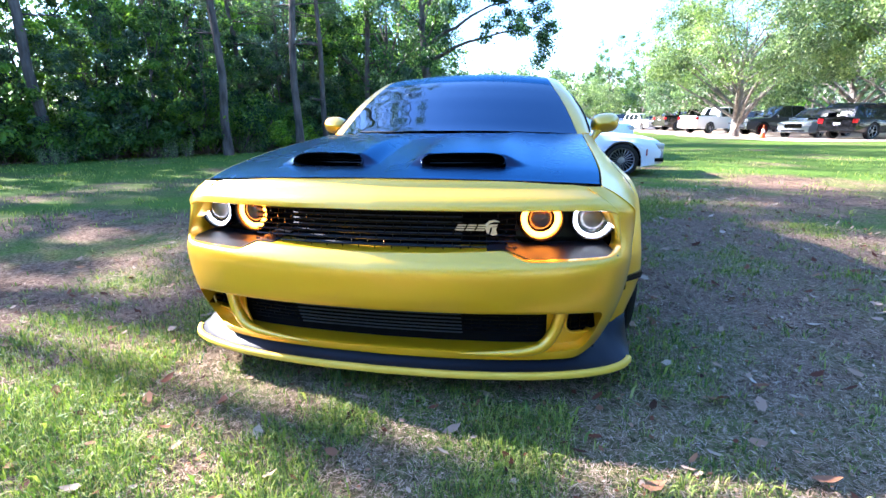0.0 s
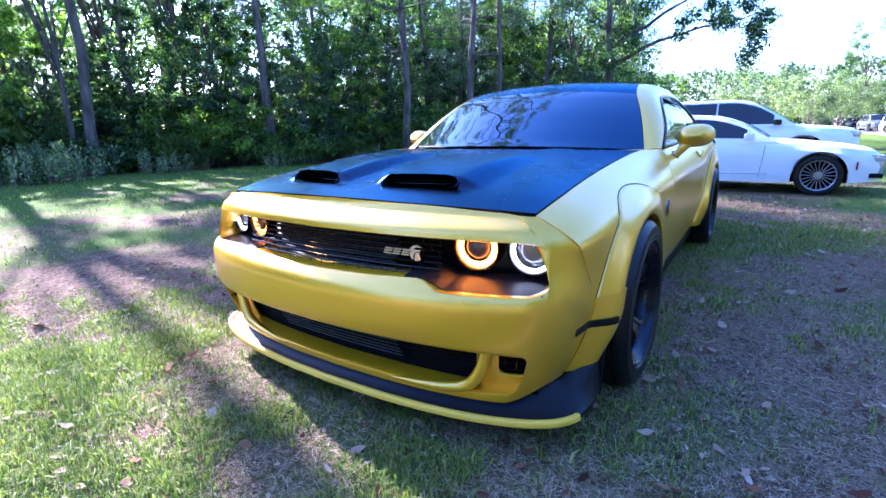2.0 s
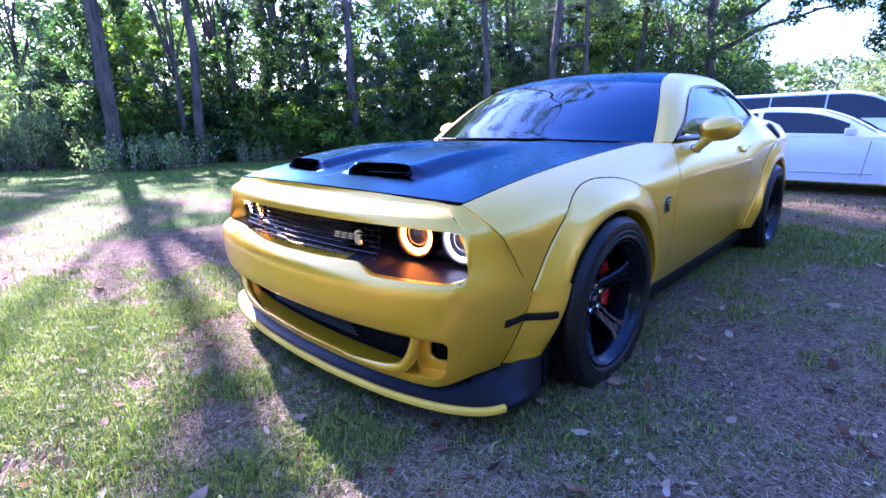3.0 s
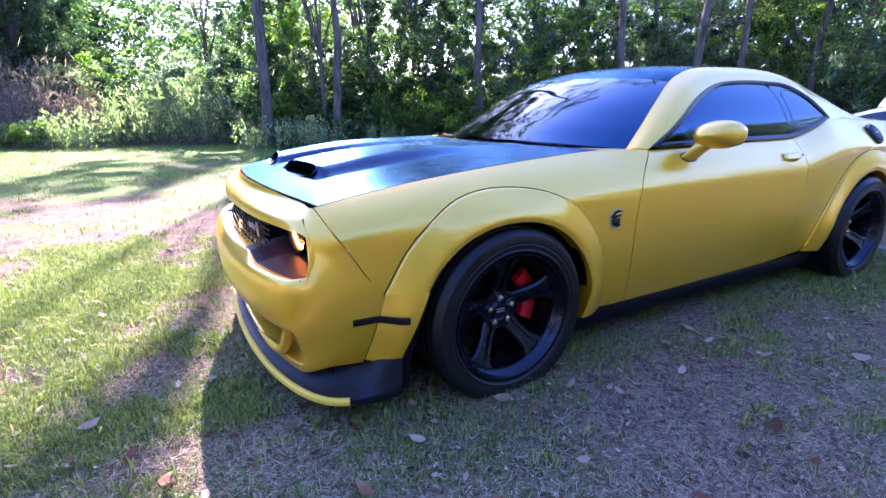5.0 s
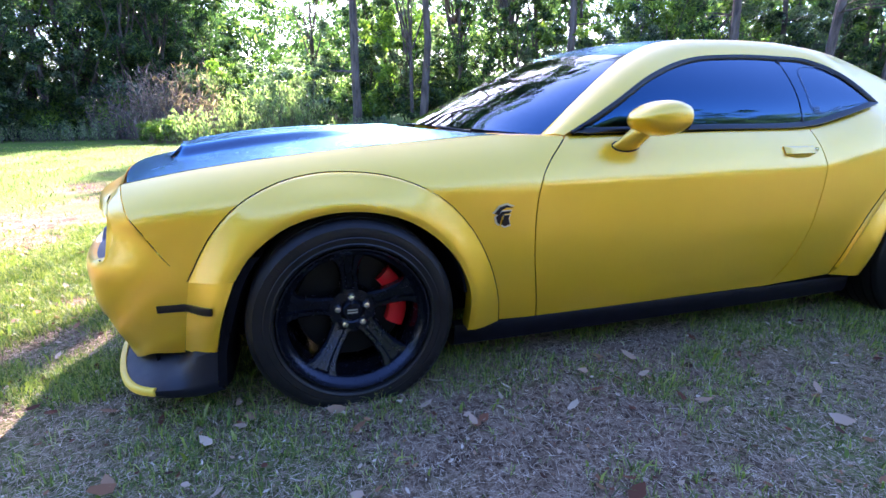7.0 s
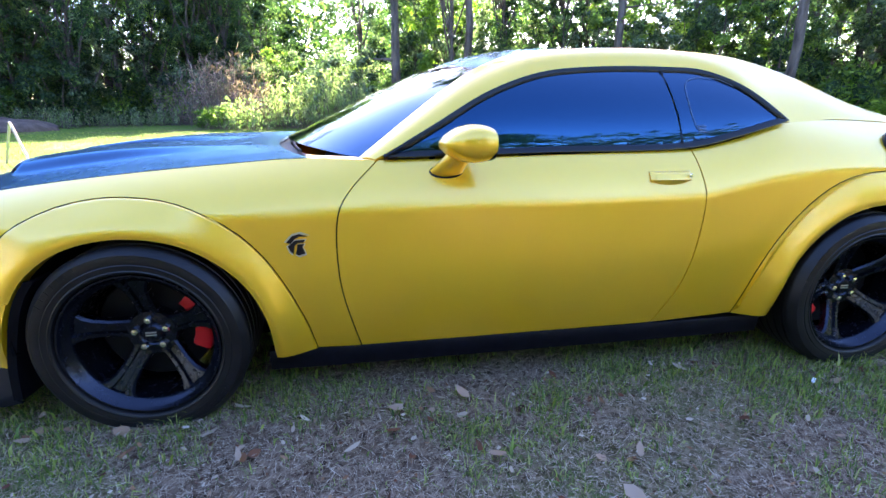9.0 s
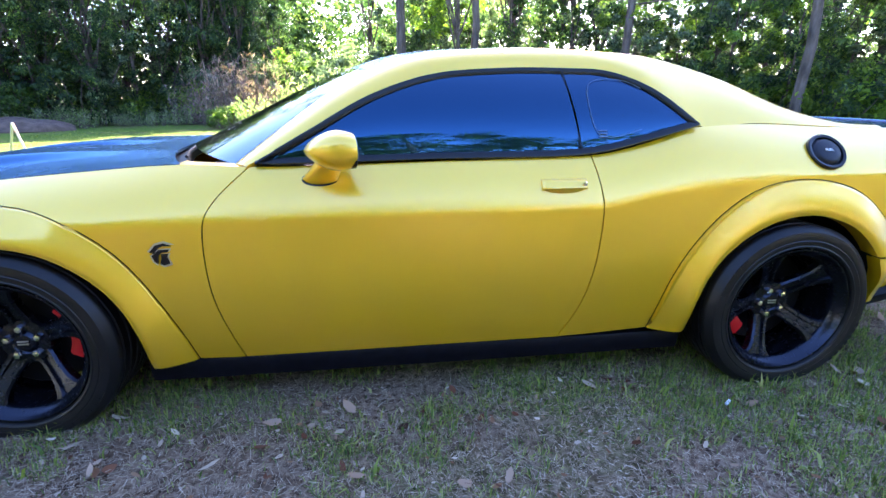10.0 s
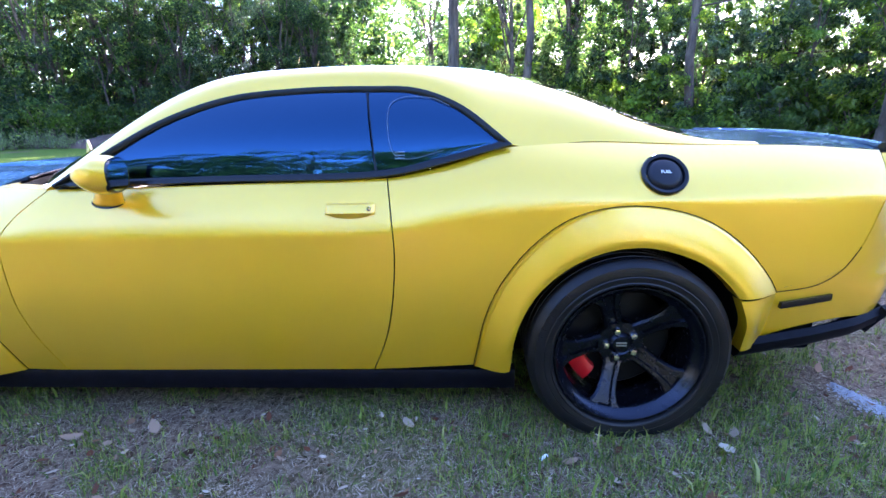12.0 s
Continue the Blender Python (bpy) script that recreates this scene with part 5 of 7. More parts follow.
def lushness(x, y):
    """How green the lawn is: fresher by the nose's right side and by the rear wheel."""
    v = 0.40 + 0.75 * field(x, y, 0.75, 3.1) + 0.75 * field(x, y, 2.9, 8.2) + 0.30 * field(x, y, 7.5, 5.4)
    v -= 0.10 / (1 + np.exp(-(x - 0.9) * 6))
    v += 0.75 * np.exp(-((x + 1.1) ** 2 / 1.6 + (y + 1.4) ** 2 / 1.2)) + 0.55 * np.exp(-((x - 1.1) ** 2 + (y - 3.1) ** 2) / 0.9)
    v -= 0.12 * np.exp(-((x - 2.0) ** 2 / 1.2 + (y - 0.6) ** 2 / 4.0)) + 0.10 + 0.3 * np.exp(-((x + 3.3) ** 2 / 1.5 + (y - 0.2) ** 2 / 1.0))
    # denser grass along the sill: greener there, and added to deepen the shade
    v += 0.30 * np.exp(-((x - 1.05) ** 2 / 0.05))
    v -= 0.25 * np.exp(-((x - 0.15) ** 2 / 0.10 + (y + 1.45) ** 2 / 0.30))
    return v


def blades(count, area, length, width, lean, lush_lo, seed, flat=False):
    """Bent two-piece blades as triangles; sparse where the lawn is bare."""
    r = np.random.default_rng(seed)
    x = r.uniform(area[0], area[1], count)
    y = r.uniform(area[2], area[3], count)
    l = lushness(x, y)
    keep = r.uniform(0, 1, count) < (np.clip((l - lush_lo) * 2.4, 0.08, 1) if not flat else np.clip(1.1 - l, 0.25, 1))
    x, y, l = x[keep], y[keep], l[keep]
    m = len(x)
    h = length * r.uniform(0.45, 1.25, m) * (0.65 + 0.6 * np.clip(l, 0, 1) if not flat else 1)
    w = width * r.uniform(0.7, 1.3, m)
    a, b = r.uniform(0, 2 * np.pi, m), r.uniform(0, 2 * np.pi, m)
    ln = lean * r.uniform(0.3, 1.3, m)
    z0 = np.array([rise(p, q) for p, q in zip(x, y)]) - 0.004
    side = np.stack([np.cos(a), np.sin(a), np.zeros(m)], -1) * w[:, None] / 2
    go = np.stack([np.cos(b), np.sin(b), np.zeros(m)], -1)
    base = np.stack([x, y, z0], -1)
    up = np.array([0, 0, 1.0])
    if flat:
        rise_ = h * r.uniform(0.02, 0.22, m)
        side = np.stack([-np.sin(b), np.cos(b), np.zeros(m)], -1) * w[:, None] / 2
        mid = base + go * (h * 0.5)[:, None] + up * (rise_ + 0.008)[:, None]
        tip = base + go * h[:, None] + up * (rise_ * r.uniform(0, 1, m) + 0.006)[:, None]
    else:
        mid = base + go * (h * 0.22 * ln)[:, None] + up * (h * 0.55)[:, None]
        tip = base + go * (h * 0.8 * ln)[:, None] + up * (h * (1 - 0.35 * ln))[:, None]
    v = np.stack([base - side, base + side, mid + side * 0.8, mid - side * 0.8, tip], 1).reshape(-1, 3)
    o = np.arange(m)[:, None] * 5
    f = np.concatenate([o + [0, 1, 2], o + [0, 2, 3], o + [3, 2, 4]])
    return v, f


M["grass"] = leafy("grass_blade", GRASS_TONES, 0.5, 0.24, gloss=0.2)
M["straw"] = leafy("dry_straw", [(0.0, (0.060, 0.034, 0.022)), (0.38, (0.29, 0.192, 0.132)), (0.76, (0.45, 0.325, 0.235)), (1.0, (0.64, 0.50, 0.39))], 0.9, 0.1, gloss=0.06)
def tufts(count, area, each, length, width, seed):
    """Little fans of longer blades that rise from one root."""
    r = np.random.default_rng(seed)
    x, y = r.uniform(area[0], area[1], count), r.uniform(area[2], area[3], count)
    l = lushness(x, y)
    keep = r.uniform(0, 1, count) < np.clip((l - 0.16) * 2.0, 0.06, 1)
    x, y, l = np.repeat(x[keep], each), np.repeat(y[keep], each), np.repeat(l[keep], each)
    m = len(x)
    big = np.repeat(r.uniform(0.55, 1.35, m // each), each)
    a = r.uniform(0, 2 * np.pi, m)
    go = np.stack([np.cos(a), np.sin(a), np.zeros(m)], -1)
    side = np.stack([-np.sin(a), np.cos(a), np.zeros(m)], -1) * (width * r.uniform(0.6, 1.3, m) / 2)[:, None]
    h = length * big * r.uniform(0.5, 1.2, m)
    ln = r.uniform(0.15, 1.25, m)
    base = np.stack([x, y, np.array([rise(p, q) for p, q in zip(x, y)]) - 0.004], -1) + go * r.uniform(0, 0.018, m)[:, None]
    up = np.array([0, 0, 1.0])
    mid = base + go * (h * 0.32 * ln)[:, None] + up * (h * 0.6 * (1 - 0.2 * ln))[:, None]
    tip = base + go * (h * 0.85 * ln)[:, None] + up * (h * (1 - 0.62 * ln))[:, None]
    v = np.stack([base - side, base + side, mid + side * 0.85, mid - side * 0.85, tip], 1).reshape(-1, 3)
    o = np.arange(m)[:, None] * 5
    return v, np.concatenate([o + [0, 1, 2], o + [0, 2, 3], o + [3, 2, 4]])


v1, f1 = blades(230000, (-2.6, 3.3, -2.3, 5.2), 0.05, 0.0034, 0.9, 0.30, 11)
v2, f2 = tufts(24000, (-2.6, 3.3, -2.3, 5.2), 9, 0.052, 0.0034, 15)
v3, f3 = blades(60000, (-2.8, 0.7, -2.4, -0.75), 0.055, 0.0042, 1.0, 0.30, 16)
near = child("grass", raw_mesh("grass", np.vstack([v1, v2, v3]), np.vstack([f1, f2 + len(v1), f3 + len(v1) + len(v2)]), M["grass"], sharp=0))
tagged(near, "short green grass blades in patches on the lawn", "grass", kind="stuff")
v, f = blades(110000, (-18, 9, -11, 15), 0.07, 0.010, 0.9, 0.15, 12)
far_g = child("grass", raw_mesh("grass_far", v, f, M["grass"], sharp=0))
tagged(far_g, "short green grass blades across the wide lawn", "grass", kind="stuff")
def straw_mat(count, area, length, width, seed):
    """Single slivers lying criss-cross, thicker where the lawn is bare."""
    r = np.random.default_rng(seed)
    x, y = r.uniform(area[0], area[1], count), r.uniform(area[2], area[3], count)
    rim = np.minimum(np.minimum(x - area[0], area[1] - x), np.minimum(y - area[2], area[3] - y)) + 0.25 * np.sin(x * 3.1 + y * 2.3)
    keep = ~((np.abs(x) < 0.72) & (y > -0.5) & (y < 3.8)) & (r.uniform(0, 1, count) < 0.04 + rim / 0.9)
    x, y = x[keep], y[keep]
    m = len(x)
    a, h = r.uniform(0, 2 * np.pi, m), length * r.uniform(0.35, 1.4, m)
    z = 0.012 * np.sin(x * 1.7) * np.cos(y * 1.3 + 0.5) + r.uniform(0.001, 0.016, m)
    go = np.stack([np.cos(a), np.sin(a), r.normal(0, 0.16, m)], -1) * (h / 2)[:, None]
    side = np.stack([-np.sin(a), np.cos(a), r.normal(0, 0.22, m)], -1) * (width * r.uniform(0.6, 1.5, m) / 2)[:, None]
    c = np.stack([x, y, z], -1)
    v = np.stack([c - go - side, c - go + side, c + go], 1).reshape(-1, 3)
    return v, np.arange(m * 3).reshape(-1, 3)


v, f = straw_mat(860000, (-3.0, 3.8, -2.8, 5.6), 0.038, 0.0019, 13)
straw = child("dry_straw", raw_mesh("dry_straw", v, f, M["straw"], sharp=0))
tagged(straw, "dry grey-brown straw lying flat between the grass", "straw", kind="stuff")


def leaf_litter(count, area, seed, lo=0.010, hi=0.028):
    r = np.random.default_rng(seed)
    x, y = r.uniform(area[0], area[1], count), r.uniform(area[2], area[3], count)
    inside = (np.abs(x) < 0.9) & (y > -0.6) & (y < 3.8)
    x, y = x[~inside], y[~inside]
    m = len(x)
    s = lo + hi * r.uniform(0, 1, m) ** 2
    a = r.uniform(0, 2 * np.pi, m)
    t1, t2 = r.uniform(-0.45, 0.45, m), r.uniform(-0.45, 0.45, m)
    u = np.stack([np.cos(a), np.sin(a), t1], -1) * s[:, None]
    w = np.stack([-np.sin(a), np.cos(a), t2], -1) * (s * r.uniform(0.35, 0.6, m))[:, None]
    c = np.stack([x, y, np.array([rise(p, q) for p, q in zip(x, y)]) + r.uniform(0.012, 0.03, m)], -1)
    curl = np.array([0, 0, 1.0]) * (s * r.uniform(0.05, 0.5, m))[:, None]
    v = np.stack([c - u + curl, c - 0.4 * u + w + curl * 0.6, c + 0.4 * u + w * 0.9 + curl * 0.5, c + u + curl, c + 0.4 * u - w * 0.9 + curl * 0.4, c - 0.4 * u - w + curl * 0.6, c], 1).reshape(-1, 3)
    o = np.arange(m)[:, None] * 7
    f = np.concatenate([o + [6, i, (i + 1) % 6] for i in range(6)])
    return v, f


M["litter"] = leafy("dead_leaf", [(0.0, (0.05, 0.025, 0.016)), (0.2, (0.16, 0.055, 0.030)), (0.45, (0.32, 0.16, 0.085)), (0.7, (0.40, 0.26, 0.18)), (0.88, (0.46, 0.33, 0.235)), (1.0, (0.60, 0.47, 0.36))], 0.85, 0.1, gloss=0.12)
v, f = leaf_litter(2300, (-3.0, 3.6, -2.4, 6.0), 21, 0.013, 0.026)
v2, f2 = leaf_litter(12000, (-2.8, 3.5, -2.4, 5.4), 22, 0.004, 0.008)
v, f = np.vstack([v, v2]), np.vstack([f, f2 + len(v)])
tagged(child("leaf_litter", raw_mesh("leaf_litter", v, f, M["litter"], sharp=0)), "fallen brown and pale leaves scattered over the lawn", "leaves", kind="stuff")
# a scrap of pale plastic by the rear wheel
part("plastic_scrap", box(-0.006, -0.016, 0, 0.006, 0.016, 0.007, 0.002), M["white_print"], None, at=pose(1.137, 2.637, 0.014, 8, 12, 35))
tagged(bpy.data.objects["plastic_scrap"], "small crumpled scrap of pale plastic on grass", "litter")


def powder(p, q, wide, count, seed):
    """Chalk grains strewn thickly along a line."""
    r = np.random.default_rng(seed)
    t = r.beta(1.4, 1.4, count)
    across = r.normal(0, wide, count) * (0.5 + 0.5 * np.sin(np.pi * t))
    d = np.array((q[0] - p[0], q[1] - p[1]))
    side = np.array((-d[1], d[0])) / np.linalg.norm(d)
    c = np.array(p)[None] + t[:, None] * d + across[:, None] * side
    s = r.uniform(0.002, 0.0065, count)
    z = np.array([rise(a, b) for a, b in c]) + 0.016 * np.exp(-(across / wide) ** 2) * r.uniform(0.2, 1, count) + 0.004
    a = r.uniform(0, 2 * np.pi, count)
    base = [np.stack([c[:, 0] + s * np.cos(a + k * 2.094), c[:, 1] + s * np.sin(a + k * 2.094), z], -1) for k in range(3)]
    v = np.stack([*base, np.stack([c[:, 0], c[:, 1], z + s * 0.9], -1)], 1).reshape(-1, 3)
    o = np.arange(count)[:, None] * 4
    return v, np.concatenate([o + [0, 1, 3], o + [1, 2, 3], o + [2, 0, 3], o + [0, 2, 1]])


M["chalk"] = vary(mat("chalk_powder", rough=0.95, Specular_IOR_Level=0.1), (0.40, 0.40, 0.42), (0.62, 0.62, 0.64), 60)
tagged(child("chalk_powder", raw_mesh("chalk_powder", *powder((0.66, 3.93), (0.95, 4.03), 0.024, 1700, 27), M["chalk"], smooth=False)), "white chalky powder spilled on the lawn", "powder", kind="stuff")


# ---------------- trees ----------------
def leaf_cloud(centres, radii, per, size, r, flat=0.35, droop=0.0):
    """Rhombic leaves scattered through clumps."""
    cs, rs = np.repeat(centres, per, axis=0), np.repeat(radii, per)
    m = len(cs)
    d = r.normal(0, 1, (m, 3))
    d /= np.linalg.norm(d, axis=1, keepdims=True)
    c = cs + d * (rs * r.uniform(0.12, 1.0, m) ** 0.5 * (1 + 0.22 * r.normal(0, 1, m)))[:, None] * np.array([1, 1, 0.72])
    n = d * 1.0 + r.normal(0, 0.45, (m, 3)) + np.array([0, 0, flat])
    n /= np.linalg.norm(n, axis=1, keepdims=True)
    t = np.cross(n, r.normal(0, 1, (m, 3)))
    t /= np.linalg.norm(t, axis=1, keepdims=True)
    t[:, 2] -= droop
    w = np.cross(n, t)
    s = size * r.uniform(0.6, 1.35, m)
    u, w = t * s[:, None], w * (s * 0.48)[:, None]
    v = np.stack([c - u, c - w * 0.9 - u * 0.1 + n * (s * 0.12)[:, None], c + u, c + w * 0.9 - u * 0.1 + n * (s * 0.12)[:, None]], 1).reshape(-1, 3)
    f = np.arange(m * 4).reshape(-1, 4)
    return v, f


def wobble_line(a, b, n, amp, r):
    a, b = np.array(a, float), np.array(b, float)
    t = np.linspace(0, 1, n)[:, None]
    off = np.cumsum(r.normal(0, amp, (n, 3)), axis=0)
    off -= t * off[-1]
    return a + (b - a) * t + off * np.array([1, 1, 0.4])


M["leaf_a"] = leafy("broad_leaf", [(0.0, (0.022, 0.050, 0.026)), (0.5, (0.042, 0.088, 0.040)), (0.85, (0.095, 0.165, 0.060)), (1.0, (0.24, 0.31, 0.10))], 0.36, 0.55, 0.8, 0.3)
# lighter leaf for sunlit growth, part of the sunlight put into its colour
M["leaf_b"] = leafy("bright_leaf", [(0.0, (0.06, 0.12, 0.022)), (0.5, (0.11, 0.20, 0.038)), (1.0, (0.22, 0.31, 0.08))], 0.36, 0.58, 0.8, 0.35)
# pale tone and low roughness put backlit glints into these leaves
M["leaf_silver"] = leafy("silvery_leaf", [(0.0, (0.06, 0.10, 0.065)), (0.5, (0.12, 0.18, 0.12)), (1.0, (0.28, 0.34, 0.24))], 0.28, 0.5, 0.9)
M["leaf_oak"] = leafy("oak_leaf", [(0.0, (0.065, 0.105, 0.055)), (0.5, (0.135, 0.19, 0.105)), (1.0, (0.27, 0.32, 0.21))], 0.36, 0.40, 0.45, 0.5)
M["needle"] = leafy("pine_needle", [(0.0, (0.028, 0.052, 0.030)), (0.6, (0.060, 0.10, 0.055)), (1.0, (0.13, 0.18, 0.10))], 0.4, 0.3)
M["brush"] = leafy("dry_brush_stems", [(0.0, (0.13, 0.080, 0.072)), (0.5, (0.27, 0.175, 0.155)), (1.0, (0.46, 0.33, 0.29))], 0.8, 0.3, gloss=0.15)
M["weed"] = leafy("pale_weed", [(0.0, (0.10, 0.16, 0.07)), (0.5, (0.19, 0.26, 0.125)), (1.0, (0.38, 0.41, 0.26))], 0.5, 0.55)


def broadleaf(name, label, height, bole, crown_r, clumps, per, size, leaf, bark, seed, low=0.3, group="", category="tree"):
    r = np.random.default_rng(seed)
    tree = thing(name, label, category, group=group)
    top = (r.normal(0, 0.3), r.normal(0, 0.3), height * 0.8)
    spine = wobble_line((0, 0, -0.15), top, 12, 0.06, r)
    rad = bole * (1 - np.linspace(0, 1, 12) * 0.85)
    rad[0] *= 1.5
    part("trunk", bm_from(*tube(spine, rad, 10)), bark, tree)
    cs, limbs = [], []
    for i in range(clumps):
        t = r.uniform(low, 1.0) ** 0.9
        z = height * t
        reach = crown_r * (1 - (abs(t - 0.55) / 0.62) ** 2.2) ** 0.5 if abs(t - 0.55) < 0.62 else crown_r * 0.2
        a = r.uniform(0, 2 * np.pi)
        d = reach * r.uniform(0.35, 1.0) ** 0.6
        c = np.array((math.cos(a) * d, math.sin(a) * d, z + r.normal(0, 0.2)))
        cs.append(c)
        if i % 7 == 0:
            k = int(np.clip((t - 0.28) * 11, 1, 10))
            limbs.append(tube(wobble_line(spine[k], c, 6, 0.05 * height / 8, r), np.linspace(rad[k] * 0.6, 0.012, 6), 6, cap=False))
    if limbs:
        tagged(child("branchwork", raw_mesh("branchwork", *joined(*limbs), bark), tree), kind="stuff")
    v, f = leaf_cloud(np.array(cs), r.uniform(0.35, 0.75, len(cs)) * crown_r / 3.2, per, size, r)
    child("crown", raw_mesh("crown", v, f, leaf, smooth=False), tree)
    return tree


def pine(name, label, height, bole, bare, seed, group=""):
    r = np.random.default_rng(seed)
    tree = thing(name, label, "tree", group=group)
    spine = wobble_line((0, 0, -0.15), (r.normal(0, 0.4), r.normal(0, 0.4), height), 16, 0.05, r)
    rad = bole * (1 - np.linspace(0, 1, 16) * 0.85)
    rad[0] *= 1.35
    part("trunk", bm_from(*tube(spine, rad, 10)), M["bark"], tree)
    limbs, tips = [], []
    for i in range(34):
        t = r.uniform(bare, 0.98)
        p = spine[int(t * 15)]
        a = r.uniform(0, 2 * np.pi)
        ln = (1.15 - t) * height * 0.22 * r.uniform(0.6, 1.2) + 0.4
        q = p + np.array((math.cos(a) * ln, math.sin(a) * ln, ln * r.uniform(-0.1, 0.45)))
        line = wobble_line(p, q, 6, 0.05, r)
        limbs.append(tube(line, np.linspace(bole * 0.22, 0.01, 6), 5, cap=False))
        tips += [line[3], line[4], line[5], line[5] + r.normal(0, 0.3, 3)]
    for i in range(5):
        t = r.uniform(0.12, bare)
        p = spine[int(t * 15)]
        a = r.uniform(0, 2 * np.pi)
        ln = r.uniform(0.6, 2.0)
        limbs.append(tube(wobble_line(p, p + np.array((math.cos(a) * ln, math.sin(a) * ln, 0.1 * ln)), 5, 0.05, r), np.linspace(0.03, 0.006, 5), 4, cap=False))
    tagged(child("branchwork", raw_mesh("branchwork", *joined(*limbs), M["bark"]), tree), kind="stuff")
    tips = np.array(tips)
    per = 46
    m = len(tips) * per
    d = r.normal(0, 1, (m, 3)) + np.array([0, 0, 0.25])
    d /= np.linalg.norm(d, axis=1, keepdims=True)
    c = np.repeat(tips, per, axis=0) + r.normal(0, 0.16, (m, 3))
    w = np.cross(d, r.normal(0, 1, (m, 3)))
    w /= np.linalg.norm(w, axis=1, keepdims=True)
    ln = r.uniform(0.18, 0.36, m)[:, None]
    v = np.stack([c - w * 0.009, c + w * 0.009, c + d * ln + w * 0.005, c + d * ln - w * 0.005], 1).reshape(-1, 3)
    child("needles", raw_mesh("needles", v, np.arange(m * 4).reshape(-1, 4), M["needle"], smooth=False), tree)
    return tree


def shrub(name, label, height, spread, clumps, per, size, leaf, seed, group="", droop=0.0):
    r = np.random.default_rng(seed)
    b = thing(name, label, "bush", group=group)
    cs, stems = [], []
    for i in range(clumps):
        a, d = r.uniform(0, 2 * np.pi), spread * r.uniform(0, 1) ** 0.6
        z = height * (0.12 + 0.88 * r.uniform(0, 1) * (1 - 0.55 * (d / spread) ** 2))
        c = np.array((math.cos(a) * d, math.sin(a) * d, z))
        cs.append(c)
        if i % 2 == 0:
            stems.append(tube(wobble_line((c[0] * 0.25, c[1] * 0.25, -0.05), c, 5, 0.04, r), np.linspace(0.018, 0.005, 5), 4, cap=False))
    child("stemwork", raw_mesh("stemwork", *joined(*stems), M["twig"]), b)
    v, f = leaf_cloud(np.array(cs), r.uniform(0.18, 0.36, len(cs)) * max(0.8, spread / 1.3), per, size, r, droop=droop)
    child("foliage", raw_mesh("foliage", v, f, leaf, smooth=False), b)
    return b


def weed_clump(name, label, height, spread, count, mat_, seed, group="", width=0.02):
    """Tall upright stalks with narrow leaves."""
    r = np.random.default_rng(seed)
    b = thing(name, label, "weeds", group=group)
    stems, cs = [], []
    for i in range(count):
        a, d = r.uniform(0, 2 * np.pi), spread * r.uniform(0, 1) ** 0.5
        h = height * r.uniform(0.5, 1.0)
        p = np.array((math.cos(a) * d, math.sin(a) * d, -0.03))
        q = p + np.array((r.normal(0, 0.12 * h), r.normal(0, 0.12 * h), h))
        line = wobble_line(p, q, 5, 0.02, r)
        stems.append(tube(line, np.linspace(0.008, 0.003, 5), 4, cap=False))
        for k in range(16):
            cs.append(p + (q - p) * r.uniform(0.15, 1.0) + r.normal(0, 0.04, 3))
    child("stalkwork", raw_mesh("stalkwork", *joined(*stems), M["twig"]), b)
    cs = np.array(cs)
    m = len(cs)
    d = r.normal(0, 0.55, (m, 3)) + np.array([0, 0, 0.75])
    d /= np.linalg.norm(d, axis=1, keepdims=True)
    w = np.cross(d, r.normal(0, 1, (m, 3)))
    w /= np.linalg.norm(w, axis=1, keepdims=True)
    ln = r.uniform(0.10, 0.22, m)[:, None] * height / 1.6
    v = np.stack([cs, cs + d * ln * 0.5 + w * width, cs + d * ln, cs + d * ln * 0.5 - w * width], 1).reshape(-1, 3)
    child("foliage", raw_mesh("foliage", v, np.arange(m * 4).reshape(-1, 4), mat_, smooth=False), b)
    return b


def set_at(ob, x, y, rz=0.0, s=1.0):
    ob.scale = (s, s, s)
    ob.matrix_basis = Matrix.Translation((x, y, rise(x, y))) @ Matrix.Rotation(rz, 4, "Z") @ Matrix.Diagonal((s, s, s, 1))
    return ob


def copy_at(ob, x, y, rz, s):
    c = copy_thing(ob, Matrix.Identity(4))
    c.matrix_basis = Matrix.Translation((x, y, rise(x, y))) @ Matrix.Rotation(rz, 4, "Z") @ Matrix.Diagonal((s, s, s, 1))
    return c


wr = random.Random(5)
w2 = random.Random(6)
edge_of = pchip((-30, -14.0), (-16, -18.5), (-10, -23.0), (-6, -24.5), (-1, -20.0), (3, -17.0), (8, -13.4), (12, -10.2), (16, -8.8), (22, -7.2), (30, -5.5), (45, -4.0))
tall = [broadleaf("forest_tree", "dark green leafy tree at the forest edge", 11.5, 0.17, 3.0, 62, 120, 0.085, M["leaf_a"], M["bark"], 31, 0.14, "forest trees"),
        broadleaf("forest_tree", "dark green leafy tree at the forest edge", 10.0, 0.15, 2.6, 56, 120, 0.085, M["leaf_a"], M["bark"], 32, 0.10, "forest trees"),
        broadleaf("forest_tree", "bright green leafy tree catching the sun", 8.5, 0.12, 2.3, 46, 120, 0.085, M["leaf_b"], M["bark"], 33, 0.12, "forest trees")]
high = [broadleaf("forest_tree", "slender tall tree added to cast shade, with a high leafy crown", 15.5, 0.15, 3.0, 84, 130, 0.10, M["leaf_a"], M["bark"], 37, 0.60, "forest trees")]
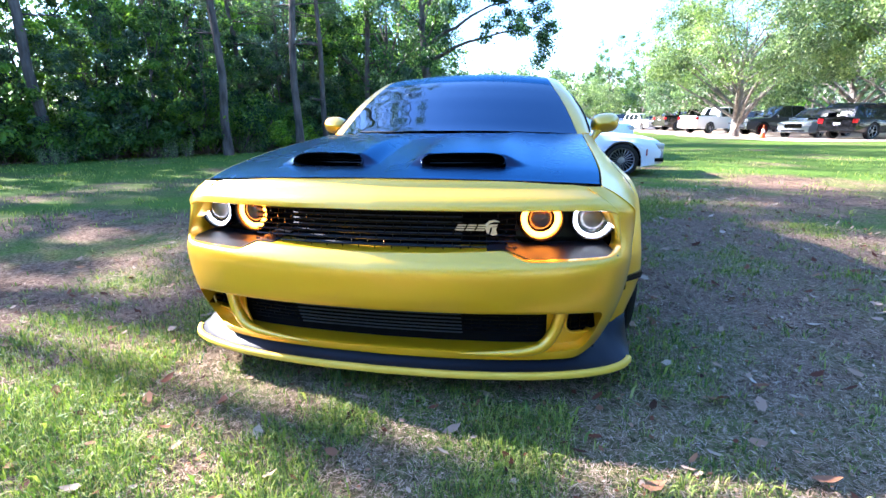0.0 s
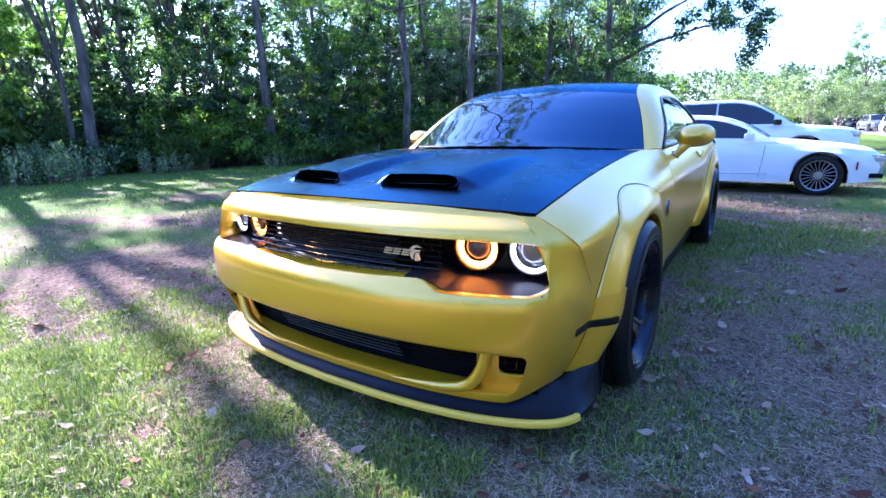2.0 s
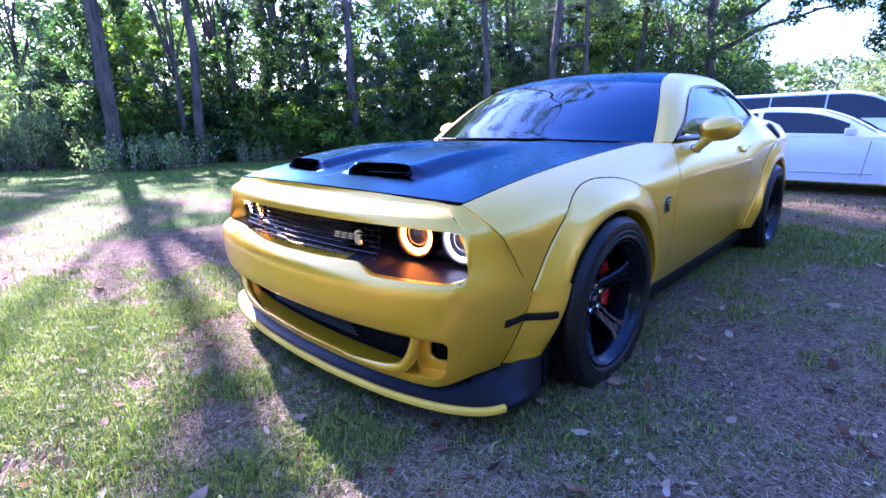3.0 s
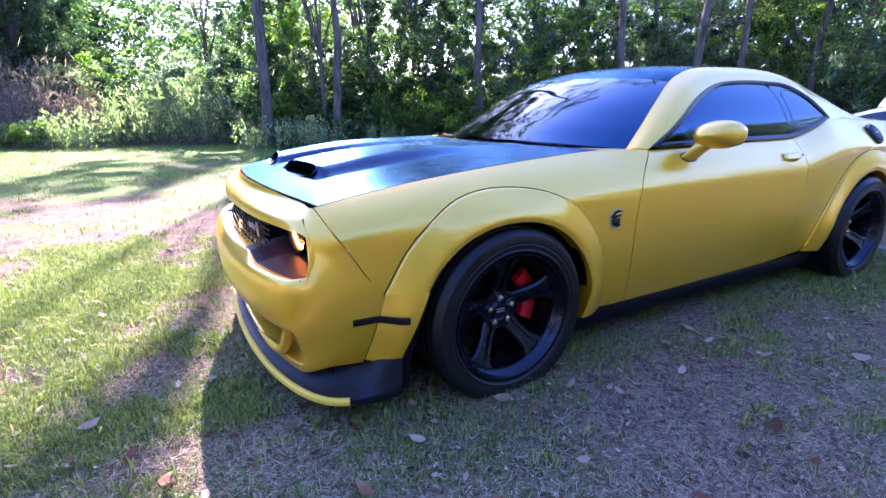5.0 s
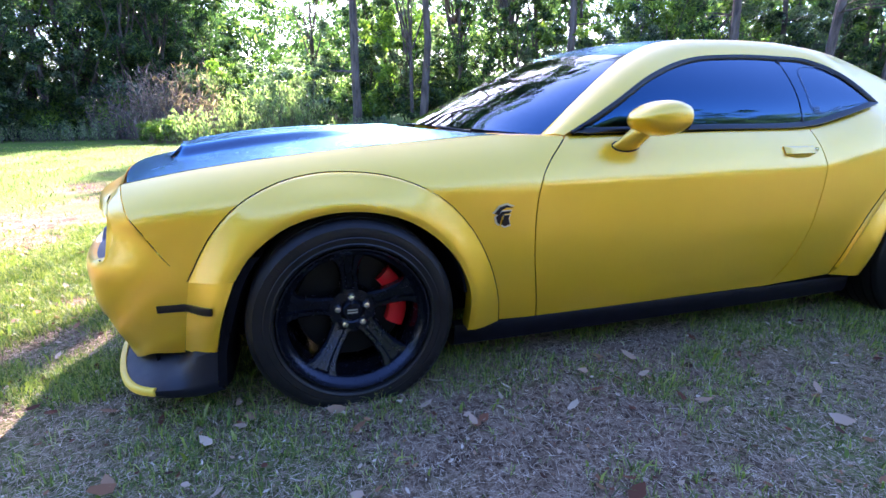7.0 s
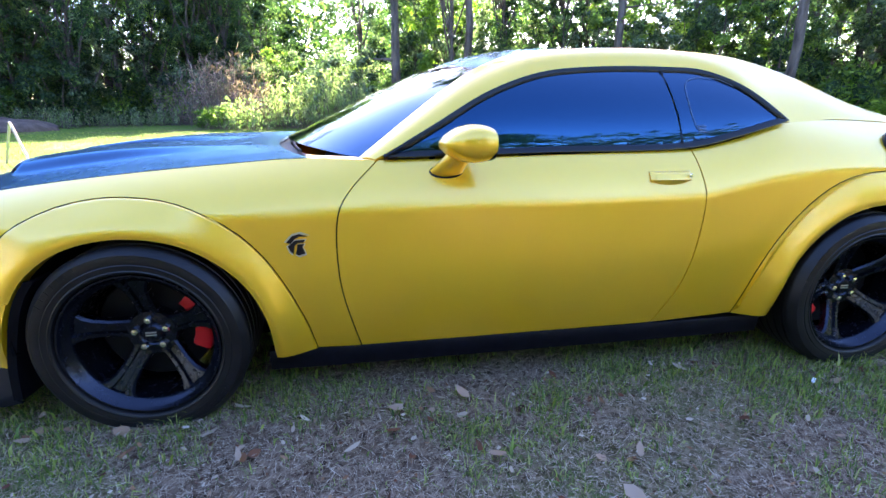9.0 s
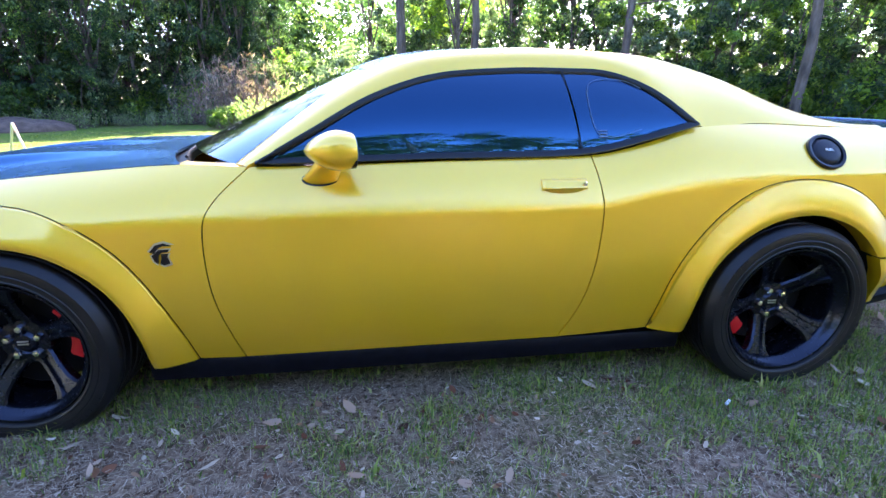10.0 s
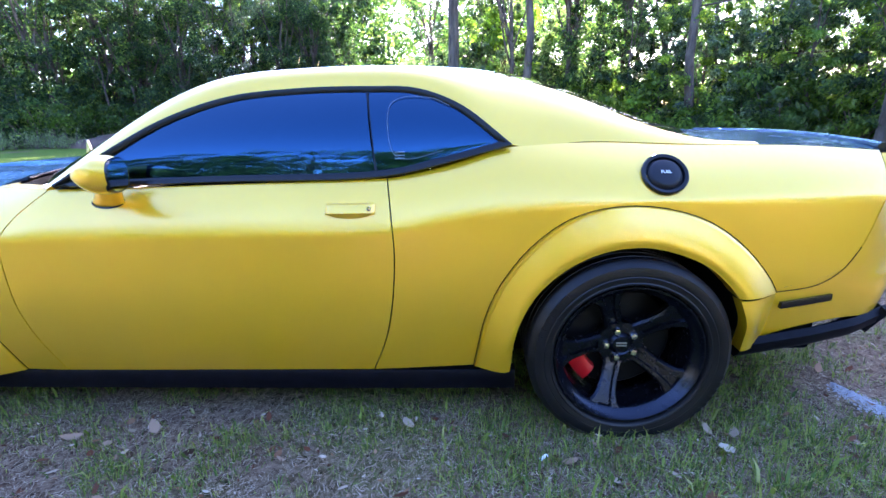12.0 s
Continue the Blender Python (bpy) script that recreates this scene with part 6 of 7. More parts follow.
low_t = [broadleaf("young_tree", "young leafy tree in the undergrowth", 5.4, 0.07, 1.7, 34, 110, 0.075, M["leaf_a"], M["bark"], 34, 0.10, "young trees"),
         broadleaf("young_tree", "young bright leafy tree in the undergrowth", 4.6, 0.06, 1.5, 30, 110, 0.075, M["leaf_b"], M["bark"], 35, 0.10, "young trees"),
         broadleaf("young_tree", "silvery-green young tree at the forest edge", 5.0, 0.06, 1.7, 36, 120, 0.075, M["leaf_silver"], M["bark"], 36, 0.06, "young trees")]
pines = [pine("pine_tree", "tall pine with a bare purplish trunk", 19, 0.135, 0.42, 41, "pine trees"), pine("pine_tree", "tall slender pine with a bare trunk", 16, 0.12, 0.34, 42, "pine trees"),
         pine("pine_tree", "pine with low drooping needle boughs", 13, 0.12, 0.16, 43, "pine trees"), pine("pine_tree", "tall pine with a bare purplish trunk and a high crown", 19, 0.135, 0.56, 44, "pine trees")]
bushes = [shrub("bush", "dense dark green bush at the forest edge", 1.7, 1.2, 34, 90, 0.05, M["leaf_a"], 51, "bushes"), shrub("bush", "bright green bush in the sun", 1.3, 0.9, 26, 90, 0.05, M["leaf_b"], 52, "bushes"),
          shrub("bush", "low leafy bush at the forest edge", 0.9, 1.0, 24, 90, 0.045, M["leaf_a"], 53, "bushes"),
          shrub("bush", "tall silvery-green bush catching the sun", 2.6, 1.3, 44, 90, 0.062, M["leaf_silver"], 54, "bushes")]
weeds = [weed_clump("tall_weeds", "tall feathery green weeds in the sun", 2.1, 0.6, 34, M["weed"], 61, "weeds"), weed_clump("tall_weeds", "knee-high pale weeds and grass tufts", 0.8, 0.7, 40, M["weed"], 62, "weeds"),
         weed_clump("dry_brush", "dry purplish-brown brush on the bank", 1.9, 0.9, 60, M["brush"], 63, "weeds", 0.012)]
used = set()


def plant(kinds, i, x, y, s):
    ob = kinds[i % len(kinds)]
    rz = (x * 12.99 + y * 78.23) % 6.28
    # growth stays low behind the sunlit weeds
    if -3.2 < y < 2.4 and -31 < x < -18.9 and x != round(x, 1):
        kind_ = ob.name.split(".")[0]
        s = min(s, (0.9 + 0.56 * (-18.2 - x)) / {"bush": 2.0, "young_tree": 5.0, "forest_tree": 11.0, "pine_tree": 16.0}.get(kind_, 2.0))
        if s < 0.45:
            return None
    if ob.name in used:
        return copy_at(ob, x, y, rz, s)
    used.add(ob.name)
    return set_at(ob, x, y, rz, s)


# the forest's edge: bushes first, then young trees, then tall ones
y = -30.0
i = 0
while y < 44:
    e = edge_of(y)
    plant(bushes, wr.choice((0, 0, 1, 2, 2)), e - wr.uniform(0.2, 1.4), y + wr.uniform(-0.4, 0.4), wr.uniform(0.7, 1.25))
    plant(bushes, wr.choice((0, 2)), e - wr.uniform(1.6, 3.6), y + wr.uniform(-0.6, 0.6), wr.uniform(1.0, 1.6))
    plant(bushes, wr.choice((0, 1, 1)), e - wr.uniform(0.8, 2.2), y + wr.uniform(-0.6, 0.6), wr.uniform(1.3, 2.0))
    if i % 2 == 0:
        plant(low_t, wr.choice((0, 0, 1)), e - wr.uniform(1.6, 4.5), y + wr.uniform(-0.8, 0.8), wr.uniform(0.8, 1.15))
    if i % 2 == 1:
        plant(weeds, 1, e + wr.uniform(-0.3, 0.6), y, wr.uniform(0.6, 1.0))
    dense = 2.2 < y < 40 or y < -9
    if dense or i % 3 == 0:
        k, dx, dy, s = wr.choice((0, 1, 1, 2)), wr.uniform(3.0, 7.5), wr.uniform(-0.9, 0.9), wr.uniform(0.8, 1.1) * (1.0 if dense else 0.62)
        if y < 2.2 or (9 < y < 22 and i % 2 == 0) or (y > 22 and i % 6 == 0):
            plant(tall, k, e - dx, y + dy, s)
        else:
            wr.uniform(0, 6.28)
    if dense and i % 2 == 0:
        k, dx, dy, s = wr.choice((0, 1)), wr.uniform(8.5, 14), wr.uniform(-1, 1), wr.uniform(0.9, 1.15)
        if y < 2.2:
            plant(tall, k, e - dx, y + dy, s)
        else:
            wr.uniform(0, 6.28)
    if i % 8 == 0:
        plant(pines, wr.choice((0, 1, 1, 2)), e - wr.uniform(2.5, 9), y + wr.uniform(-1, 1), wr.uniform(0.85, 1.15))
    y += 1.25
    i += 1
# pines whose trunks stand clear of the leaves
for x, y, k, s in ((-14.7, 2.0, 3, 1.0), (-7.9, 13.9, 0, 1.0), (-9.7, 12.4, 0, 1.05), (-7.4, 20.0, 0, 1.0), (-8.1, 16.6, 1, 0.95), (-13.4, 9.3, 0, 1.1)):
    plant(pines, k, x, y, s)
# slender tall trees, added so that their high crowns shade the lawn beside the car
for q in range(1, 4):
    yy = 6.1 + q * 1.1
    plant(high, 0, edge_of(yy) - 3.6 - 2.4 * (q % 2) + w2.uniform(-0.4, 0.4), yy, w2.uniform(0.76, 0.82))
for x, y, rz, s in ((-21.5, 0.9, 0.4, 0.6), (-15.8, 2.0, 0.75 * math.pi, 1.16), (-15.6, 4.6, 1.0, 1.12), (-15.6, 4.1, 5.2, 0.6), (-16.2, 6.1, 3.3, 0.6)):
    copy_at(high[0], x, y, rz, s)
plant(tall, 1, -20.4, 4.3, 0.82)
plant(tall, 0, -22.6, 3.6, 0.8)
# sunlit weeds and brush on the bank
for x, y, k, s in ((-18.6, -1.6, 0, 1.05), (-19.0, -2.6, 0, 1.0), (-18.0, -0.4, 0, 1.15), (-17.6, 0.4, 0, 1.05), (-18.8, -0.2, 0, 1.2), (-18.4, -1.0, 0, 0.9), (-17.8, 0.0, 0, 0.85), (-22.6, -4.8, 2, 1.8), (-23.6, -6.6, 2, 1.7), (-21.6, -5.8, 2, 1.3), (-20.6, -3.6, 2, 1.1),
                   (-18.2, 1.3, 2, 0.7), (-17.9, 1.9, 2, 0.6), (-18.6, -3.4, 1, 1.7), (-18.9, -4.0, 1, 1.5), (-20.0, -5.2, 1, 1.2), (-18.2, 1.8, 1, 1.2), (-15.8, 3.6, 1, 1.0), (-14.2, 5.8, 1, 1.0), (-23.5, -8.0, 2, 1.0), (-14.1, 1.6, 1, 1.3), (-13.9, 2.5, 1, 1.2), (-14.0, 3.3, 1, 1.3)):
    plant(weeds, k, x, y, s)
for x, y, k, s in ((-19.0, -4.7, 1, 0.85), (-19.3, -5.4, 1, 0.8), (-19.9, -2.2, 3, 0.55), (-20.6, -0.9, 3, 0.6), (-17.0, 1.6, 0, 0.9), (-18.3, 6.3, 3, 1.5), (-17.6, 4.9, 3, 1.2), (-18.0, 7.4, 3, 1.3), (-15.6, 8.6, 3, 1.1), (-20.6, 0.6, 3, 1.6), (-21.4, 2.0, 1, 1.8), (-14.2, 2.2, 2, 0.8), (-14.4, 3.0, 3, 0.45)):
    plant(bushes, k, x, y, s)
for q in range(50):
    yy = -16 + q * 1.1 + w2.uniform(-0.5, 0.5)
    e = edge_of(yy)
    plant(bushes, w2.choice((1, 3, 3, 0)), e - w2.uniform(0.6, 3.0), yy, w2.uniform(0.8, 1.5))
    if q % 2 or yy > 14:
        plant(low_t, w2.choice((0, 1, 2, 2)), e - w2.uniform(1.6, 5.0), yy + w2.uniform(-0.5, 0.5), w2.uniform(0.7, 1.15))
    if yy < -6.0:
        plant(tall, w2.choice((0, 1)), e - w2.uniform(1.6, 4.0), yy + w2.uniform(-0.4, 0.4), w2.uniform(0.6, 0.95))
    if q % 2 == 0 and yy < -6.0:
        plant(tall, w2.choice((0, 1, 1)), e - w2.uniform(2.5, 9.0), yy, w2.uniform(0.75, 1.0))
    if (q % 2 == 0 and yy > 9) or (q % 3 == 0 and yy < -4):
        plant(pines, 2, e - w2.uniform(3.0, 8.0), yy, w2.uniform(0.7, 1.0))
for q in range(15):
    yy = -1.5 + q * 1.05 + w2.uniform(-0.4, 0.4)
    plant(low_t, w2.choice((0, 0, 1, 2)), edge_of(yy) - w2.uniform(1.0, 2.6), yy, w2.uniform(0.75, 1.1))
# knee-high growth along the foot of the dark woods
for q in range(17):
    yy = -20.5 + q * 1.0
    plant(weeds, 1, edge_of(yy) + 1.0 + 0.5 * math.sin(q * 2.3), yy, 1.0 + 0.25 * math.sin(q * 1.7))
# the woods behind the edge, past counting
r_ = np.random.default_rng(77)
cs = []
for q in range(3600):
    yy = r_.uniform(-45, 60)
    depth = r_.uniform(7, 38)
    thin = math.exp(-((yy - 2.5) / 4.0) ** 2)
    top = min(17.0, (2.6 + 0.42 * depth) * (1 - thin) + (2.0 + 0.38 * max(0.0, depth - 4)) * thin)
    if yy > 13 or yy < -4:
        top = 5.5 + 0.45 * depth
    cs.append((edge_of(yy) - depth, yy, r_.uniform(0.0, 1.0) * top))
cs += [(r_.uniform(-42, -32), r_.uniform(-11, -3.4), r_.uniform(0, 12)) for q in range(400)]
v, f = leaf_cloud(np.array(cs), r_.uniform(0.7, 1.5, len(cs)), 60, 0.20, r_)
tagged(child("far_woods", raw_mesh("far_woods", v, f, M["leaf_a"], smooth=False)), "dark woods behind the forest edge", "woods", kind="stuff")

# a far tree line beyond the car park
cs = [(r_.uniform(-30, 75), r_.uniform(76, 96), r_.uniform(0.0, 1.0) * 8.5 + 0.3) for q in range(1300)]
v, f = leaf_cloud(np.array(cs), r_.uniform(0.9, 2.0, len(cs)), 46, 0.34, r_)
tagged(child("far_tree_line", raw_mesh("far_tree_line", v, f, M["leaf_oak"], smooth=False)), "sunlit tree line beyond the parked cars", "woods", kind="stuff")

# oaks by the car park
oak_big = broadleaf("oak_tree", "spreading oak with a grey trunk by the parked cars", 9.0, 0.26, 6.0, 190, 300, 0.085, M["leaf_oak"], M["pale_bark"], 71, 0.36, "oaks")
oak_far = broadleaf("oak_tree", "sunlit oak at the far end of the car park", 9.0, 0.28, 6.0, 150, 60, 0.18, M["leaf_oak"], M["pale_bark"], 72, 0.24, "oaks")
set_at(oak_big, 12.0, 30.4, 0.4, 0.9)
copy_at(oak_big, 19.5, 27.0, 2.0, 0.95)


def limb_oak(name, label, seed):
    """An oak with a moss-hung crown on one side and one long limb, leafy at its end, on the other."""
    r = np.random.default_rng(seed)
    tree = thing(name, label, "tree", group="oaks")
    spine = wobble_line((0, 0, -0.15), (-0.4, 0.2, 8.0), 12, 0.08, r)
    rad = 0.27 * (1 - np.linspace(0, 1, 12) * 0.8)
    rad[0] *= 1.5
    part("trunk", bm_from(*tube(spine, rad, 12)), M["bark"], tree)
    body = [np.array((r.normal(0, 1.15) - 0.2, r.normal(0, 1.2), r.uniform(1.5, 9.5))) for q in range(62)]
    reach = [wobble_line(spine[5], (5.0, -0.4, 4.9), 12, 0.10, r), wobble_line(spine[6], (4.4, 0.3, 6.3), 12, 0.10, r), wobble_line(spine[8], (3.6, 0.6, 8.0), 12, 0.10, r)]
    tips = []
    for line in reach:
        for k in (7, 8, 9, 10, 11, 11):
            p = np.array(line[k])
            tips += [p + r.normal(0, 0.34, 3), p + r.normal(0, 0.4, 3) + np.array((0.1, 0, 0.15))]
    # the end of the lowest limb hangs
    tips += [np.array((4.9 + r.normal(0, 0.12), -0.4 + r.normal(0, 0.2), z)) for z in (4.5, 4.2, 3.9, 3.6, 3.35)]
    limbs = [tube(line, np.linspace(0.10, 0.018, 12), 7, cap=False) for line in reach]
    limbs += [tube(wobble_line(spine[int(np.clip(c[2] * 1.2, 2, 11))], c, 6, 0.06, r), np.linspace(0.05, 0.012, 6), 5, cap=False) for c in body[::6]]
    tagged(child("branchwork", raw_mesh("branchwork", *joined(*limbs), M["bark"]), tree), kind="stuff")
    v, f = leaf_cloud(np.array(body), r.uniform(0.45, 0.85, len(body)), 170, 0.075, r)
    v2, f2 = leaf_cloud(np.array(tips), r.uniform(0.32, 0.6, len(tips)), 210, 0.07, r)
    child("crown", raw_mesh("crown", np.vstack([v, v2]), np.vstack([f, f2 + len(v)]), M["leaf_a"], smooth=False), tree)
    hung = np.array([c + np.array((0.3, -0.5, -0.3 * k)) for c in body[::4] for k in range(3)])
    v, f = leaf_cloud(hung, r.uniform(0.16, 0.3, len(hung)), 60, 0.055, r, 0.0, 1.2)
    child("hanging_moss", raw_mesh("hanging_moss", v, f, M["leaf_silver"], smooth=False), tree, "pale grey-green hanging moss")
    return tree


set_at(limb_oak("oak_tree", "dark mossy oak with one long limb over the lawn", 75), -4.5, 20.2, 0.0, 1.0)
oak_dark = broadleaf("oak_tree", "dark leafy oak at the end of the forest", 9.5, 0.28, 5.0, 150, 200, 0.09, M["leaf_a"], M["bark"], 73, 0.2, "oaks")
set_at(oak_dark, -7.8, 24.0, 5.0, 0.9)
set_at(oak_far, 13.2, 47.0, 1.0, 0.62)
for x, y, rz, s in ((16.0, 42.0, 3.0, 0.8), (23.0, 40.0, 4.0, 1.1), (4.6, 58.0, 0.5, 0.58), (-1.0, 64.0, 2.5, 0.62), (7.5, 68.0, 1.4, 0.6), (30.0, 33.0, 2.2, 1.1), (19.0, 50.0, 5.1, 0.8)):
    copy_at(oak_far, x, y, rz, s)
for q, (x, y) in enumerate(((31.8, 64), (32.4, 65), (31.0, 54.6), (26.5, 47), (36, 58), (20, 66), (14, 70), (40, 52), (27, 60), (10, 75), (22, 74), (34, 70))):
    plant(pines[:3] if q < 5 else tall, q, x, y, 1.0 if q < 5 else 1.05)
# trees added to close the field on the other sides, mostly out of view
field = [broadleaf("field_tree", "leafy tree across the field", 11.0, 0.17, 3.2, 56, 34, 0.17, M["leaf_a"], M["bark"], 38, 0.14, "field trees")]
for q in range(46):
    a = radians(-100 + q * 150 / 45)
    d = wr.uniform(27, 38)
    plant(field, q, 3 + d * math.cos(a), 4 + d * math.sin(a), wr.uniform(0.9, 1.35))
# unseen oaks for the side windows to reflect
for x, y, rz, s in ((15.5, -9.0, 0.3, 0.95), (16.5, -3.0, 1.6, 1.0), (16.0, 2.6, 2.7, 0.9), (17.5, -14.5, 4.0, 1.05)):
    copy_at(oak_dark, x, y, rz, s)
# unseen bushes, added to fill the reflected gap under the crowns
for q in range(15):
    copy_at(bushes[0], 17.6 + 0.7 * math.sin(q * 2.1), -16.0 + 1.6 * q, q * 1.7, 1.5 + 0.2 * math.sin(q * 1.3))
for q in range(14):
    plant(field, q, -14 + q * 1.8, -38 + wr.uniform(-5, 3), wr.uniform(0.8, 1.1))

# ---------------- other vehicles ----------------
M["white_paint"] = vary_rough(mat("white_car_paint", (0.87, 0.88, 0.89), 0.18, Coat_Weight=0.6, Coat_Roughness=0.05), 0.14, 0.22, 8)
M["black_paint"] = mat("black_car_paint", (0.010, 0.010, 0.012), 0.15, Coat_Weight=0.6)
M["grey_paint"] = mat("grey_car_paint", (0.06, 0.065, 0.075), 0.2, 0.4, Coat_Weight=0.6)
M["silver_paint"] = mat("silver_car_paint", (0.40, 0.43, 0.47), 0.25, 0.6, Coat_Weight=0.6)
M["blue_paint"] = mat("blue_car_paint", (0.012, 0.04, 0.20), 0.2, 0.2, Coat_Weight=0.6)
M["rim_bright"] = mat("bright_alloy", (0.42, 0.42, 0.44), 0.3, 0.9)
M["car_glass"] = mat("car_glass", (0.012, 0.014, 0.018), 0.03, IOR=1.6)
M["tail_lamp"] = mat("red_tail_lamp", (0.35, 0.01, 0.012), 0.15)
M["head_lamp"] = mat("clear_head_lamp", (0.45, 0.47, 0.5), 0.08, 0.4)
M["orange"] = vary(mat("orange_cone_plastic", rough=0.5), (0.85, 0.16, 0.03), (0.75, 0.13, 0.02), 9)


def road_wheel(parent, x, s, R, rim_r, spokes, tone):
    sx = 1 if x > 0 else -1
    w = child("wheel", None, parent, at=Matrix.Translation((x, s, R - 0.01)))
    prof = [(rim_r * 0.98, -0.20), (R * 0.92, -0.215), (R, -0.19), (R, -0.03), (R * 0.94, -0.004), (rim_r * 1.08, 0.0), (rim_r, -0.012)]
    v, f = lathe(prof, 44, "x")
    child("tyre", raw_mesh("tyre", v * (sx, 1, 1), f, M["rubber"]), w)
    v, f = lathe([(rim_r * 0.9, -0.19), (rim_r * 0.95, -0.03), (rim_r * 1.01, -0.004), (rim_r * 0.97, -0.008), (rim_r * 0.92, -0.03), (rim_r * 0.86, -0.12), (0.02, -0.125)], 40, "x")
    # behind spokes the barrel is near-black, with the shade in its colour
    rim = child("rim", raw_mesh("rim", v * (sx, 1, 1), f, M["gap"] if spokes else tone), w)
    if spokes:
        v, f = lathe([(rim_r * 1.0, -0.004), (rim_r * 0.985, 0.002), (rim_r * 0.94, -0.004), (rim_r * 0.92, -0.02)], 40, "x")
        child("rim_lip", raw_mesh("rim_lip", v * (sx, 1, 1), f, tone), rim)
    for k in range(spokes):
        a = 2 * math.pi * k / spokes
        m_ = Matrix.Rotation(a, 4, "X")
        k_ = 0.012 if spokes < 10 else 0.0042
        bm = box(-0.035, 0.03, -k_, -0.012, rim_r * 0.98, k_, 0.003, 1)
        for vv in bm.verts:
            vv.co.x *= sx
            vv.co.z *= 0.7 + 0.9 * vv.co.y / rim_r
        part("spoke", bm, tone, rim, at=m_)
    v, f = lathe([(rim_r * 0.25, -0.05), (rim_r * 0.24, -0.012), (0.001, -0.008)], 20, "x")
    child("hub", raw_mesh("hub", v * (sx, 1, 1), f, tone), rim)
    return w


def vehicle(name, label, category, L, W, deck, roof, wheels, R, sill, paint, windows, spokes=0, tone=None, lamps=True, mirrors=True, group="", bed=None, mirror_tone=None):
    """A car in its own frame: nose at s = 0, s runs back along -y, so that +y is ahead."""
    c = thing(name, label, category, group=group)
    dz, rz_ = pchip(*deck), pchip(*roof)
    Ra = R + 0.045
    tone = tone or M["silver_paint"]

    def half(s):
        return W / 2 * (1 - 0.16 * max(0, 1 - s / (0.16 * L)) ** 2.2 - 0.10 * max(0, 1 - (L - s) / (0.12 * L)) ** 2.2)

    st = np.unique(np.r_[np.linspace(0, 0.15, 6), np.linspace(0.15, L - 0.12, 70), np.linspace(L - 0.12, L, 5), *[np.linspace(w - Ra, w + Ra, 22) for w in wheels]])
    g = []
    for s in st:
        w, zt = half(s), dz(s)
        zb = sill + 0.07 * max(0, 1 - s / 0.5) + 0.10 * max(0, 1 - (L - s) / 0.6)
        arch = max([zb] + [R - 0.01 + math.sqrt(max(0, Ra ** 2 - (s - q) ** 2)) for q in wheels if abs(s - q) < Ra])
        arch = min(arch, zt - 0.08)
        zs = zt - 0.10
        ring = [(0, zt + 0.035), (w * 0.45, zt + 0.03), (w * 0.80, zt + 0.012), (w * 0.92, zt - 0.02), (w * 0.975, zs)]
        for t in (0.25, 0.5, 0.75, 1.0):
            z = zs + (arch - zs) * t
            ring.append((w * (1.0 - 0.035 * ((z - 0.62) / 0.4) ** 2), z))
        ring += [(w * 0.95, arch), (w * 0.76, arch), (w * 0.74, zb), (0, zb)]
        pts = [(x, -s, z) for x, z in ring]
        g.append(pts + [(-x, yy, z) for x, yy, z in pts[-2:0:-1]])
    arr = np.array(g)
    k = arr.shape[1]
    idx = np.arange(arr.shape[0] * k).reshape(-1, k)
    fs = np.vstack([np.stack([idx[i], np.roll(idx[i], -1), np.roll(idx[i + 1], -1), idx[i + 1]], -1) for i in range(len(idx) - 1)])
    bm = bm_from(arr.reshape(-1, 3), fs)
    bm.verts.ensure_lookup_table()
    bm.faces.new([bm.verts[j] for j in idx[0]])
    bm.faces.new([bm.verts[j] for j in idx[-1]][::-1])
    part("body", bm, paint, c, sharp=40)
    s0, s1 = roof[0][0], roof[-1][0]

    def ring_at(s, out=0.0):
        w, zb, zr = half(s), dz(s) - 0.02, rz_(s)
        wb = w * 0.93 + out
        wr_ = W / 2 * 0.70 + (wb - W / 2 * 0.70) * max(0, 1 - (zr - zb) / (max(q[1] for q in roof) - zb + 1e-6)) + out
        return wb, wr_, zb, zr + out

    g = []
    for s in np.linspace(s0, s1, 50):
        wb, wr_, zb, zr = ring_at(s)
        pts = [(0, -s, zr + 0.02), (wr_ * 0.6, -s, zr + 0.014), (wr_ * 0.92, -s, zr - 0.006), (wr_, -s, zr - 0.03 * min(1, (zr - zb) / 0.2)), (wb, -s, zb)]
        g.append(pts + [(-a, b, d) for a, b, d in pts[-1:0:-1]])
    arr = np.array(g)
    k = arr.shape[1]
    idx = np.arange(arr.shape[0] * k).reshape(-1, k)
    fs = np.vstack([np.stack([idx[i, :-1], idx[i, 1:], idx[i + 1, 1:], idx[i + 1, :-1]], -1) for i in range(len(idx) - 1)])
    bm = bm_from(arr.reshape(-1, 3), fs)
    part("cabin", bm, paint, c, sharp=40)

    def glass(nm, sa, sb, kind):
        rows = []
        for s in np.linspace(sa, sb, 10):
            wb, wr_, zb, zr = ring_at(s, 0.004)
            if kind == "side":
                za, zz = zb + 0.05, zr - 0.07
                if zz < za:
                    zz = za
                xa = wb + (wr_ - wb) * (za - zb) / max(zr - 0.03 - zb, 1e-6)
                xb = wb + (wr_ - wb) * (zz - zb) / max(zr - 0.03 - zb, 1e-6)
                rows.append([(xa + (xb - xa) * t, -s, za + (zz - za) * t) for t in np.linspace(0, 1, 4)])
            else:
                rows.append([(wr_ * 0.90 * t, -s, zr + 0.02 - 0.02 * t * t + 0.004) for t in np.linspace(-1, 1, 9)])
        o = np.array(rows)
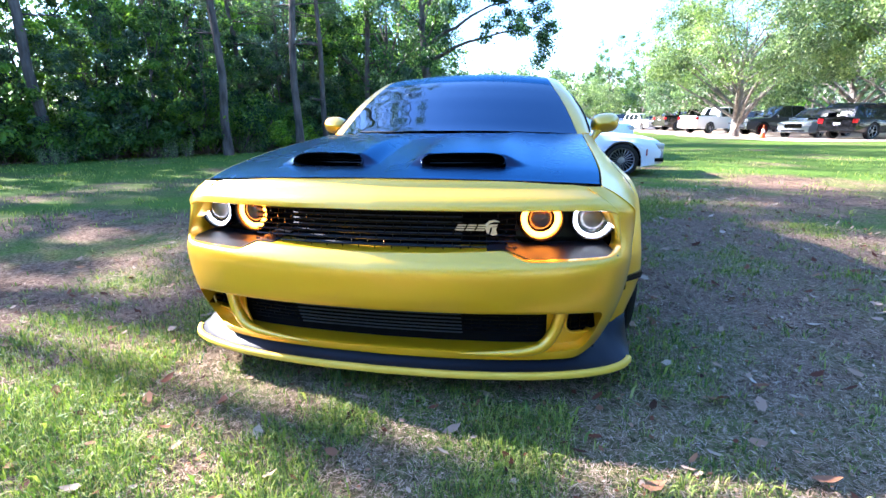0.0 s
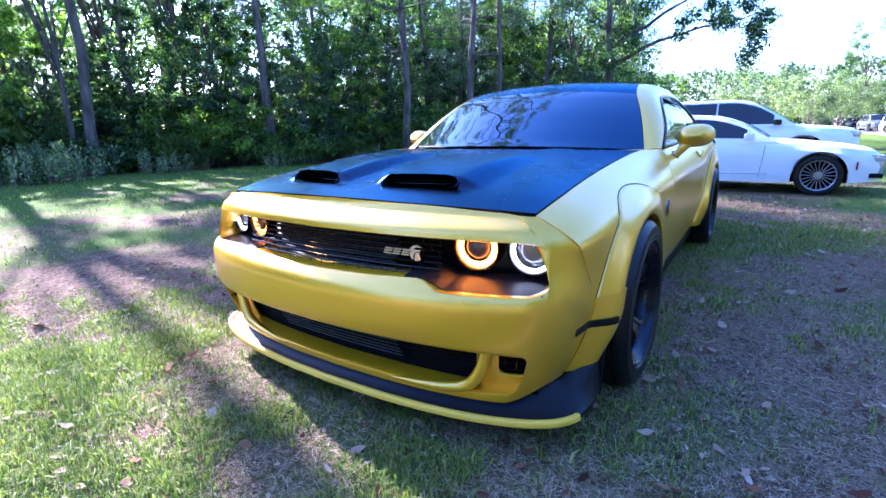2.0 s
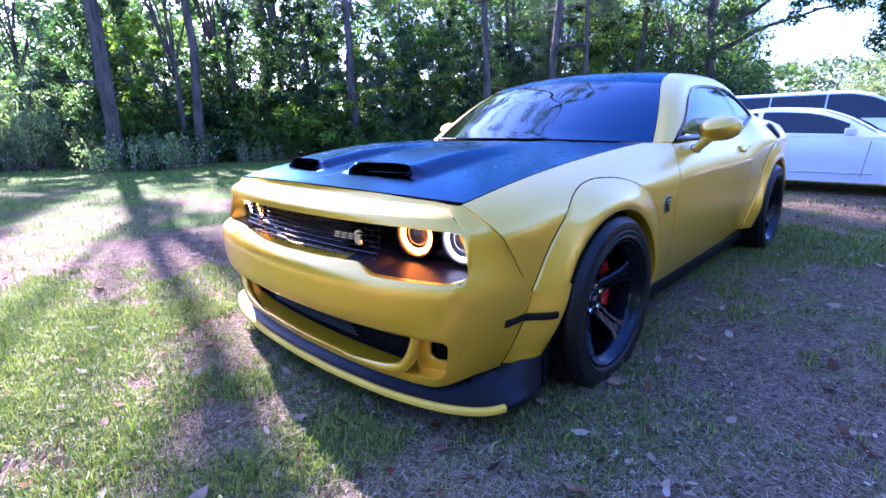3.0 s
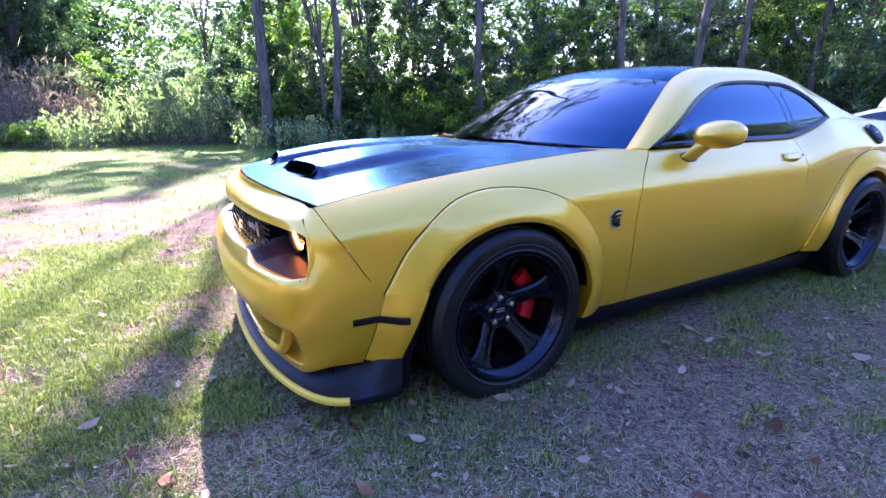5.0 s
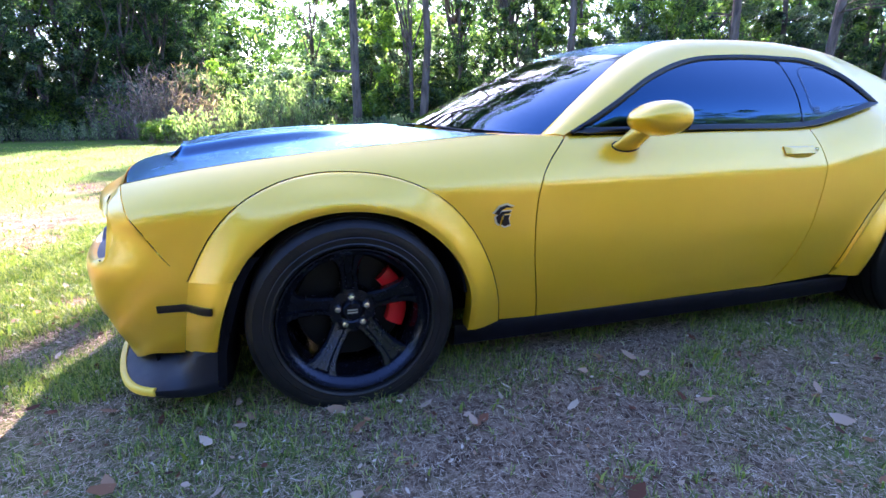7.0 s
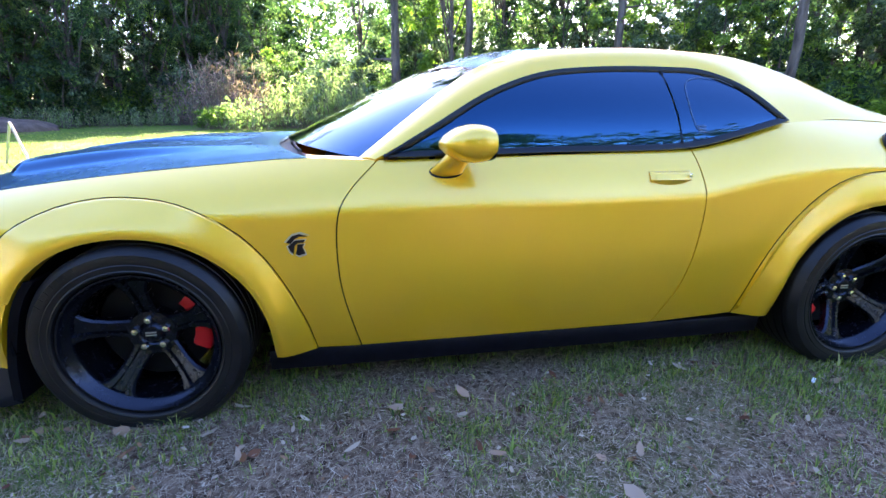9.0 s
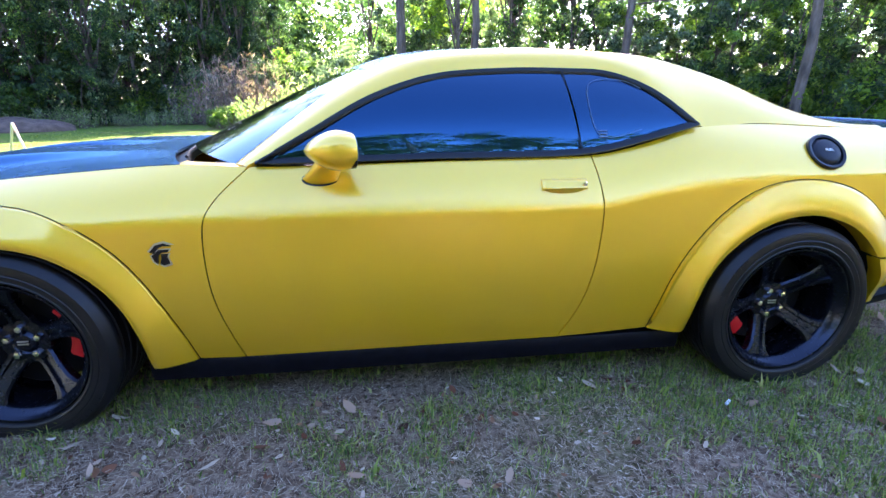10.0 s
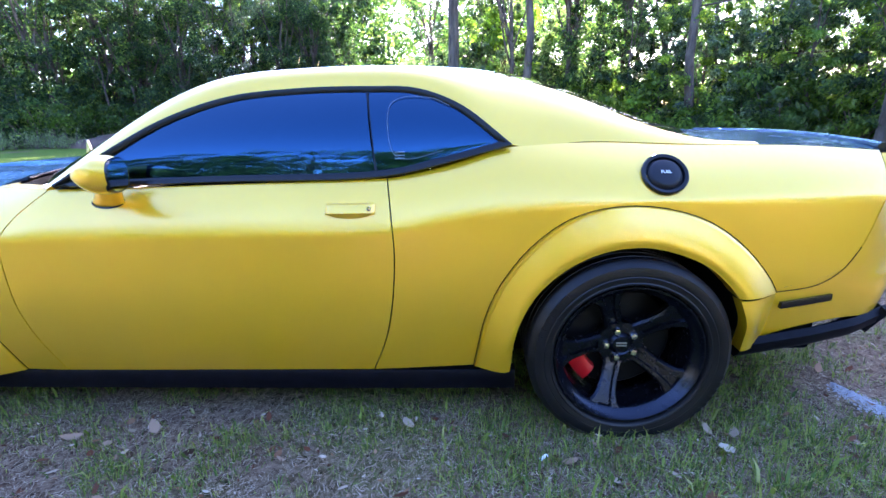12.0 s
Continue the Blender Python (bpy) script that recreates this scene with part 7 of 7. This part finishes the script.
        if kind == "side":
            for m_ in (False, True):
                panel(nm, o, M["car_glass"], c, depth=0.006, mirror=m_, gap=0)
        else:
            panel(nm, o, M["car_glass"], c, depth=0.006, gap=0, ref=np.array([0, -(sa + sb) / 2, 0.3]))

    for nm, sa, sb, kind in windows:
        glass(nm, sa, sb, kind)
    for q in wheels:
        for sx in (1, -1):
            v_, f_ = lathe([(Ra + 0.001, -0.025), (Ra - 0.006, -0.22), (0.02, -0.24)], 36, "x")
            low_ = np.maximum(v_[:, 2], sill - R + 0.03)
            v_ = np.stack([v_[:, 0], v_[:, 1], low_], -1)
            child("wheel_arch", raw_mesh("wheel_arch", v_ * (sx, 1, 1), f_, M["gap"]), c, at=Matrix.Translation((sx * (W / 2 * 0.985), -q, R - 0.01)))
            road_wheel(c, sx * (W / 2 - 0.015), -q, R, R * 0.74, spokes, tone)
    if lamps:
        for sx in (1, -1):
            zf, zr = dz(0.12) - 0.10, dz(L - 0.1) - 0.16
            part("headlamp", box(sx * half(0.1) * 0.62, -0.26, zf - 0.06, sx * half(0.1) * 0.99, 0.012, zf + 0.05, 0.03), M["head_lamp"], c)
            part("tail_lamp", box(sx * half(L) * 0.78, -L - 0.012, zr - 0.10, sx * half(L) * 1.02, -L + 0.14, zr + 0.10, 0.025), M["tail_lamp"], c)
        part("front_grille", box(-half(0) * 0.55, -0.06, dz(0.1) - 0.30, half(0) * 0.55, 0.014, dz(0.1) - 0.06, 0.03), M["trim"], c)
        part("lower_intake", box(-half(0) * 0.75, -0.06, sill + 0.10, half(0) * 0.75, 0.012, sill + 0.19, 0.02), M["plastic"], c)
        part("number_plate", box(-0.16, -L - 0.012, dz(L) - 0.33, 0.16, -L + 0.02, dz(L) - 0.22, 0.005), M["white_print"], c)
    if mirrors:
        for sx in (1, -1):
            part("door_mirror", box(sx * (W / 2 - 0.02), -s0 - 0.45, dz(s0) + 0.02, sx * (W / 2 + 0.17), -s0 - 0.30, dz(s0) + 0.14, 0.04, 3), mirror_tone or paint, c)
    if bed:
        # near-black block in place of the bed's shaded inside
        part("truck_bed", box(-W / 2 * 0.84, -L + 0.06, bed[1] - 0.02, W / 2 * 0.84, -bed[0], bed[1] + 0.075, 0.02), M["gap"], c)
    return c


def park(c, x, y, heading):
    """Heading in degrees from +y, anticlockwise; the nose's middle stands at x, y."""
    c.matrix_basis = pose(x, y, rise(x, y), 0, 0, heading)
    return c


sedan_deck = ((0, 0.52), (0.03, 0.64), (0.22, 0.735), (0.8, 0.815), (1.6, 0.88), (3.9, 0.93), (4.5, 0.95), (4.95, 0.92), (5.03, 0.70))
sedan_roof = ((1.44, 0.885), (1.96, 1.18), (2.40, 1.305), (2.95, 1.335), (3.65, 1.26), (4.5, 0.95))
sedan = vehicle("white_sedan", "glossy white four-door sedan parked on the lawn", "car", 5.03, 1.88, sedan_deck, sedan_roof, (0.80, 3.95), 0.335, 0.19, M["white_paint"],
                (("windshield", 1.52, 2.30, "top"), ("front_door_window", 1.86, 3.03, "side"), ("rear_door_window", 3.11, 4.02, "side"), ("rear_window", 3.72, 4.40, "top")), spokes=20, tone=M["rim_bright"])
park(sedan, 2.76, 7.80, -90)
sedan.matrix_basis = sedan.matrix_basis @ Matrix.Diagonal((0.91, 0.91, 0.91, 1))
# its shut lines, handles, trim and side lamp, on the flanks
for sx in (1, -1):
    for q in (1.60, 3.07, 4.05):
        pts = [(sx * (0.94 * (1.0 - 0.035 * ((z - 0.62) / 0.4) ** 2) - 0.001), -q + (0.10 * (z - 0.5) if q < 2 else 0), z) for z in np.linspace(0.28, 0.82, 8)]
        rod("door_gap", pts, 0.004, M["gap"], sedan, sides=4)
    for q in (2.75, 3.75):
        part("door_handle", box(sx * 0.935, -q - 0.11, 0.745, sx * 0.965, -q + 0.11, 0.775, 0.01), M["chrome"], sedan)
    rod("sill_trim", [(sx * 0.928, -1.5, 0.335), (sx * 0.93, -2.6, 0.335), (sx * 0.928, -3.6, 0.335)], 0.008, M["chrome"], sedan, "thin chrome sill trim", 6)
    part("corner_marker", box(sx * 0.83, -0.34, 0.42, sx * 0.906, -0.315, 0.55, 0.008), M["tail_lamp"], sedan)
    part("corner_intake", box(sx * 0.62, -0.16, 0.30, sx * 0.845, 0.010, 0.37, 0.012), M["plastic"], sedan)
    part("daytime_lamp", box(sx * 0.70, -0.10, 0.36, sx * 0.80, 0.004, 0.62, 0.015), M["head_lamp"], sedan, "tall clear lamp strip")

suv_deck = ((0, 0.78), (0.05, 0.88), (0.6, 0.95), (1.4, 1.0), (4.7, 1.02), (5.0, 0.98))
suv_roof = ((1.30, 1.0), (1.75, 1.33), (2.2, 1.62), (2.6, 1.68), (4.5, 1.67), (4.85, 1.45), (4.98, 1.05))
suv_win = (("windshield", 1.42, 2.16, "top"), ("front_door_window", 1.95, 2.85, "side"), ("rear_door_window", 2.93, 3.75, "side"), ("cargo_window", 3.83, 4.70, "side"), ("rear_window", 4.66, 4.93, "top"))
suv = vehicle("white_suv", "large white sport utility vehicle parked beyond the sedan", "car", 5.0, 1.95, suv_deck, ((1.08, 0.99), (1.5, 1.28), (1.95, 1.51), (2.35, 1.58), (4.5, 1.57), (4.85, 1.4), (4.98, 1.05)), (0.95, 3.9), 0.38, 0.28, M["white_paint"],
              (("windshield", 1.18, 1.90, "top"), ("front_door_window", 1.52, 2.62, "side"), ("rear_door_window", 2.65, 3.60, "side"), ("cargo_window", 3.63, 4.60, "side"), ("rear_window", 4.66, 4.93, "top")), spokes=6, tone=M["rim_bright"], mirror_tone=M["trim"])
park(suv, 2.9, 12.0, -88)

dark_suv = vehicle("black_suv", "black sport utility vehicle in the parking row", "car", 4.9, 1.95, suv_deck, suv_roof, (0.95, 3.85), 0.38, 0.28, M["black_paint"], suv_win, spokes=5, tone=M["steel"], group="parked row")
park(dark_suv, 18.8, 27.0, -62)
silver = vehicle("silver_suv", "silver-blue crossover facing out of the row", "car", 4.7, 1.88, tuple((s * 0.94, z * 0.92) for s, z in suv_deck), tuple((s * 0.94, z * 0.94) for s, z in suv_roof), (0.9, 3.7), 0.36, 0.24,
                 M["silver_paint"], tuple((a, b * 0.94, d * 0.94, e) for a, b, d, e in suv_win), spokes=5, tone=M["steel"], group="parked row")
park(silver, 13.9, 27.6, 128)
pk_deck = ((0, 0.92), (0.05, 1.02), (0.7, 1.08), (1.5, 1.12), (3.75, 1.14), (3.8, 1.24), (5.75, 1.24))
pk_roof = ((1.45, 1.12), (1.9, 1.5), (2.3, 1.80), (2.7, 1.85), (3.5, 1.83), (3.72, 1.55), (3.8, 1.15))
pk_win = (("windshield", 1.55, 2.25, "top"), ("front_door_window", 2.0, 2.75, "side"), ("rear_door_window", 2.83, 3.55, "side"))
grey = vehicle("grey_pickup", "dark grey pickup truck with black wheels", "truck", 5.8, 2.0, pk_deck, pk_roof, (0.95, 4.6), 0.40, 0.32, M["grey_paint"], pk_win, spokes=6, tone=M["tail_lamp"], group="parked row", bed=(3.9, 1.24))
park(grey, 13.6, 34.2, 100)
white_pk = vehicle("white_pickup", "white pickup truck parked in the row", "truck", 5.8, 2.0, pk_deck, pk_roof, (0.95, 4.6), 0.40, 0.32, M["white_paint"], pk_win, spokes=6, tone=M["silver_paint"], group="parked row", bed=(3.9, 1.24))
park(white_pk, 16.3, 40.2, -62)
def far_copy(src, label, name, x, y, heading, paint):
    c = copy_thing(src, Matrix.Identity(4))
    c.name = name
    tagged(c, label)
    for o in c.children:
        if o.name.split(".")[0] in ("body", "cabin"):
            o.data = o.data.copy()
            o.data.materials[0] = paint
    return park(c, x, y, heading)


far_copy(white_pk, "black pickup truck behind the white one", "black_pickup", 16.4, 47.5, -70, M["black_paint"])
far_copy(silver, "blue crossover far down the row", "blue_suv", 13.2, 51.5, 140, M["blue_paint"])
far_copy(silver, "white crossover far down the row", "white_crossover", 11.4, 49.0, -160, M["white_paint"])
far_copy(silver, "dark red crossover far down the row", "dark_suv", 13.8, 45.5, -165, M["grey_paint"])
far_copy(silver, "silver crossover at the end of the row", "silver_crossover", 10.4, 60.0, -170, M["silver_paint"])
far_copy(silver, "grey crossover at the end of the row", "grey_crossover", 9.0, 66.0, -170, M["grey_paint"])
far_copy(silver, "white crossover between the pickups", "white_crossover", 14.6, 37.0, 135, M["white_paint"])
far_copy(dark_suv, "dark grey sport utility vehicle behind the silver one", "grey_suv", 17.2, 33.0, 105, M["grey_paint"])

# traffic cone
cone = thing("traffic_cone", "orange traffic cone with a white band", "cone", at=pose(12.4, 27.4, rise(12.4, 27.4)))
part("base", box(-0.19, -0.19, 0, 0.19, 0.19, 0.03, 0.01), M["orange"], cone)
v, f = lathe([(0.15, 0.03), (0.13, 0.05), (0.035, 0.70), (0.025, 0.71), (0.0005, 0.71)], 24, "z")
child("body", raw_mesh("body", v, f, M["orange"]), cone)
v, f = lathe([(0.094, 0.31), (0.096, 0.315), (0.068, 0.49), (0.066, 0.495)], 24, "z")
child("band", raw_mesh("band", v, f, M["white_print"]), cone, "white reflective band")

# an earth mound and a leaning pole frame on the far bank
M["earth"] = bump(vary(mat("bare_earth", rough=0.95), (0.075, 0.045, 0.033), (0.15, 0.095, 0.07), 3), 12, 0.8, 0.05)
for x, y, rx, ry, h in ((-18.8, -13.0, 1.5, 2.1, 0.58),):
    bm = bmesh.new()
    bmesh.ops.create_uvsphere(bm, u_segments=32, v_segments=16, radius=1)
    for vv in bm.verts:
        nz = noise.noise(vv.co * 2.2)
        vv.co = Vector((vv.co.x * rx * (1 + 0.15 * nz), vv.co.y * ry * (1 + 0.15 * nz), vv.co.z * h * (1 + 0.2 * nz) - 0.1))
    o = part("earth_mound", bm, M["earth"], None, at=Matrix.Translation((x, y, rise(x, y))))
    tagged(o, "low mound of bare reddish earth on the grass bank", "mound")
frame_ = thing("pole_frame", "two leaning poles joined at the top, on the bank", "frame", at=pose(-7.3, -5.38, 0))
rod("pole", [(-0.25, -0.38, -0.03), (0, 0, 0.76)], 0.022, M["silver_paint"], frame_, "pale grey pole")
rod("pole", [(0.12, 0.26, -0.03), (0, 0, 0.76)], 0.022, mat("peach_pole", (0.85, 0.62, 0.48), 0.5), frame_, "pale peach pole")
